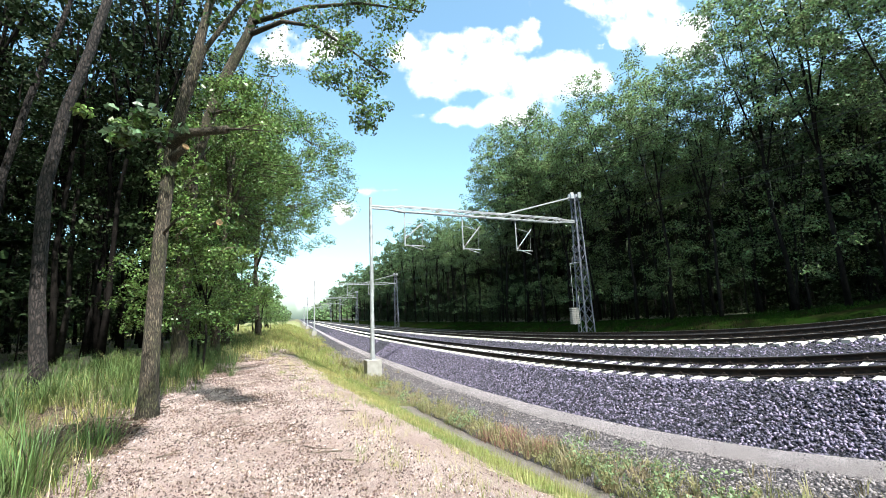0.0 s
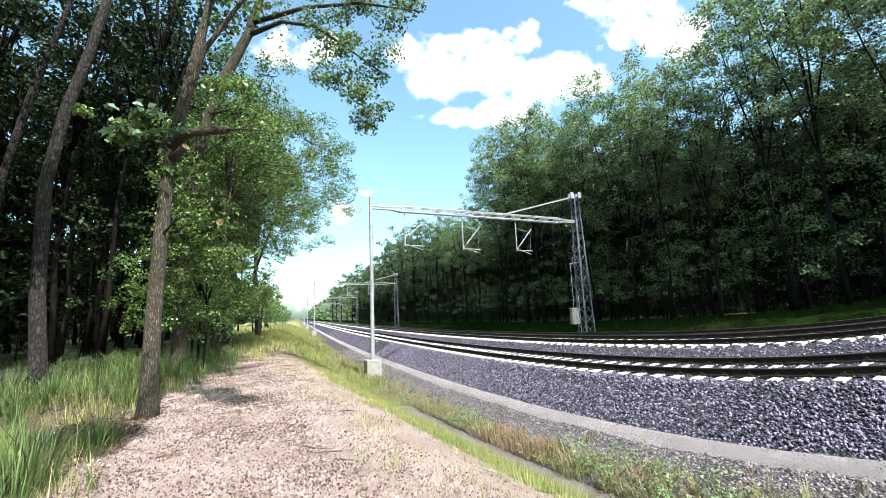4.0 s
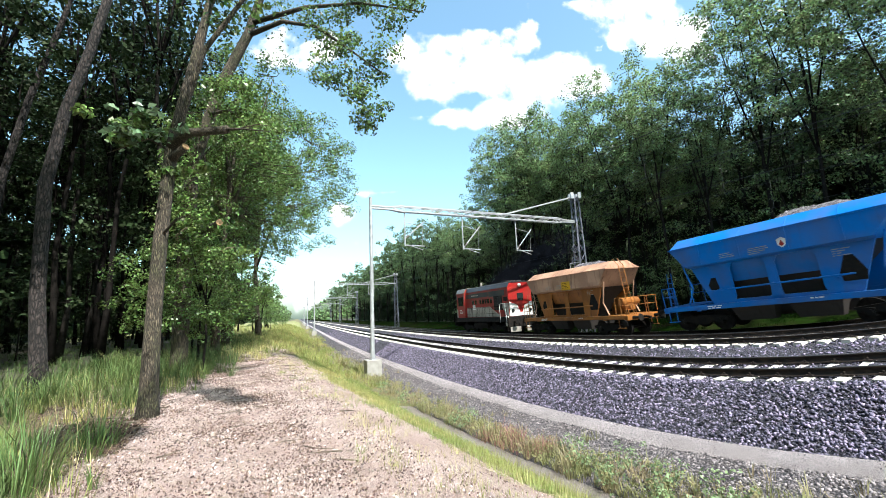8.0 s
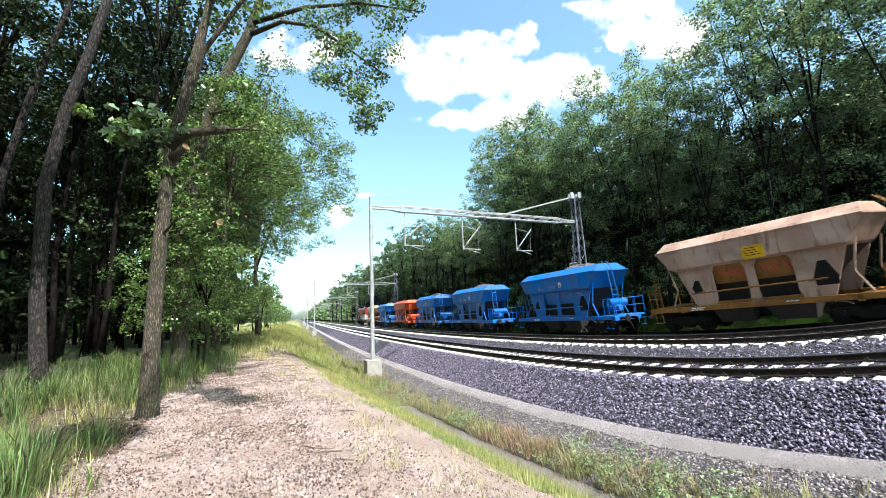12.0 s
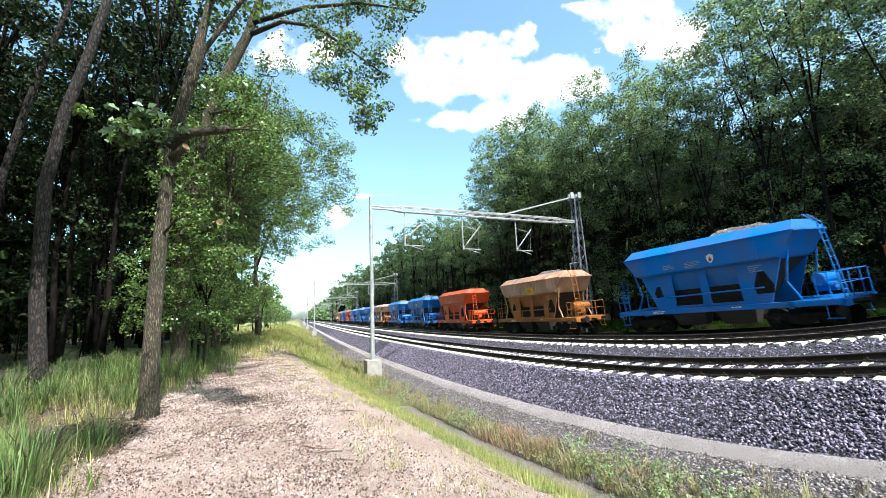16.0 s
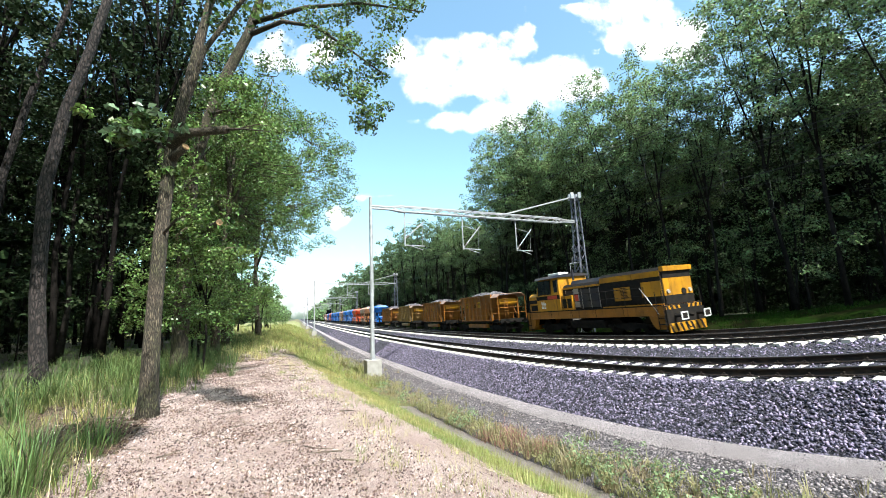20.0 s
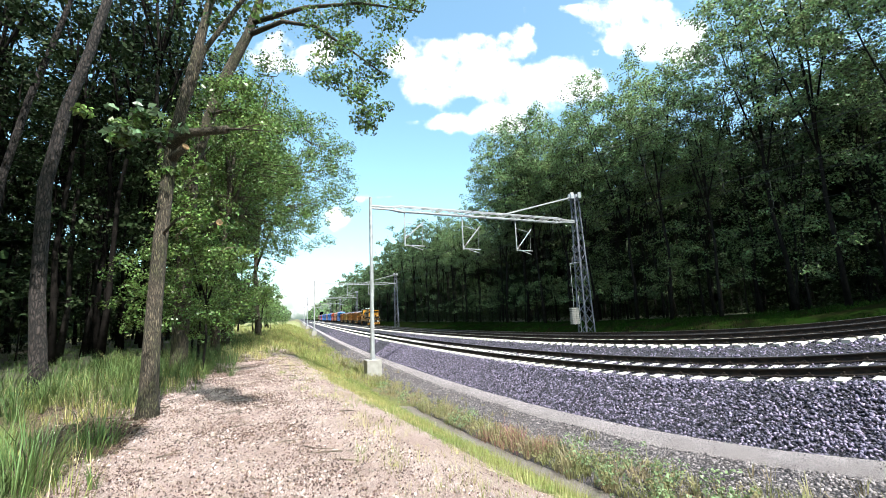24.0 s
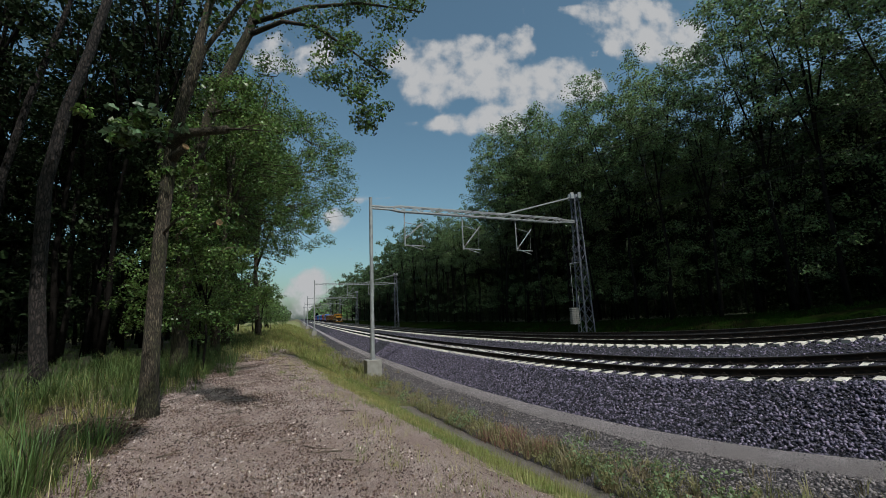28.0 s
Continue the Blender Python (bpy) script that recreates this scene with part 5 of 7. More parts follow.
IDENT = Matrix()


def smoke_material():
    m = mat("thin_diesel_smoke", (0.17, 0.20, 0.28), 1.0, var=0.1, bump=0, spec=0.0)
    n, l = m.node_tree.nodes, m.node_tree.links
    tp, mx = n.new("ShaderNodeBsdfTransparent"), n.new("ShaderNodeMixShader")
    mx.inputs[0].default_value = 0.003
    l.new(tp.outputs[0], mx.inputs[1])
    l.new(n["Principled BSDF"].outputs[0], mx.inputs[2])
    l.new(mx.outputs[0], n["Material Output"].inputs["Surface"])
    return m


def smoke_plume():
    """Thin puffs trailing back and up from the leading engine's stack."""
    top = tagged(new("exhaust_smoke"), "thin blue-grey diesel smoke trailing above the red locomotive", "smoke", kind="stuff")
    g = np.random.default_rng(77)
    m = smoke_material()
    for k in range(9):
        t = (k + 0.5) / 9
        n = 420
        c = np.array([-1.0 - 9.5 * t, -0.2 - 0.9 * t, 4.3 + 2.4 * t ** 0.8])
        p = c + g.normal(0, 1, (n, 3)) * np.array([0.8 + 0.5 * t, 0.3 + 0.7 * t, 0.18 + 0.55 * t])
        a, b = g.normal(size=(n, 3)), g.normal(size=(n, 3))
        a *= 0.26 / np.linalg.norm(a, axis=1, keepdims=True)
        b *= 0.26 / np.linalg.norm(b, axis=1, keepdims=True)
        v = np.stack([p - a, p + b, p + a, p - b], 1).reshape(-1, 3)
        ob = part("puff", raw_mesh("puff", v, np.arange(4 * n).reshape(n, 4), m), None, top)
        ob.visible_shadow = False
    return top


SMOKE = smoke_plume()
TIP, POST = 4.04, 3.42
TRAIN = [(LEAD, 6.915, 0.0), (CREAM, 7.43, TIP), (BLUE, 8.22, TIP), (ORANGE, 9.04, TIP),
         (copy_thing(BLUE, IDENT), 9.80, TIP), (copy_thing(BLUE, IDENT), 10.57, TIP), (copy_thing(BLUE, IDENT), 11.39, TIP),
         (CREAM_S, 12.16, TIP), (copy_thing(BLUE, IDENT), 12.93, TIP), (copy_thing(BLUE, IDENT), 13.67, TIP),
         (copy_thing(ORANGE, IDENT), 14.41, TIP), (copy_thing(CREAM, IDENT), 15.24, TIP), (copy_thing(BLUE, IDENT), 16.02, TIP),
         (RIBBED, 16.80, POST), (OCHRE, 17.48, POST), (copy_thing(RIBBED, IDENT), 18.16, POST),
         (copy_thing(RIBBED, IDENT), 18.82, POST), (PUSH, 19.80, 0.0)]
# ---- trees ----
def leaf_mesh(name, centres, radii, per, size, material, seed, flat=0.75, under=0.35):
    """Clumps of small lozenge leaves around the centres."""
    g = np.random.default_rng(seed)
    centres, radii = np.asarray(centres, float), np.asarray(radii, float)
    k = len(centres)
    d = g.normal(size=(k, per, 3))
    d /= np.linalg.norm(d, axis=2, keepdims=True)
    d[..., 2] = np.abs(d[..., 2] + under) - under
    d *= 1.0 - 0.55 * g.random((k, per, 1)) ** 2.2
    d[..., 2] *= flat
    c = (centres[:, None] + d * radii[:, None, None]).reshape(-1, 3)
    n = len(c)
    nrm = g.normal(size=(n, 3)) * 0.5 + np.array([0, 0, 0.5]) + d.reshape(-1, 3) * 0.9
    nrm /= np.linalg.norm(nrm, axis=1, keepdims=True)
    t = np.cross(nrm, g.normal(size=(n, 3)))
    t /= np.linalg.norm(t, axis=1, keepdims=True)
    b = np.cross(nrm, t)
    ln = size * g.uniform(0.6, 1.35, (n, 1))
    bend = nrm * ln * 0.18
    v = np.stack([c - t * ln * 0.5 - bend, c + b * ln * 0.30, c + t * ln * 0.5 - bend, c - b * ln * 0.30], 1).reshape(-1, 3)
    return raw_mesh(name, v, np.arange(4 * n).reshape(n, 4), material)


def limb(g, pts, radii, n=7):
    """A tapered, bending branch as one tube."""
    rings = []
    pts = [Vector(p) for p in pts]
    for i, (p, r) in enumerate(zip(pts, radii)):
        d = (pts[min(i + 1, len(pts) - 1)] - pts[max(i - 1, 0)]).normalized()
        u = d.cross(Vector((0.3, 0.95, 0.1))).normalized()
        w = d.cross(u)
        rings.append([p + (u * math.cos(2 * math.pi * j / n) + w * math.sin(2 * math.pi * j / n)) * r for j in range(n)])
    g.loft(rings)


def make_tree(name, label, H, R, base, lobes, clumps, per, size, leaf_m, seed, r0=0.2, bark=None, bias=0.0, fork=0.5, lobe=1.35, clump=0.5, low=0, flare=1.0):
    """A broadleaf tree: slender trunk that forks into rising leaders, and a crown of lobes, each a heap of leaf clumps, with gaps between."""
    r = random.Random(seed)
    top = tagged(new(name), label, "tree", "woodland trees")
    g, gl = Geo(), Geo()
    tp = [Vector((0, 0, -0.2))]
    x = y = 0.0
    for i in range(1, 8):
        x += r.uniform(-0.012, 0.012) * H
        y += r.uniform(-0.012, 0.012) * H
        tp.append(Vector((x + bias * 0.05 * H * (i / 7) ** 2, y, H * 0.86 * i / 7)))
    limb(g, tp, [r0 * (1.35 if i == 0 else 1.0) * (1 - 0.78 * i / 7) for i in range(8)], 8)

    def on_trunk(t):
        t = min(0.999, max(0.0, t)) * 7
        k = int(t)
        return tp[k].lerp(tp[k + 1], t - k)

    zc, hz = H * (1 + base) / 2, H * (1 - base) / 2
    heads = []
    for i in range(r.randint(3, 5)):
        a = i * 1.9 + r.uniform(-0.5, 0.5)
        t = fork + r.uniform(-0.08, 0.12)
        p = on_trunk(t)
        d = Vector((math.cos(a), math.sin(a), 0)) * R * r.uniform(0.35, 0.7)
        m1 = p + d * 0.45 + Vector((0, 0, (H - p.z) * 0.33))
        e = p + d + Vector((0, 0, (H - p.z) * r.uniform(0.68, 0.9)))
        limb(gl, [p, m1, e], [r0 * 0.5, r0 * 0.34, r0 * 0.08], 5)
        heads += [m1, m1.lerp(e, 0.5), e]
    heads += [on_trunk(t) for t in (0.55, 0.7, 0.85, 0.99)]
    centres, radii = [], []
    for i in range(lobes):
        u = 1 - 2 * (i + 0.5) / lobes
        a = i * 2.39996 + r.uniform(-0.35, 0.35)
        rad = r.uniform(0.55, 0.95) if i % 4 else r.uniform(0.15, 0.5)
        w = math.sqrt(max(0.0, 1 - u * u)) * (flare if u < 0 else 1.0)
        q = Vector((math.cos(a) * w * R, math.sin(a) * w * R, u * hz)) * rad
        q.x *= 1 + bias * math.cos(a)
        c = Vector((tp[5].x, tp[5].y, zc)) + q
        centres_l = lobe * r.uniform(0.65, 1.2)
        near = min(heads, key=lambda h: (h - c).length + max(0, h.z - c.z) * 1.5)
        limb(gl, [near, near.lerp(c, 0.55) + Vector((0, 0, -0.12 * (c - near).length)), c], [r0 * 0.2, r0 * 0.11, r0 * 0.03], 4)
        for k in range(clumps):
            b = r.uniform(0, 2 * math.pi)
            v = r.uniform(-0.35, 1.0)
            s = math.sqrt(max(0.0, 1 - v * v))
            centres.append(c + Vector((math.cos(b) * s, math.sin(b) * s, v * 0.72)) * centres_l * r.uniform(0.6, 1.05))
            radii.append(clump * r.uniform(0.65, 1.3))
    for i in range(low):
        p = on_trunk(r.uniform(0.1, base * 1.05))
        a = r.uniform(0, 2 * math.pi)
        c = p + Vector((math.cos(a), math.sin(a), r.uniform(-0.1, 0.4))) * R * r.uniform(0.2, 0.55)
        limb(gl, [p, c], [r0 * 0.12, r0 * 0.03], 4)
        for k in range(3):
            centres.append(p.lerp(c, r.uniform(0.5, 1.1)) + Vector((r.uniform(-1, 1), r.uniform(-1, 1), r.uniform(-0.4, 0.4))) * 0.5)
            radii.append(clump * r.uniform(0.6, 1.0))
    part("trunk", g, bark or M_BARK_SHADED, top, smooth=True)
    tagged(part("branchwork", gl, bark or M_BARK_SHADED, top, smooth=True), kind="stuff")
    part("crown", leaf_mesh("crown", centres, radii, per, size, leaf_m, seed, flat=0.95, under=0.7), None, top)
    return top


def stand(proto, s, o, turn, k, sink=0.0):
    p = ground_at(float(s), float(o))
    return copy_thing(proto, Matrix.Translation((p[0], p[1], p[2] - sink)) @ Matrix.Rotation(turn, 4, "Z")) if k is None else scaled(copy_thing(proto, Matrix.Identity(4)), p, turn, k)


def scaled(ob, p, turn, k):
    ob.matrix_basis = Matrix.Translation(Vector(p)) @ Matrix.Rotation(turn, 4, "Z") @ Matrix.Diagonal((k, k, k, 1))
    return ob


OAKS = [make_tree("oak_tree", "tall oak with a dense dark green crown at the forest edge", 22, 4.3, 0.36, 44, 9, 34, 0.165, M_LEAF_D, 100 + i, 0.115, fork=0.42, low=4, lobe=1.25, clump=0.43) for i in range(4)]
BROAD = [make_tree("oak_tree", "broad oak with a domed dense crown at the forest edge", 22, 5.4, 0.34, 78, 9, 32, 0.18, M_LEAF_D, 130 + i, 0.13, fork=0.4, low=5, lobe=1.3, clump=0.45) for i in range(2)]
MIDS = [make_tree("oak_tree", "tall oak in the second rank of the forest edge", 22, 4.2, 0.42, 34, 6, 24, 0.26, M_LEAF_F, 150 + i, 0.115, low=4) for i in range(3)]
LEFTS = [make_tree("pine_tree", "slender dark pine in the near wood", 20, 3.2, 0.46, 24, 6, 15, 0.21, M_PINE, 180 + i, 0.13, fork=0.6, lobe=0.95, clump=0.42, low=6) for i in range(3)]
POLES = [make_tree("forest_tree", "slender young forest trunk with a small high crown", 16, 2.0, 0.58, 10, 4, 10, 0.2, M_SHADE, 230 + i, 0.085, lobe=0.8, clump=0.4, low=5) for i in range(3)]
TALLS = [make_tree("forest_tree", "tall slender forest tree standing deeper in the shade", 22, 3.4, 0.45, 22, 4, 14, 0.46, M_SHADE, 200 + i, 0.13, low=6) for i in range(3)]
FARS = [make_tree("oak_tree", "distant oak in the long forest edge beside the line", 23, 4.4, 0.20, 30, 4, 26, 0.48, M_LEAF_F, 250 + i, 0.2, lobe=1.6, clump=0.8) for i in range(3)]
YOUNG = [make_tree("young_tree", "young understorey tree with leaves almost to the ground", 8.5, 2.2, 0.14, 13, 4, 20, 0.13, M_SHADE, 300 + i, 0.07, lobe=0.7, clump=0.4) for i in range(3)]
# Saplings keep the brighter leaf colour, as lit patches among the shaded leaves.
SAPLING = [make_tree("young_tree", "leafy sapling catching light below the tall oaks", 7.5, 1.9, 0.15, 16, 5, 24, 0.115, M_LEAF_D, 320 + i, 0.05, lobe=0.7, clump=0.35) for i in range(2)]
BUSHY = [make_tree("young_oak", "bushy young oak with bright leaves to the ground", 6.5, 1.9, 0.08, 22, 5, 40, 0.115, M_LEAF, 330 + i, 0.06, lobe=0.65, clump=0.32) for i in range(2)]
EDGE = [make_tree("edge_oak", "sunlit oak leaning over the path edge with fresh green leaves", 16, 3.9, 0.27, 46, 8, 52, 0.128, M_LEAF, 400 + i, 0.17, bark=M_BARK_OAK, bias=0.3, lobe=1.1, clump=0.42, low=22) for i in range(3)]
TALL_EDGE = [make_tree("edge_oak", "tall sunlit oak with a straight trunk beside the path", 24, 6.2, 0.26, 120, 9, 40, 0.165, M_LEAF, 470 + i, 0.23, bark=M_BARK_OAK, bias=0.42, fork=0.36, lobe=1.35, clump=0.52, flare=1.25) for i in range(2)]
FAR_EDGE = [make_tree("edge_oak", "distant sunlit oak at the edge of the wood", 16, 4.0, 0.2, 28, 5, 16, 0.34, M_LEAF, 450 + i, 0.18, bias=0.3, lobe=1.3, clump=0.6) for i in range(2)]
tr = random.Random(42)
# far side of the line: the first rank by hand, with the height of each tree
for i, (s, o, h) in enumerate(((-18, 15.6, 21), (-14, 16.4, 20), (-10.5, 15.2, 20.5), (-7.0, 16.0, 22), (-3.6, 15.1, 22.5), (-0.6, 16.2, 24), (3.4, 15.4, 19.6), (7.0, 15.2, 20.6), (10.6, 15.7, 22.4), (14.6, 15.2, 20.8), (18.4, 15.6, 22.6), (22.2, 15.1, 24.0), (26.2, 15.6, 24.6), (30.6, 15.3, 23.2), (39.2, 15.8, 17.0), (43.5, 15.4, 18.2), (49.0, 15.7, 19.6), (55.5, 15.3, 20.8), (63.0, 15.6, 22.0), (71.0, 15.4, 22.8), (80.0, 15.6, 23.6), (90.0, 15.3, 24.0), (101.0, 15.6, 24.0), (114.0, 15.4, 22.5), (128.0, 15.6, 21.5), (143.0, 15.5, 23.0), (160.0, 15.5, 24.0), (180.0, 15.5, 25.0), (203.0, 15.5, 25.0), (230.0, 15.5, 25.0), (262.0, 15.5, 25.0), (300.0, 15.5, 25.0))):
    kind, h0 = (BROAD, 22.0) if 10 < s < 12 or 18 < s < 31 else (OAKS, 22.0) if s < 52 else ((MIDS, 22.0) if s < 85 else (FARS, 23.0))
    stand(kind[i % len(kind)], s, o, 1.7 * i, h / h0)
# the ranks behind it, a little lower than what stands before them
for row, (o0, step) in enumerate(((19.4, 4.6), (23.5, 5.4), (28.0, 6.5))):
    s = -26 + row * 1.7
    while s < (200 if row == 0 else 150):
        h = float(np.interp(s, [-20, 0, 5, 12, 30, 36, 41, 50, 80], [16.0, 16.5, 16.5, 18.5, 20.5, 19.5, 16.5, 18.0, 21.0])) * (1.0, 1.02, 1.06)[row]
        kind = FARS if s > 75 else (MIDS if row == 0 else TALLS)
        stand(tr.choice(kind), s + tr.uniform(-1.2, 1.2), o0 + tr.uniform(-1.0, 1.2), tr.uniform(0, 6.28), h / 22 * tr.uniform(0.93, 1.03))
        s += step * tr.uniform(0.8, 1.25) * (1 + max(0, s - 60) * 0.015)
s = -30
while s < 110:
    stand(tr.choice(YOUNG), s, 17.6 + tr.uniform(-0.6, 9), tr.uniform(0, 6.28), tr.uniform(0.5, 1.2))
    s += tr.uniform(1.8, 3.4) * (1 + max(0, s - 40) * 0.03)
for i in range(20):
    stand(SAPLING[i % 2], -9 + 3.3 * i + tr.uniform(-1.5, 1.5), 16.8 + tr.uniform(0, 4.5), tr.uniform(0, 6.28), tr.uniform(0.45, 1.1))
for s, o, k in ((-8, 17.4, 1.3), (-4.5, 18.2, 1.5), (-1.0, 17.2, 1.25), (2.5, 18.0, 1.5), (6.0, 17.4, 1.35), (10.0, 18.0, 1.5), (15.0, 17.6, 1.3), (21.0, 18.0, 1.4)):
    stand(SAPLING[int(s) % 2], s, o, s, k)
for o0, step in ((17.6, 3.4), (21.5, 3.2)):
    s = -22.0
    while s < 70:
        stand(tr.choice(POLES), s, o0 + tr.uniform(-0.9, 1.6), tr.uniform(0, 6.28), tr.uniform(0.75, 1.15))
        s += step * tr.uniform(0.6, 1.4)
# near side, behind the path: a thin stand of tall trunks with a high canopy
for o0, step, s0, s1 in ((-18.4, 3.4, 8, 60), (-20.8, 2.8, -8, 70), (-24.0, 2.7, -14, 60), (-28, 2.9, -16, 80), (-34, 3.0, -24, 60), (-40, 3.4, -26, 50)):
    s = s0
    while s < s1:
        stand(tr.choice(LEFTS if s < 30 and o0 > -26 else TALLS), s, o0 + tr.uniform(-1.3, 1.3), tr.uniform(0, 6.28), tr.uniform(0.8, 1.12))
        s += step * tr.uniform(0.7, 1.3)
for i, (s, o, k, turn) in enumerate(((8.0, -13.4, 0.98, 0.2), (12.4, -13.4, 1.0, -0.3), (16.5, -13.6, 1.08, 0.3), (20.0, -15.6, 1.14, 0.0))):
    stand(EDGE[i % 3], s, o, heading(s) + turn, k)
stand(TALL_EDGE[0], 26.5, -12.2, heading(26.5), 1.0)
stand(TALL_EDGE[1], 33.0, -15.6, heading(33.0) + 0.3, 0.9)
for i, (s, o, k) in enumerate(((6.8, -15.4, 1.1), (10.0, -16.2, 1.15), (14.0, -16.0, 1.1))):
    stand(LEFTS[i % 3], s, o, 1.3 * i, k)
for s, o, k in ((52, -14.6, 0.62), (60, -14.0, 0.55), (70, -13.6, 0.6), (90, -15.4, 0.7), (106, -16.2, 0.75), (124, -19, 0.85), (150, -22, 0.9), (180, -22, 0.8)):
    stand(tr.choice(FAR_EDGE), s, o, heading(s) + tr.uniform(-0.5, 0.5), k)
for s, o, k in ((5.5, -15.0, 0.85), (7.2, -14.2, 0.8), (9.3, -14.0, 0.9), (11.0, -13.6, 0.7), (13.0, -14.4, 0.8), (15.0, -13.8, 0.7), (45, -13.8, 0.55), (54, -12.4, 0.6), (64, -12.2, 0.5), (85, -11.6, 0.5), (100, -11.4, 0.5)):
    stand(tr.choice(BUSHY), s, o, tr.uniform(0, 6.28), k)
for i in range(16):
    stand(tr.choice(YOUNG), tr.uniform(0, 60), tr.uniform(-36, -18.5), tr.uniform(0, 6.28), tr.uniform(0.4, 0.9))
for p, turn, k in (((-7.0, 11.9, 0.0), 0.4, 0.66), ((-8.6, 14.4, 0.0), 2.0, 0.8)):
    scaled(copy_thing(BUSHY[0], Matrix.Identity(4)), p, turn, k)
# Unseen oak added behind the camera, its crown shading the grass on the left.
stand(EDGE[0], -9.5, -19.4, 0.6, 0.95)
for proto in OAKS + BROAD + POLES + MIDS + LEFTS + TALLS + YOUNG + SAPLING + EDGE + TALL_EDGE + FARS + BUSHY + FAR_EDGE:
    proto.matrix_basis = Matrix.Translation(Vector(ground_at(-46.0 - 16 * tr.random(), 20.0 + 25 * tr.random())))


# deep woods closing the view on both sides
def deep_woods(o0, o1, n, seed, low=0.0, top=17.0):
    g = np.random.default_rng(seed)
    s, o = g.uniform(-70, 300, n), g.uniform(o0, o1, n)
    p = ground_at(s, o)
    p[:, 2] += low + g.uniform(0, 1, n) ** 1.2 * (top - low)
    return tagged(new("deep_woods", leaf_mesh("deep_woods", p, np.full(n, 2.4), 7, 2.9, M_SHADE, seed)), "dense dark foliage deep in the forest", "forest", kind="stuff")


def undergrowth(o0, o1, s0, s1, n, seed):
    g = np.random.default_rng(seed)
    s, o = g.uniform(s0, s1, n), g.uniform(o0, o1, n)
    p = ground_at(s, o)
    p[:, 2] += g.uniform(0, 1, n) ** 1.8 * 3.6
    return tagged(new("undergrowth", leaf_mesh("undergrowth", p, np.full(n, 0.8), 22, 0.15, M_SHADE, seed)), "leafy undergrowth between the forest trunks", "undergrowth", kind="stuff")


undergrowth(18.5, 31, -34, 110, 3000, 63)
undergrowth(15.4, 19, 36, 170, 1500, 68)
undergrowth(-42, -22, -14, 70, 900, 64)
undergrowth(-44, -30, 60, 190, 700, 65)


def far_woods(o0, o1, n, seed):
    g = np.random.default_rng(seed)
    s, o = g.uniform(300, 1150, n), g.uniform(o0, o1, n)
    p = ground_at(s, o)
    p[:, 2] += g.uniform(0, 1, n) * 19
    return tagged(new("far_woods", leaf_mesh("far_woods", p, np.full(n, 4.0), 10, 3.0, M_LEAF_D, seed)), "distant woods where the line runs out of sight", "forest", kind="stuff")


far_woods(14, 50, 1100, 66)
far_woods(-90, -26, 1300, 67)
deep_woods(32, 42, 5000, 61)
deep_woods(-54, -43, 5200, 62, 0.0, 15.0)


# the trees beside the camera
def near_tree(name, label, stems, clumps, per, size, leaf_m, seed, bark):
    top = tagged(new(name), label, "tree", "woodland trees")
    g = Geo()
    for pts, radii in stems[:1]:
        limb(g, pts, radii, 12)
    part("trunk", g, bark, top, smooth=True)
    for pts, radii in stems[1:]:
        g = Geo()
        limb(g, pts, radii, 8)
        part("branch", g, bark, top, smooth=True)
    if clumps:
        part("crown", leaf_mesh("crown", [c[:3] for c in clumps], [c[3] for c in clumps], per, size, leaf_m, seed), None, top)
    return top


def spray(a, b, n, r, spread, seed):
    """Leaf clumps strung from a to b."""
    q = random.Random(seed)
    a, b = Vector(a), Vector(b)
    return [(*(a.lerp(b, (i + q.random()) / n) + Vector((q.uniform(-1, 1), q.uniform(-1, 1), q.uniform(-1, 1))) * spread), r * q.uniform(0.6, 1.3)) for i in range(n)]


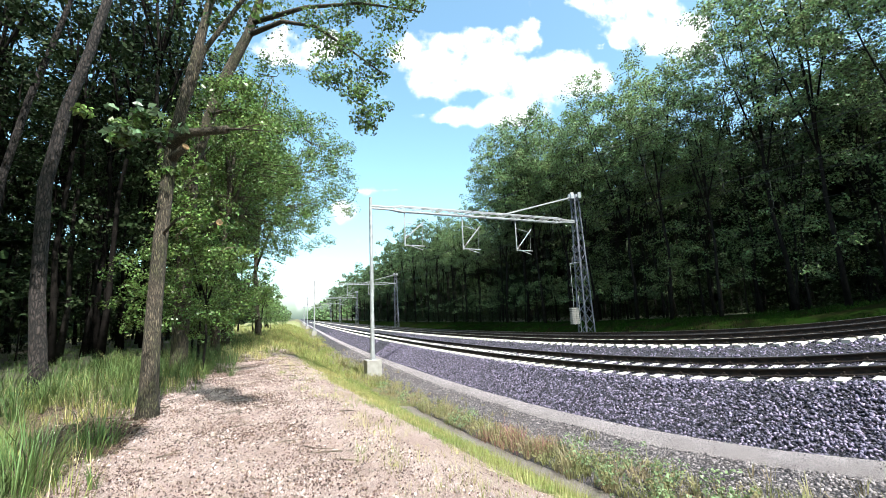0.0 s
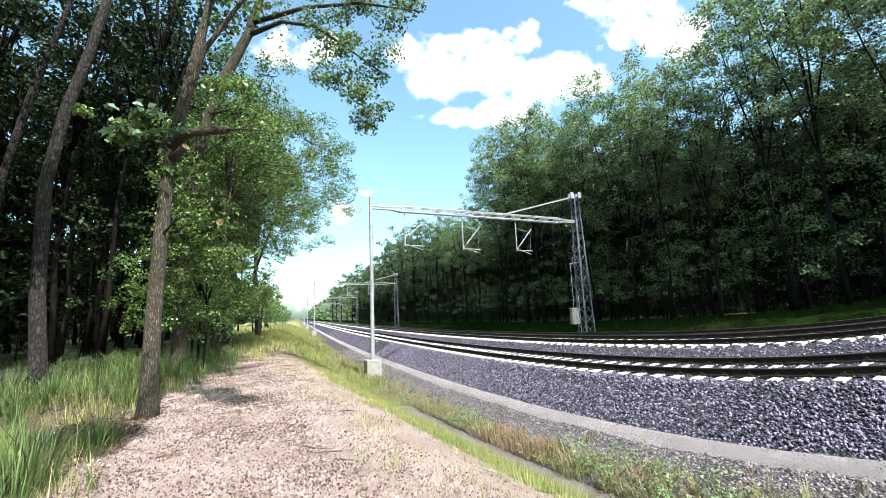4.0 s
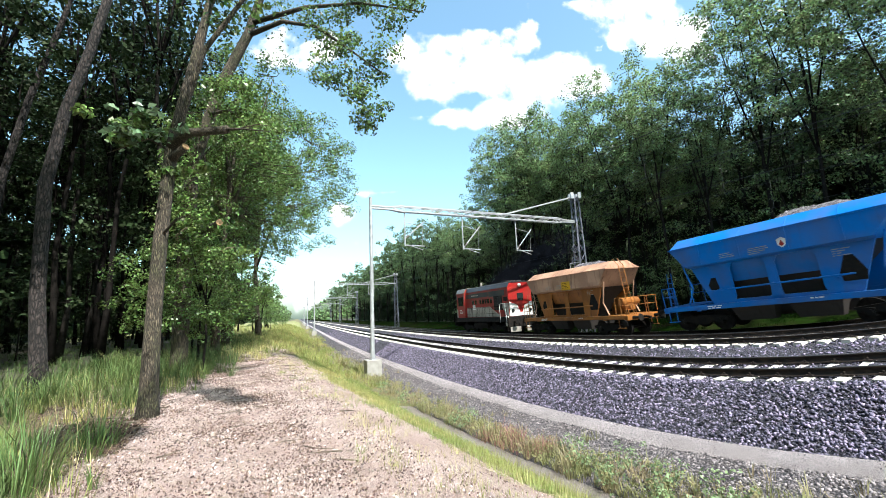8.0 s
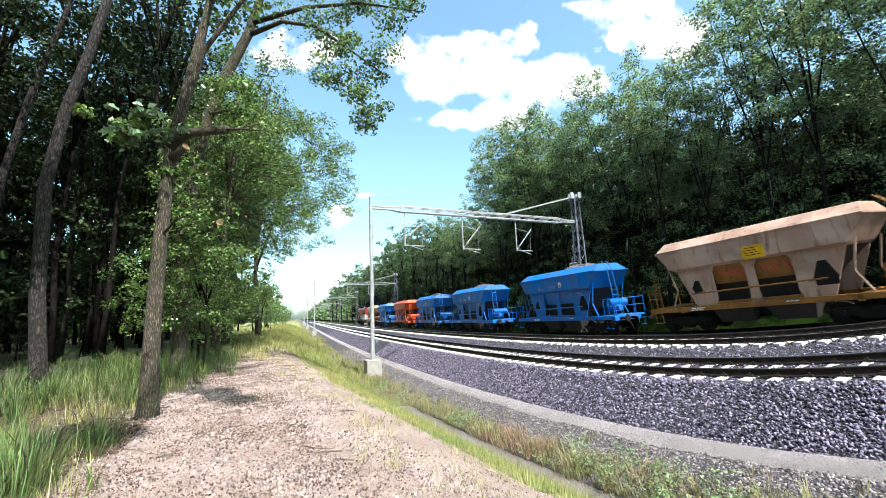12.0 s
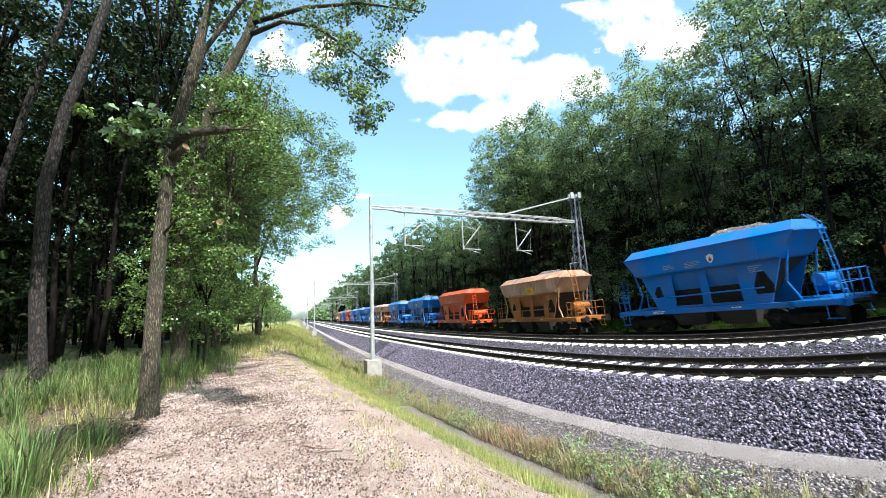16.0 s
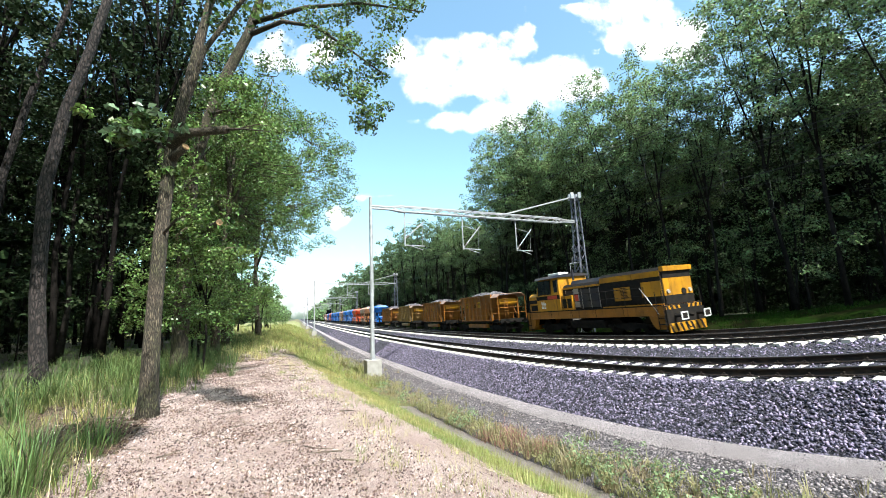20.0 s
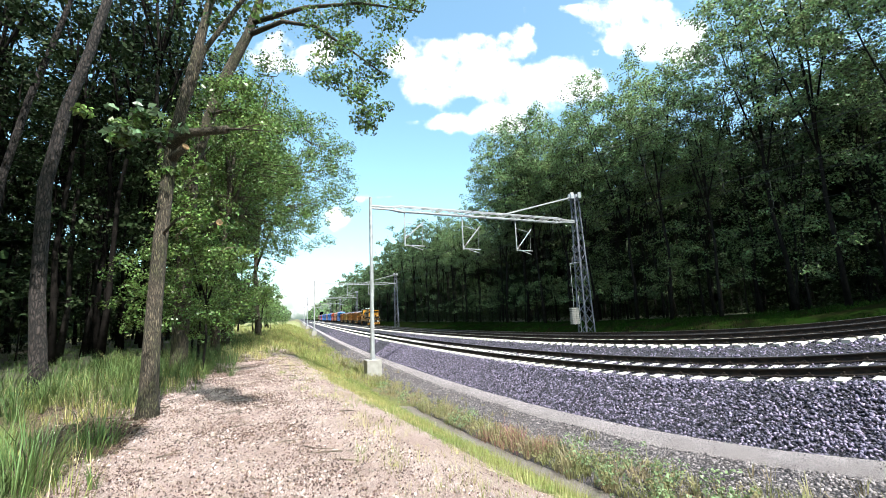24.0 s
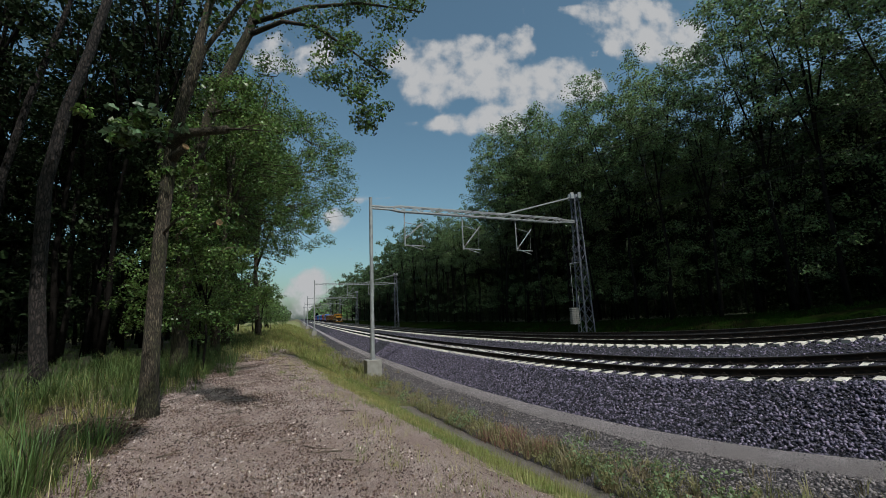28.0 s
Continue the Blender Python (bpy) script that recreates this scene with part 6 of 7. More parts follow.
near_oak = near_tree("oak_tree", "oak with rough furrowed bark and a sawn-off branch stub",
          [([(-5.03, 7.1, -0.15), (-5.06, 7.12, 0.25), (-5.19, 7.3, 1.65), (-5.30, 7.5, 3.12), (-5.35, 7.7, 4.88), (-5.32, 7.9, 5.96), (-5.22, 8.1, 7.25), (-5.09, 8.4, 9.2), (-4.9, 8.8, 11.5)], [0.20, 0.145, 0.125, 0.12, 0.115, 0.105, 0.095, 0.08, 0.045]),
           ([(-5.33, 7.7, 5.0), (-5.0, 7.55, 5.2), (-4.65, 7.4, 5.14), (-3.95, 7.15, 5.05)], [0.13, 0.10, 0.085, 0.08]),
           ([(-5.33, 7.7, 4.7), (-5.09, 7.6, 5.65), (-4.67, 7.5, 6.95), (-3.93, 7.5, 8.06), (-3.2, 7.5, 9.2)], [0.08, 0.06, 0.05, 0.04, 0.02]),
           ([(-5.35, 7.7, 4.9), (-5.6, 7.4, 5.05), (-6.2, 7.2, 4.7)], [0.03, 0.02, 0.008]),
           ([(-5.09, 8.4, 9.2), (-4.0, 6.4, 9.7), (-2.6, 4.6, 8.6), (-2.2, 2.0, 7.9)], [0.06, 0.05, 0.035, 0.015]),
           ([(-5.09, 8.4, 9.2), (-7.0, 8.0, 9.6), (-8.9, 7.3, 10.2)], [0.07, 0.05, 0.02]),
           ([(-3.95, 7.15, 5.05), (-3.6, 7.1, 5.02), (-3.1, 7.0, 4.9)], [0.03, 0.018, 0.006]),
           ([(-3.7, 7.1, 5.03), (-3.4, 7.2, 5.15), (-3.15, 7.2, 5.1)], [0.015, 0.01, 0.005]),
           ([(-5.34, 7.68, 4.70), (-5.06, 7.52, 4.80), (-4.90, 7.44, 4.87)], [0.09, 0.075, 0.07]),
           ([(-5.32, 7.5, 3.1), (-4.9, 7.3, 3.4), (-4.6, 7.2, 3.45)], [0.03, 0.02, 0.01])],
          # Sprays 31 to 34 and 39 are unseen, added to shade path, trunks and grass.
          spray((-3.3, 5.2, 7.6), (-0.9, 3.3, 7.6), 30, 0.33, 0.2, 31) + spray((-2.9, 1.8, 7.2), (-1.9, 1.1, 7.6), 38, 0.36, 0.32, 32) + spray((-4.9, 7.4, 4.7), (-6.4, 7.3, 5.3), 13, 0.2, 0.42, 1) + spray((-9.2, 8.2, 11.4), (-7.0, 5.0, 14.0), 34, 0.85, 1.0, 39) + spray((-4.4, 5.9, 7.6), (-3.9, 4.6, 11.5), 22, 0.55, 0.5, 33) + spray((-9.4, 7.6, 8.9), (-8.0, 6.8, 11.8), 34, 0.7, 0.7, 34) + spray((-5.1, 8.3, 8.6), (-5.6, 9.2, 12.0), 14, 0.7, 0.9, 2) + spray((-4.2, 7.6, 7.9), (-3.4, 7.8, 9.6), 8, 0.5, 0.5, 3), 60, 0.13, M_LEAF, 51, M_BARK_OAK)
pale = spray((-4.95, 7.0, 4.8), (-6.1, 6.9, 5.3), 12, 0.2, 0.42, 35)
tagged(part("leaf_spray", leaf_mesh("leaf_spray", [c[:3] for c in pale], [c[3] for c in pale], 9, 0.15, M_LEAF_P, 36), None, near_oak), "oak leaves with sunlit gloss put into a paler colour", kind="stuff")
g = Geo().tube((-4.902, 7.441, 4.869), (-4.885, 7.434, 4.877), 0.068, n=12)
part("cut_face", g, M_CUT, near_oak, "pale sawn end of the stub")
near_tree("pine_tree", "tall dark pine trunk at the edge of the wood",
          [([(-10.25, 10.6, -0.3), (-10.4, 10.6, 0.6), (-10.82, 10.8, 2.44), (-11.15, 11.0, 5.48), (-11.01, 11.2, 7.79), (-10.63, 11.4, 9.93), (-10.33, 11.6, 12.3), (-9.9, 11.9, 16)], [0.26, 0.185, 0.168, 0.156, 0.145, 0.132, 0.115, 0.07])],
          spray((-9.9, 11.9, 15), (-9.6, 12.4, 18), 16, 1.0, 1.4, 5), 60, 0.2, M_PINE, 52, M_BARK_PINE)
leaning_oak = near_tree("oak_tree", "oak leaning to the tracks with a long leafy overhanging limb",
          [([(-8.4, 13.0, -0.3), (-8.36, 13.0, 0.5), (-8.35, 13.0, 4.27), (-8.26, 13.0, 6.78), (-7.55, 13.2, 9.74), (-6.76, 13.4, 11.83), (-6.29, 13.6, 14.1), (-5.9, 13.9, 16.5)], [0.33, 0.24, 0.22, 0.20, 0.18, 0.16, 0.12, 0.06]),
           ([(-6.76, 13.4, 11.78), (-5.37, 13.0, 11.95), (-4.0, 12.5, 11.3), (-2.6, 12.0, 9.9), (-1.6, 11.5, 8.8)], [0.10, 0.075, 0.055, 0.035, 0.015]),
           ([(-6.6, 13.4, 12.28), (-4.49, 12.8, 12.3), (-2.35, 12.0, 11.7), (-0.3, 11.3, 10.7)], [0.10, 0.07, 0.045, 0.015]),
           ([(-7.9, 13.1, 8.6), (-6.8, 12.4, 8.3), (-5.6, 11.8, 7.2)], [0.07, 0.05, 0.02])],
          spray((-4.2, 12.5, 11.3), (-1.4, 11.6, 8.8), 20, 0.5, 0.55, 6) + spray((-3.8, 12.2, 9.9), (-1.7, 11.5, 7.6), 16, 0.42, 0.5, 16) + spray((-2.4, 11.9, 8.2), (-2.1, 11.7, 7.2), 6, 0.3, 0.3, 17) + spray((-4.0, 12.6, 12.2), (-0.3, 11.3, 10.9), 22, 0.5, 0.45, 7) + spray((-7.2, 12.6, 8.6), (-5.2, 11.8, 7.2), 16, 0.7, 0.8, 8) + spray((-6.5, 13.6, 13.0), (-5.6, 14.0, 17.5), 26, 1.1, 1.5, 9) + spray((-7.5, 12.8, 4.6), (-6.3, 12.0, 3.2), 20, 0.6, 0.7, 10) + spray((-8.2, 12.2, 8.0), (-7.9, 12.1, 3.0), 34, 0.5, 0.55, 18) + spray((-7.0, 12.4, 9.4), (-5.4, 12.0, 7.4), 18, 0.55, 0.6, 19), 96, 0.108, M_LEAF, 53, M_BARK_OAK)
for pts, radii in (([(-8.48, 12.75, 4.14), (-8.0, 12.0, 4.12), (-7.46, 11.6, 4.25)], [0.05, 0.04, 0.03]), ([(-6.89, 12.2, 3.56), (-6.4, 11.9, 3.66), (-6.02, 11.6, 3.62)], [0.025, 0.02, 0.012])):
    g = Geo()
    limb(g, pts, radii, 8)
    part("dead_branch", g, M_DEAD, leaning_oak, "pale barkless dead branch")
g = Geo()
limb(g, [(-8.2, 13.0, 4.0), (-7.52, 12.6, 4.29), (-6.62, 11.8, 4.42)], [0.13, 0.11, 0.10], 10)
part("sawn_branch", g, M_BARK_OAK, leaning_oak, "thick branch sawn off short")
g = Geo().tube((-6.62, 11.8, 4.42), (-6.605, 11.785, 4.423), 0.096, n=12)
part("sawn_end", g, M_CUT, leaning_oak, "pale sawn end of the branch")
near_tree("forest_tree", "slim leaning trunk in the shade of the wood",
          [([(-16.4, 14, -0.3), (-16.2, 14, 3.0), (-15.77, 14, 7.05), (-15.18, 14, 9.88), (-14.26, 14, 13.1), (-13.5, 14, 16)], [0.17, 0.14, 0.12, 0.11, 0.09, 0.05])],
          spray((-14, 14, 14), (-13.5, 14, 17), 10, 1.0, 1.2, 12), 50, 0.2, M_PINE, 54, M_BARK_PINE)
# ---- grass, litter ----
M_STRAW = mat("straw", (0.55, 0.48, 0.24), 0.8, var=0.15, scale=2, fine=8, bump=0, island=0.4, translucent=0.25)
M_WEED = mat("mixed_weeds", (0.20, 0.205, 0.08), 0.8, var=0.2, scale=1.5, fine=6, bump=0, second=(0.24, 0.19, 0.11), amount=0.6, island=0.4, translucent=0.25)
M_SORREL = mat("red_sorrel", (0.36, 0.16, 0.14), 0.8, var=0.2, scale=3, fine=8, bump=0, island=0.4, translucent=0.2)
M_WEED_LEAF = mat("pale_weed_leaves", (0.20, 0.28, 0.13), 0.6, var=0.15, scale=3, fine=8, bump=0, island=0.3, translucent=0.3)

def scatter(n, s0, s1, o0, o1, seed, power=1.0, clump=0.0):
    g = np.random.default_rng(seed)
    s = s0 + (s1 - s0) * g.random(n) ** power
    o = g.uniform(o0, o1, n)
    if clump:
        keep = np.array([noise.noise(Vector((a * clump, b * clump, seed))) for a, b in zip(s, o)]) > g.uniform(-0.25, 0.25, n)
        s, o = s[keep], o[keep]
    p = ground_at(s, o)
    p[:, 2] += smooth_noise(p, 0.9, 0.05)
    return p


def tufts(name, centres, per, spread, height, width, material, label, seed, lean=0.7):
    """Grass growing in tussocks: blades fan out from each root."""
    g = np.random.default_rng(seed)
    k = len(centres)
    size = g.uniform(0.4, 1.5, k)
    a = g.uniform(0, 2 * math.pi, (k, per))
    r = g.random((k, per)) ** 0.7
    d = np.stack([np.cos(a), np.sin(a), np.zeros((k, per))], -1)
    root = (centres[:, None] + d * (spread * size[:, None] * r)[..., None]).reshape(-1, 3)
    h = (height * size[:, None] * g.uniform(0.45, 1.15, (k, per))).reshape(-1)
    d = d.reshape(-1, 3)
    n = len(h)
    out = d * (h * lean * (0.15 + r.reshape(-1)) * g.uniform(0.3, 1.2, n))[:, None]
    side = np.stack([-d[:, 1], d[:, 0], np.zeros(n)], -1) * (width * g.uniform(0.6, 1.3, n))[:, None] / 2
    up = np.array([0, 0, 1.0])
    mid = root + out * 0.35 + up * (h * 0.62)[:, None]
    tip = root + out + up * (h * 0.95)[:, None]
    v = np.stack([root - side, root + side, mid + side * 0.75, mid - side * 0.75, tip, tip + side * 0.05], 1).reshape(-1, 3)
    i = (np.arange(n) * 6)[:, None]
    f = np.concatenate([i + np.array([0, 1, 2, 3]), i + np.array([3, 2, 5, 4])], 1).reshape(-1, 4)
    return tagged(new(name, raw_mesh(name, v, f, material)), label, "grass", kind="stuff")


def off_path(p, seed):
    """Keeps the trodden litter path bare, with a ragged edge."""
    g = np.random.default_rng(seed)
    keep = (p[:, 0] < -3.7 - 0.60 * (p[:, 1] - 4.3) + g.normal(0, 0.18, len(p))) | (p[:, 1] > 9.0)
    keep &= np.hypot(p[:, 0] + 4.75, p[:, 1] - 6.5) > 0.95
    return p[keep]


tufts("bank_grass", np.concatenate([scatter(2300, -11, 14, -9.9, -7.95, 21, 1.15, 0.5), scatter(1500, -11, 8, -9.8, -7.85, 53, 1.15), scatter(2600, -11, 12, -10.2, -8.5, 54, 1.1, 0.7), scatter(500, 30, 70, -11.0, -6.0, 22, 1.2), scatter(900, 2.5, 14, -9.5, -5.1, 61, 1.2), scatter(500, 30, 140, -14, -4.5, 23, 1.2)]), 16, 0.13, 0.105, 0.0042, M_GRASS, "fresh yellow-green grass on the slope beside the ditch", 31)
tufts("path_end_grass", np.concatenate([scatter(1900, 7, 60, -11.0, -5.2, 62, 1.1), scatter(520, 9, 40, -13.2, -9.5, 63, 1.1), scatter(900, 50, 130, -12.5, -4.4, 69, 1.2)]), 10, 0.2, 0.36, 0.014, M_GRASS, "taller sunlit grass where the path runs out", 64)
tufts("trackside_grass", np.concatenate([scatter(700, -24, -10, -9.9, -7.9, 65), scatter(500, -24, -9, -17, -14.6, 66), scatter(900, -26, -11.5, -16.0, -14.3, 164), scatter(500, -26, -11.5, -10.2, -9.3, 165)]), 9, 0.2, 0.22, 0.012, M_GRASS, "rough grass beside the trodden path", 67)
tufts("ditch_edge_grass", scatter(1500, -11, 6, -8.9, -7.2, 68, 1.1), 20, 0.14, 0.095, 0.004, M_GRASS_L, "short green grass on the lip of the ditch", 69)
tufts("bank_crest_grass", scatter(800, -11, 9, -11.35, -9.8, 151, 1.0, 1.3), 14, 0.11, 0.075, 0.004, M_GRASS, "sparse golden grass on the worn crest of the bank", 152, lean=0.9)
tufts("dry_bank_grass", np.concatenate([scatter(1400, -11, 20, -11.2, -8.6, 41, 1.1, 0.9), scatter(900, 10, 60, -12.4, -8, 42, 1.3), scatter(500, 2, 30, -12.8, -10.4, 49, 1.2, 0.9)]), 11, 0.12, 0.11, 0.004, M_STRAW, "straw-coloured dry grass on the crest of the bank", 43)
tufts("tall_grass", off_path(np.concatenate([scatter(900, -9, 7, -17.5, -13.1, 24, 1.0, 0.7), scatter(300, 0, 14, -15.5, -12.4, 25, 1.0, 0.6), scatter(200, 12, 40, -14.5, -11.4, 55, 1.2, 0.5)]), 1), 28, 0.17, 0.54, 0.010, M_GRASS_G, "tall fresh grass tussocks at the edge of the wood", 32, lean=1.0)
tufts("wood_edge_grass", off_path(np.concatenate([scatter(1000, -9, 10, -17.5, -13.1, 26, 1.0, 0.9), scatter(900, 4, 40, -15.0, -11.2, 56, 1.3)]), 2), 14, 0.16, 0.27, 0.010, M_GRASS, "low yellowing grass between the tussocks", 57)
tufts("dry_stems", off_path(np.concatenate([scatter(420, -9, 9, -17.0, -13.2, 126, 1.0, 0.8), scatter(500, 4, 40, -15.0, -11.2, 127, 1.3)]), 3), 6, 0.2, 0.42, 0.006, M_STRAW, "pale dry grass stems among the green", 128, lean=0.9)
tufts("woodland_grass", scatter(1500, -8, 34, -25.0, -16.3, 141, 1.0, 0.5), 12, 0.22, 0.3, 0.014, M_GRASS_G, "thin shaded grass under the trees", 142, lean=0.9)
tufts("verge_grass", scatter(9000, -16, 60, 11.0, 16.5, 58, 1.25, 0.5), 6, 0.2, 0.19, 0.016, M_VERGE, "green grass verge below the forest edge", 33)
tufts("weeds", np.concatenate([scatter(700, -11, 22, -6.2, -4.9, 44, 1.2, 0.8), scatter(420, -11, 2, -6.2, -5.2, 59, 1.0), scatter(110, -11, 30, -5.2, -3.9, 60, 1.1, 0.9)]), 13, 0.12, 0.30, 0.014, M_WEED, "mixed green and brown weeds on the spilled gravel", 45, lean=0.9)
tufts("meadow_grass", np.concatenate([scatter(900, 46, 150, -30, -12, 161, 1.2), scatter(900, 44, 130, -12.5, -6.5, 163, 1.3)]), 10, 0.5, 0.4, 0.035, M_GRASS, "tall sunlit meadow grass beyond the wood edge", 162)
tufts("red_sorrel", scatter(60, -4.4, -1.9, -6.2, -5.1, 46), 20, 0.14, 0.33, 0.007, M_SORREL, "patch of reddish sorrel stalks beside the ditch", 47, lean=0.7)


def leafy_weed(s, o, n, r, size, seed):
    p = ground_at(np.full(n, s), np.full(n, o))
    g = np.random.default_rng(seed)
    p = p + g.normal(0, r, (n, 3)) * np.array([1, 1, 0.0]) + np.stack([np.zeros(n), np.zeros(n), g.uniform(0.05, 0.5, n)], -1)
    return tagged(new("leafy_weed", leaf_mesh("leafy_weed", p, np.full(n, 0.12), 9, size, M_WEED_LEAF, seed)), "pale green broad-leaved weed on the gravel", "weed", "weeds by the ditch", kind="stuff")


for k, (s, o) in enumerate(((-5.6, -5.7), (-4.9, -5.3), (-6.4, -6.0), (-7.1, -5.4), (-1.2, -6.2), (-0.5, -5.6), (-6.0, -4.9), (3.0, -6.4), (5.5, -6.5), (-7.4, -6.0), (-8.0, -5.5), (-8.5, -5.9))):
    leafy_weed(s, o, 22, 0.17, 0.06, 500 + k)
herbs = np.concatenate([scatter(900, -11, 10, -6.2, -4.9, 90, 1.2, 0.8), scatter(300, -11, 2, -6.2, -5.3, 94)])
herbs[:, 2] += np.random.default_rng(95).uniform(0.03, 0.28, len(herbs))
tagged(new("low_herbs", leaf_mesh("low_herbs", herbs, np.full(len(herbs), 0.10), 14, 0.045, M_WEED, 96)), "low olive and brown herbs on the spilled gravel", "weeds", kind="stuff")
litter = scatter(10000, -12, 10, -14.6, -10.0, 28, 1.0)
litter[:, 2] += 0.012
M_CONE = mat("pine_cones_and_bark", (0.10, 0.06, 0.042), 0.9, var=0.3, scale=8, fine=30, bump=0.3, island=0.6)
M_PEBBLE = mat("pale_pebbles", (0.50, 0.42, 0.38), 0.9, var=0.2, scale=8, fine=30, bump=0.2, island=0.5)
M_PEBBLE_G = mat("grey_pebbles", (0.24, 0.225, 0.23), 0.9, var=0.2, scale=8, fine=30, bump=0.2, island=0.7)
M_CHIP = mat("bark_chips", (0.17, 0.105, 0.088), 0.9, var=0.3, scale=8, fine=30, bump=0.2, island=0.8)
cones = scatter(1000, -12, 10, -14.8, -11.2, 27, 1.0, 0.9)
cones[:, 2] += 0.012
stones("pine_cones", cones, 0.028, M_CONE, "fallen pine cones and bark on the path", 34)
stones("path_pebbles", litter[2000:8000], 0.017, M_PEBBLE, "pale pebbles and chips on the path", 35)
flat = np.concatenate([scatter(64000, -11, 9, -15.6, -11.5, 29, 1.0, 0.8), scatter(40000, -11, 9, -15.6, -10.6, 129, 1.0, 2.2), scatter(15000, -26, -11, -15.4, -9.9, 30), scatter(8000, -11, 9, -11.8, -10.3, 131, 1.0, 1.3), scatter(11000, -9, 6, -13.8, -11.4, 132, 1.0, 1.0)])
flat[:, 2] += 0.012
tagged(new("path_litter", leaf_mesh("path_litter", flat, np.full(len(flat), 0.02), 1, 0.027, M_CHIP, 36, flat=0.2)), "brown leaf and bark litter strewn over the path", "litter", kind="stuff")

pale = scatter(22000, -11, 7, -15.0, -10.6, 39, 1.1, 1.7)
pale[:, 2] += 0.014
M_PALE_CHIP = mat("dry_leaf_chips", (0.64, 0.53, 0.50), 0.9, var=0.2, scale=8, fine=30, bump=0, island=0.5)
tagged(new("dry_leaf_chips", leaf_mesh("dry_leaf_chips", pale, np.full(len(pale), 0.015), 1, 0.03, M_PALE_CHIP, 40, flat=0.15)), "pale dry leaf and wood chips on the path", "litter", kind="stuff")


def lying_stalks(n, seed):
    """Dry stalks and needles lying every way on the path."""
    g = np.random.default_rng(seed)
    p = scatter(n, -11, 8, -15.4, -9.4, seed, 1.1)
    p[:, 2] += 0.018 + 0.01 * g.random(len(p))
    a = g.uniform(0, 2 * math.pi, len(p))
    d = np.stack([np.cos(a), np.sin(a), g.normal(0, 0.08, len(p))], -1) * g.uniform(0.04, 0.16, len(p))[:, None]
    w = np.stack([-np.sin(a), np.cos(a), np.zeros(len(p))], -1) * 0.0016
    v = np.stack([p - d - w, p - d + w, p + d + w * 0.6, p + d - w * 0.6], 1).reshape(-1, 3)
    return tagged(new("dry_stalks", raw_mesh("dry_stalks", v, np.arange(len(v)).reshape(-1, 4), M_STALK)), "dry stalks and needles scattered on the path", "litter", kind="stuff")


M_STALK = mat("dry_stalk", (0.30, 0.22, 0.17), 0.9, var=0.2, scale=8, fine=30, bump=0, island=0.9)
lying_stalks(18000, 71)


def twig(s, o, length, turn, r, seed):
    q = random.Random(seed)
    p = Vector(ground_at(s, o)) + Vector((0, 0, 0.03))
    g = Geo()
    d = Vector((math.cos(turn), math.sin(turn), 0))
    pts = [p + d * length * t + Vector((q.uniform(-0.05, 0.05), q.uniform(-0.05, 0.05), q.uniform(0, 0.05))) * length for t in (0, 0.35, 0.7, 1)]
    limb(g, pts, [r, r * 0.8, r * 0.6, r * 0.25], 5)
    e = pts[1] + Vector((-d.y, d.x, 0.15)) * length * 0.3
    limb(g, [pts[1], e], [r * 0.6, r * 0.2], 5)
    return tagged(new("twig", g.mesh("twig")), "dry fallen twig lying on the path", "twig", "fallen twigs")


M_TWIG = mat("dry_twig", (0.16, 0.12, 0.09), 0.9, var=0.3, scale=10, fine=40, bump=0.2)
tw_r = random.Random(5)
for i in range(90):
    ob = twig(tw_r.uniform(-10, 5), tw_r.uniform(-14.6, -10.8), tw_r.uniform(0.1, 0.45), tw_r.uniform(0, 6.28), tw_r.uniform(0.004, 0.012), i)
    ob.data.materials.append(M_TWIG)
for i in range(26):
    ob = twig(tw_r.uniform(-5.9, -3.9), tw_r.uniform(-14.6, -13.6), tw_r.uniform(0.3, 0.9), tw_r.uniform(0, 6.28), tw_r.uniform(0.006, 0.018), 70 + i)
    ob.data.materials.append(M_TWIG)
pile = scatter(3000, -6.0, -3.8, -14.7, -13.6, 79)
pile[:, 2] += 0.02
tagged(new("dark_litter", leaf_mesh("dark_litter", pile, np.full(len(pile), 0.03), 1, 0.045, M_CONE, 80, flat=0.4)), "dark bark and twig litter beside the oak", "litter", kind="stuff")
M_SPILL_STONE = mat("spilled_stone", (0.185, 0.16, 0.165), 0.75, var=0.25, scale=8, fine=40, bump=0.3, island=0.9)
stones("ditch_gravel", np.concatenate([scatter(21000, -12, 30, -5.9, -3.4, 36, 1.6), scatter(3000, -12, 30, -3.65, -3.25, 38, 1.3)]), 0.056, M_SPILL_STONE, "loose grey gravel spilled below the walkway", 37)


g2 = np.random.default_rng(91)
sp, op = -12 + 42 * g2.random(7000) ** 1.5, g2.uniform(-3.6, -2.75, 7000)
stones("walkway_pebbles", along(sp, op, np.interp(op, G_O, G_Z) + 0.005), 0.022, M_PEBBLE_G, "small grey pebbles on the gravel walkway", 92)


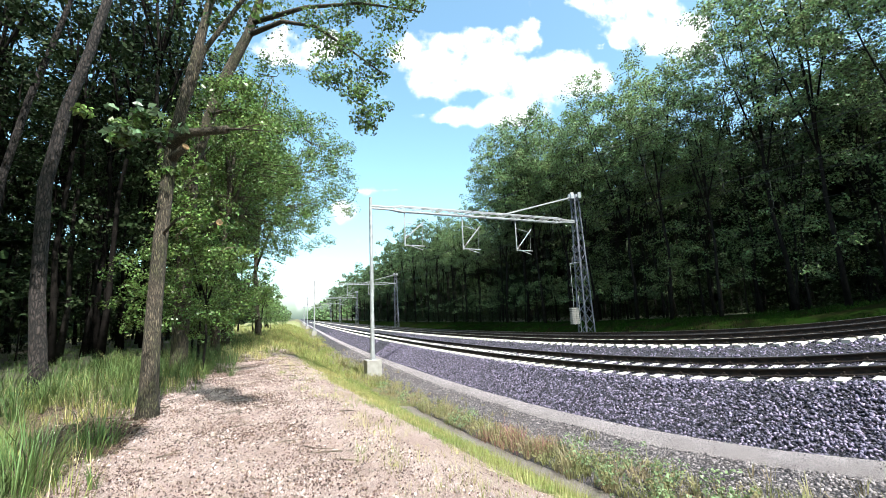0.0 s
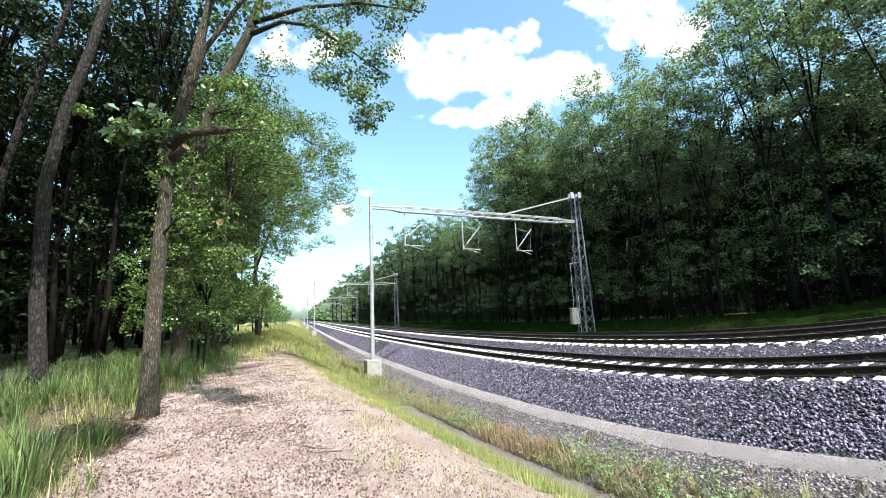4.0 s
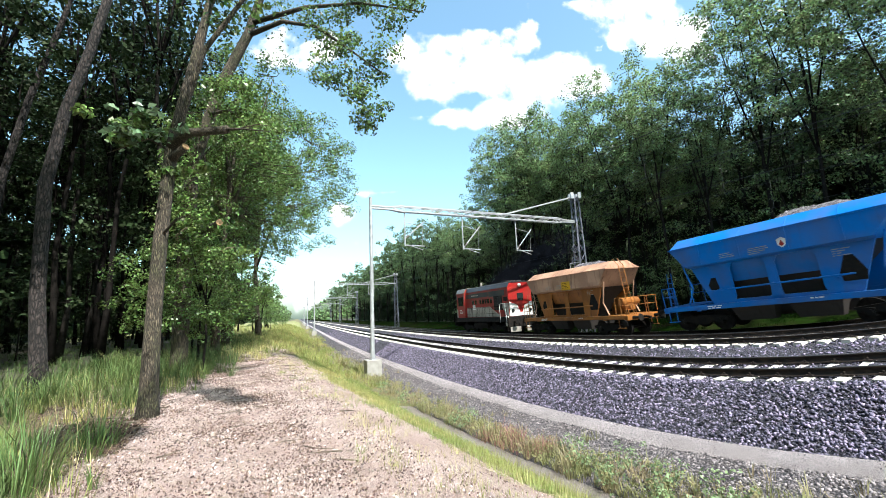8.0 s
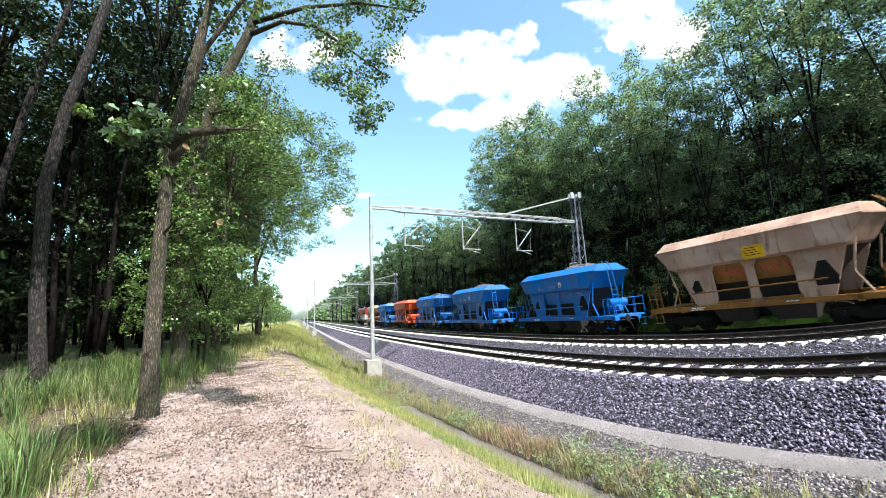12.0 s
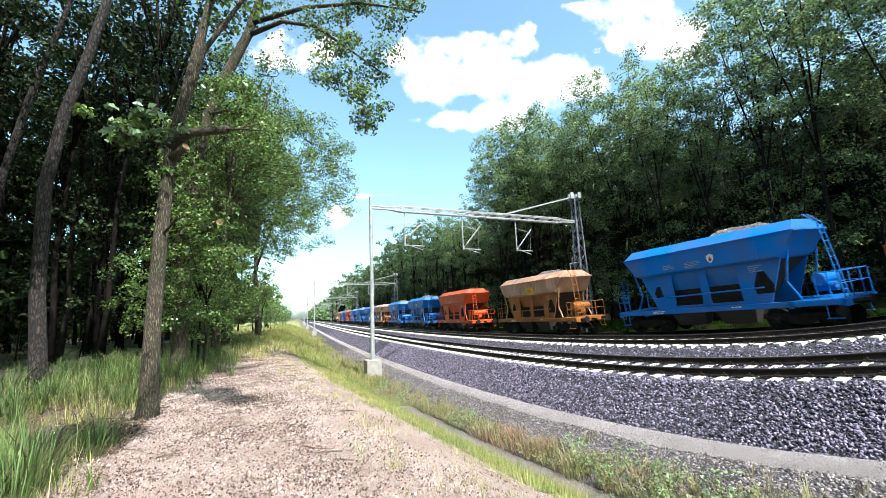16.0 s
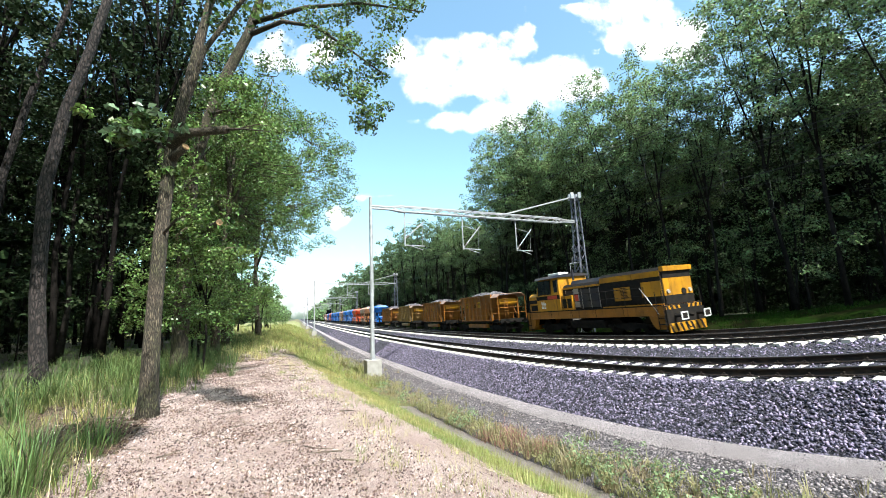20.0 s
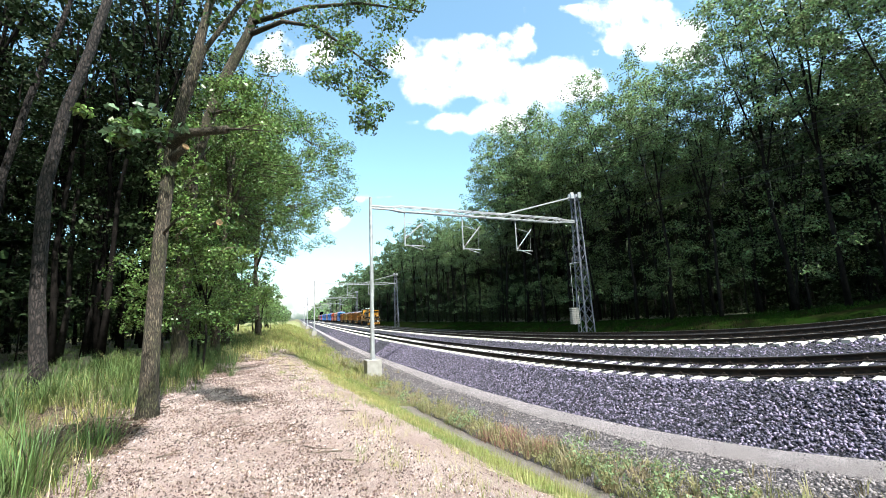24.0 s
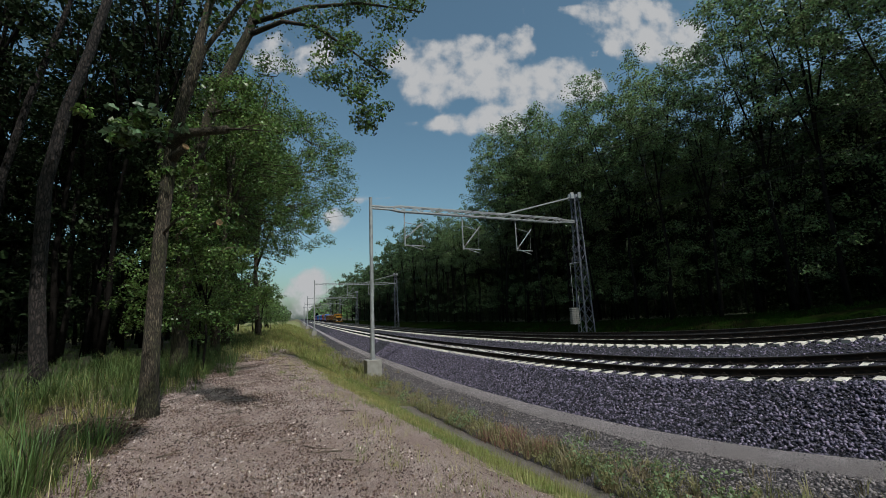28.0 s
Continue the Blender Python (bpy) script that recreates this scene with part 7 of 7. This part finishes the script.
# ---- clouds: a far sheet of drifting summer clouds ----
def cloud_material():
    m = bpy.data.materials.new("cloud_white")
    m.use_nodes = True
    n, l = m.node_tree.nodes, m.node_tree.links
    n.remove(n["Principled BSDF"])
    em, tp, mx = n.new("ShaderNodeEmission"), n.new("ShaderNodeBsdfTransparent"), n.new("ShaderNodeMixShader")
    em.inputs[0].default_value = (1.0, 0.985, 0.97, 1)
    em.inputs[1].default_value = 0.8
    tc = n.new("ShaderNodeTexCoord")
    nz = n.new("ShaderNodeTexNoise")
    nz.inputs["Scale"].default_value, nz.inputs["Detail"].default_value, nz.inputs["Roughness"].default_value = 0.007, 6, 0.5
    l.new(tc.outputs["Object"], nz.inputs["Vector"])
    at = n.new("ShaderNodeAttribute")
    at.attribute_name = "cover"
    add = n.new("ShaderNodeMath")
    add.operation = "MULTIPLY_ADD"
    l.new(nz.outputs["Fac"], add.inputs[0])
    add.inputs[1].default_value = 1.5
    l.new(at.outputs["Fac"], add.inputs[2])
    rmp = n.new("ShaderNodeMapRange")
    rmp.interpolation_type = "SMOOTHSTEP"
    rmp.inputs["From Min"].default_value, rmp.inputs["From Max"].default_value = 1.0, 1.5
    l.new(add.outputs[0], rmp.inputs["Value"])
    l.new(rmp.outputs["Result"], mx.inputs[0])
    l.new(tp.outputs[0], mx.inputs[1])
    l.new(em.outputs[0], mx.inputs[2])
    l.new(mx.outputs[0], n["Material Output"].inputs["Surface"])
    return m


def clouds():
    W, H, n, m = 4600, 2300, 184, 92
    x, z = np.meshgrid(np.linspace(-W / 2, W / 2, n), np.linspace(0, H, m), indexing="ij")
    dens = np.zeros_like(x)
    # centre and half-size of each cloud, in metres across and up the sheet
    for cx, cz, rx, rz, k in CLOUDS:
        d = ((x - cx) / rx) ** 2 + ((z - cz) / rz) ** 2
        dens = np.maximum(dens, k * np.clip(1.35 - d * 0.75, 0, 1))
    idx = np.arange(n * m).reshape(n, m)
    f = np.stack([idx[:-1, :-1], idx[1:, :-1], idx[1:, 1:], idx[:-1, 1:]], -1).reshape(-1, 4)
    me = raw_mesh("cloud_bank", np.stack([x, 0.00006 * x * x, z], -1).reshape(-1, 3), f, cloud_material())
    a = me.attributes.new("cover", "FLOAT", "POINT")
    a.data.foreach_set("value", dens.ravel().astype(np.float32))
    ob = tagged(new("cloud_bank", me), "bright white summer clouds drifting in a blue sky", "clouds", kind="structure")
    ob.location = (0, 2400, 0)
    ob.visible_shadow = False
    return ob


CLOUDS = [(-127, 1662, 183, 144, 0.62), (55, 1653, 153, 152, 0.62), (12, 1477, 216, 148, 0.64), (334, 1726, 125, 105, 0.6), (575, 1745, 135, 125, 0.62), (659, 1844, 53, 62, 0.58), (396, 1525, 263, 190, 0.66), (686, 1464, 316, 182, 0.66), (952, 1489, 185, 160, 0.64), (251, 1218, 257, 76, 0.6), (91, 1223, 107, 53, 0.58), (450, 1240, 252, 115, 0.62), (1407, 1972, 341, 227, 0.66), (1648, 1844, 357, 219, 0.66), (1284, 1812, 124, 136, 0.6), (1044, 2017, 161, 52, 0.5), (1099, 1706, 32, 33, 0.55), (-122, 1233, 61, 30, 0.5), (-855, 1724, 263, 106, 0.58), (-1052, 1811, 200, 125, 0.6), (-702, 1789, 92, 82, 0.56), (-415, 758, 217, 25, 0.47), (-585, 636, 99, 85, 0.55), (-732, 251, 157, 88, 0.6), (-836, 164, 140, 101, 0.6), (-1600, 1100, 500, 200, 0.5)]
CLOUD = clouds()
# ---- what moves ----
def line_speed(s):
    """Speed along the line: slower on the curve near the camera, faster on the straight."""
    return 18.4 - 3.4 * math.exp(-(max(s, -5.0) - 2.0) / 17.0)


STEP = 0.02


def run_table():
    """Places of the reference point against elapsed running time."""
    s, t = 3.7, 0.0
    fwd = [(0.0, s)]
    while t < 40:
        s += line_speed(s) * STEP
        t += STEP
        fwd.append((t, s))
    s, t = 3.7, 0.0
    back = []
    while t > -40:
        s -= line_speed(s) * STEP
        t -= STEP
        back.append((t, s))
    tab = np.array(back[::-1] + fwd)
    return tab[:, 0], tab[:, 1]


RUN_T, RUN_S = run_table()


def clock(t):
    """Running time: the train gathers a little speed on the way."""
    return t + 0.006 * max(0.0, t - 10.0) ** 2


def vehicle_pose(s):
    o, z = TRACK_O[2], TRACK_Z[2]
    a, b, c = (Vector(along(q, o, z)) for q in (s - 3.5, s, s + 3.5))
    left, right = Vector(along(s, o - 0.75, z)), Vector(along(s, o + 0.75, z))
    x = (c - a)
    x.z *= 0.5
    x.normalize()
    y = (left - right).normalized()
    zv = x.cross(y).normalized()
    y = zv.cross(x)
    m = Matrix((x, y, zv)).transposed().to_4x4()
    m.translation = (a + c) / 2
    return m


def motions():
    times = [i * 0.25 for i in range(113)]
    for ob, passes, front in TRAIN:
        rows = []
        for t in times:
            s = float(np.interp(clock(t) - clock(passes), RUN_T, RUN_S)) - front
            s -= 0.5 * float(np.interp(s, [-1.0, 13.0], [1.0, 0.0]))
            rows.append((t, vehicle_pose(max(-400.0, s))))
        walk(ob, rows)
        if ob is LEAD:
            walk(SMOKE, rows)
    walk(CLOUD, [(0.0, pose(0, 2400, 0)), (28.0, pose(-45, 2400, -50))])


motions()
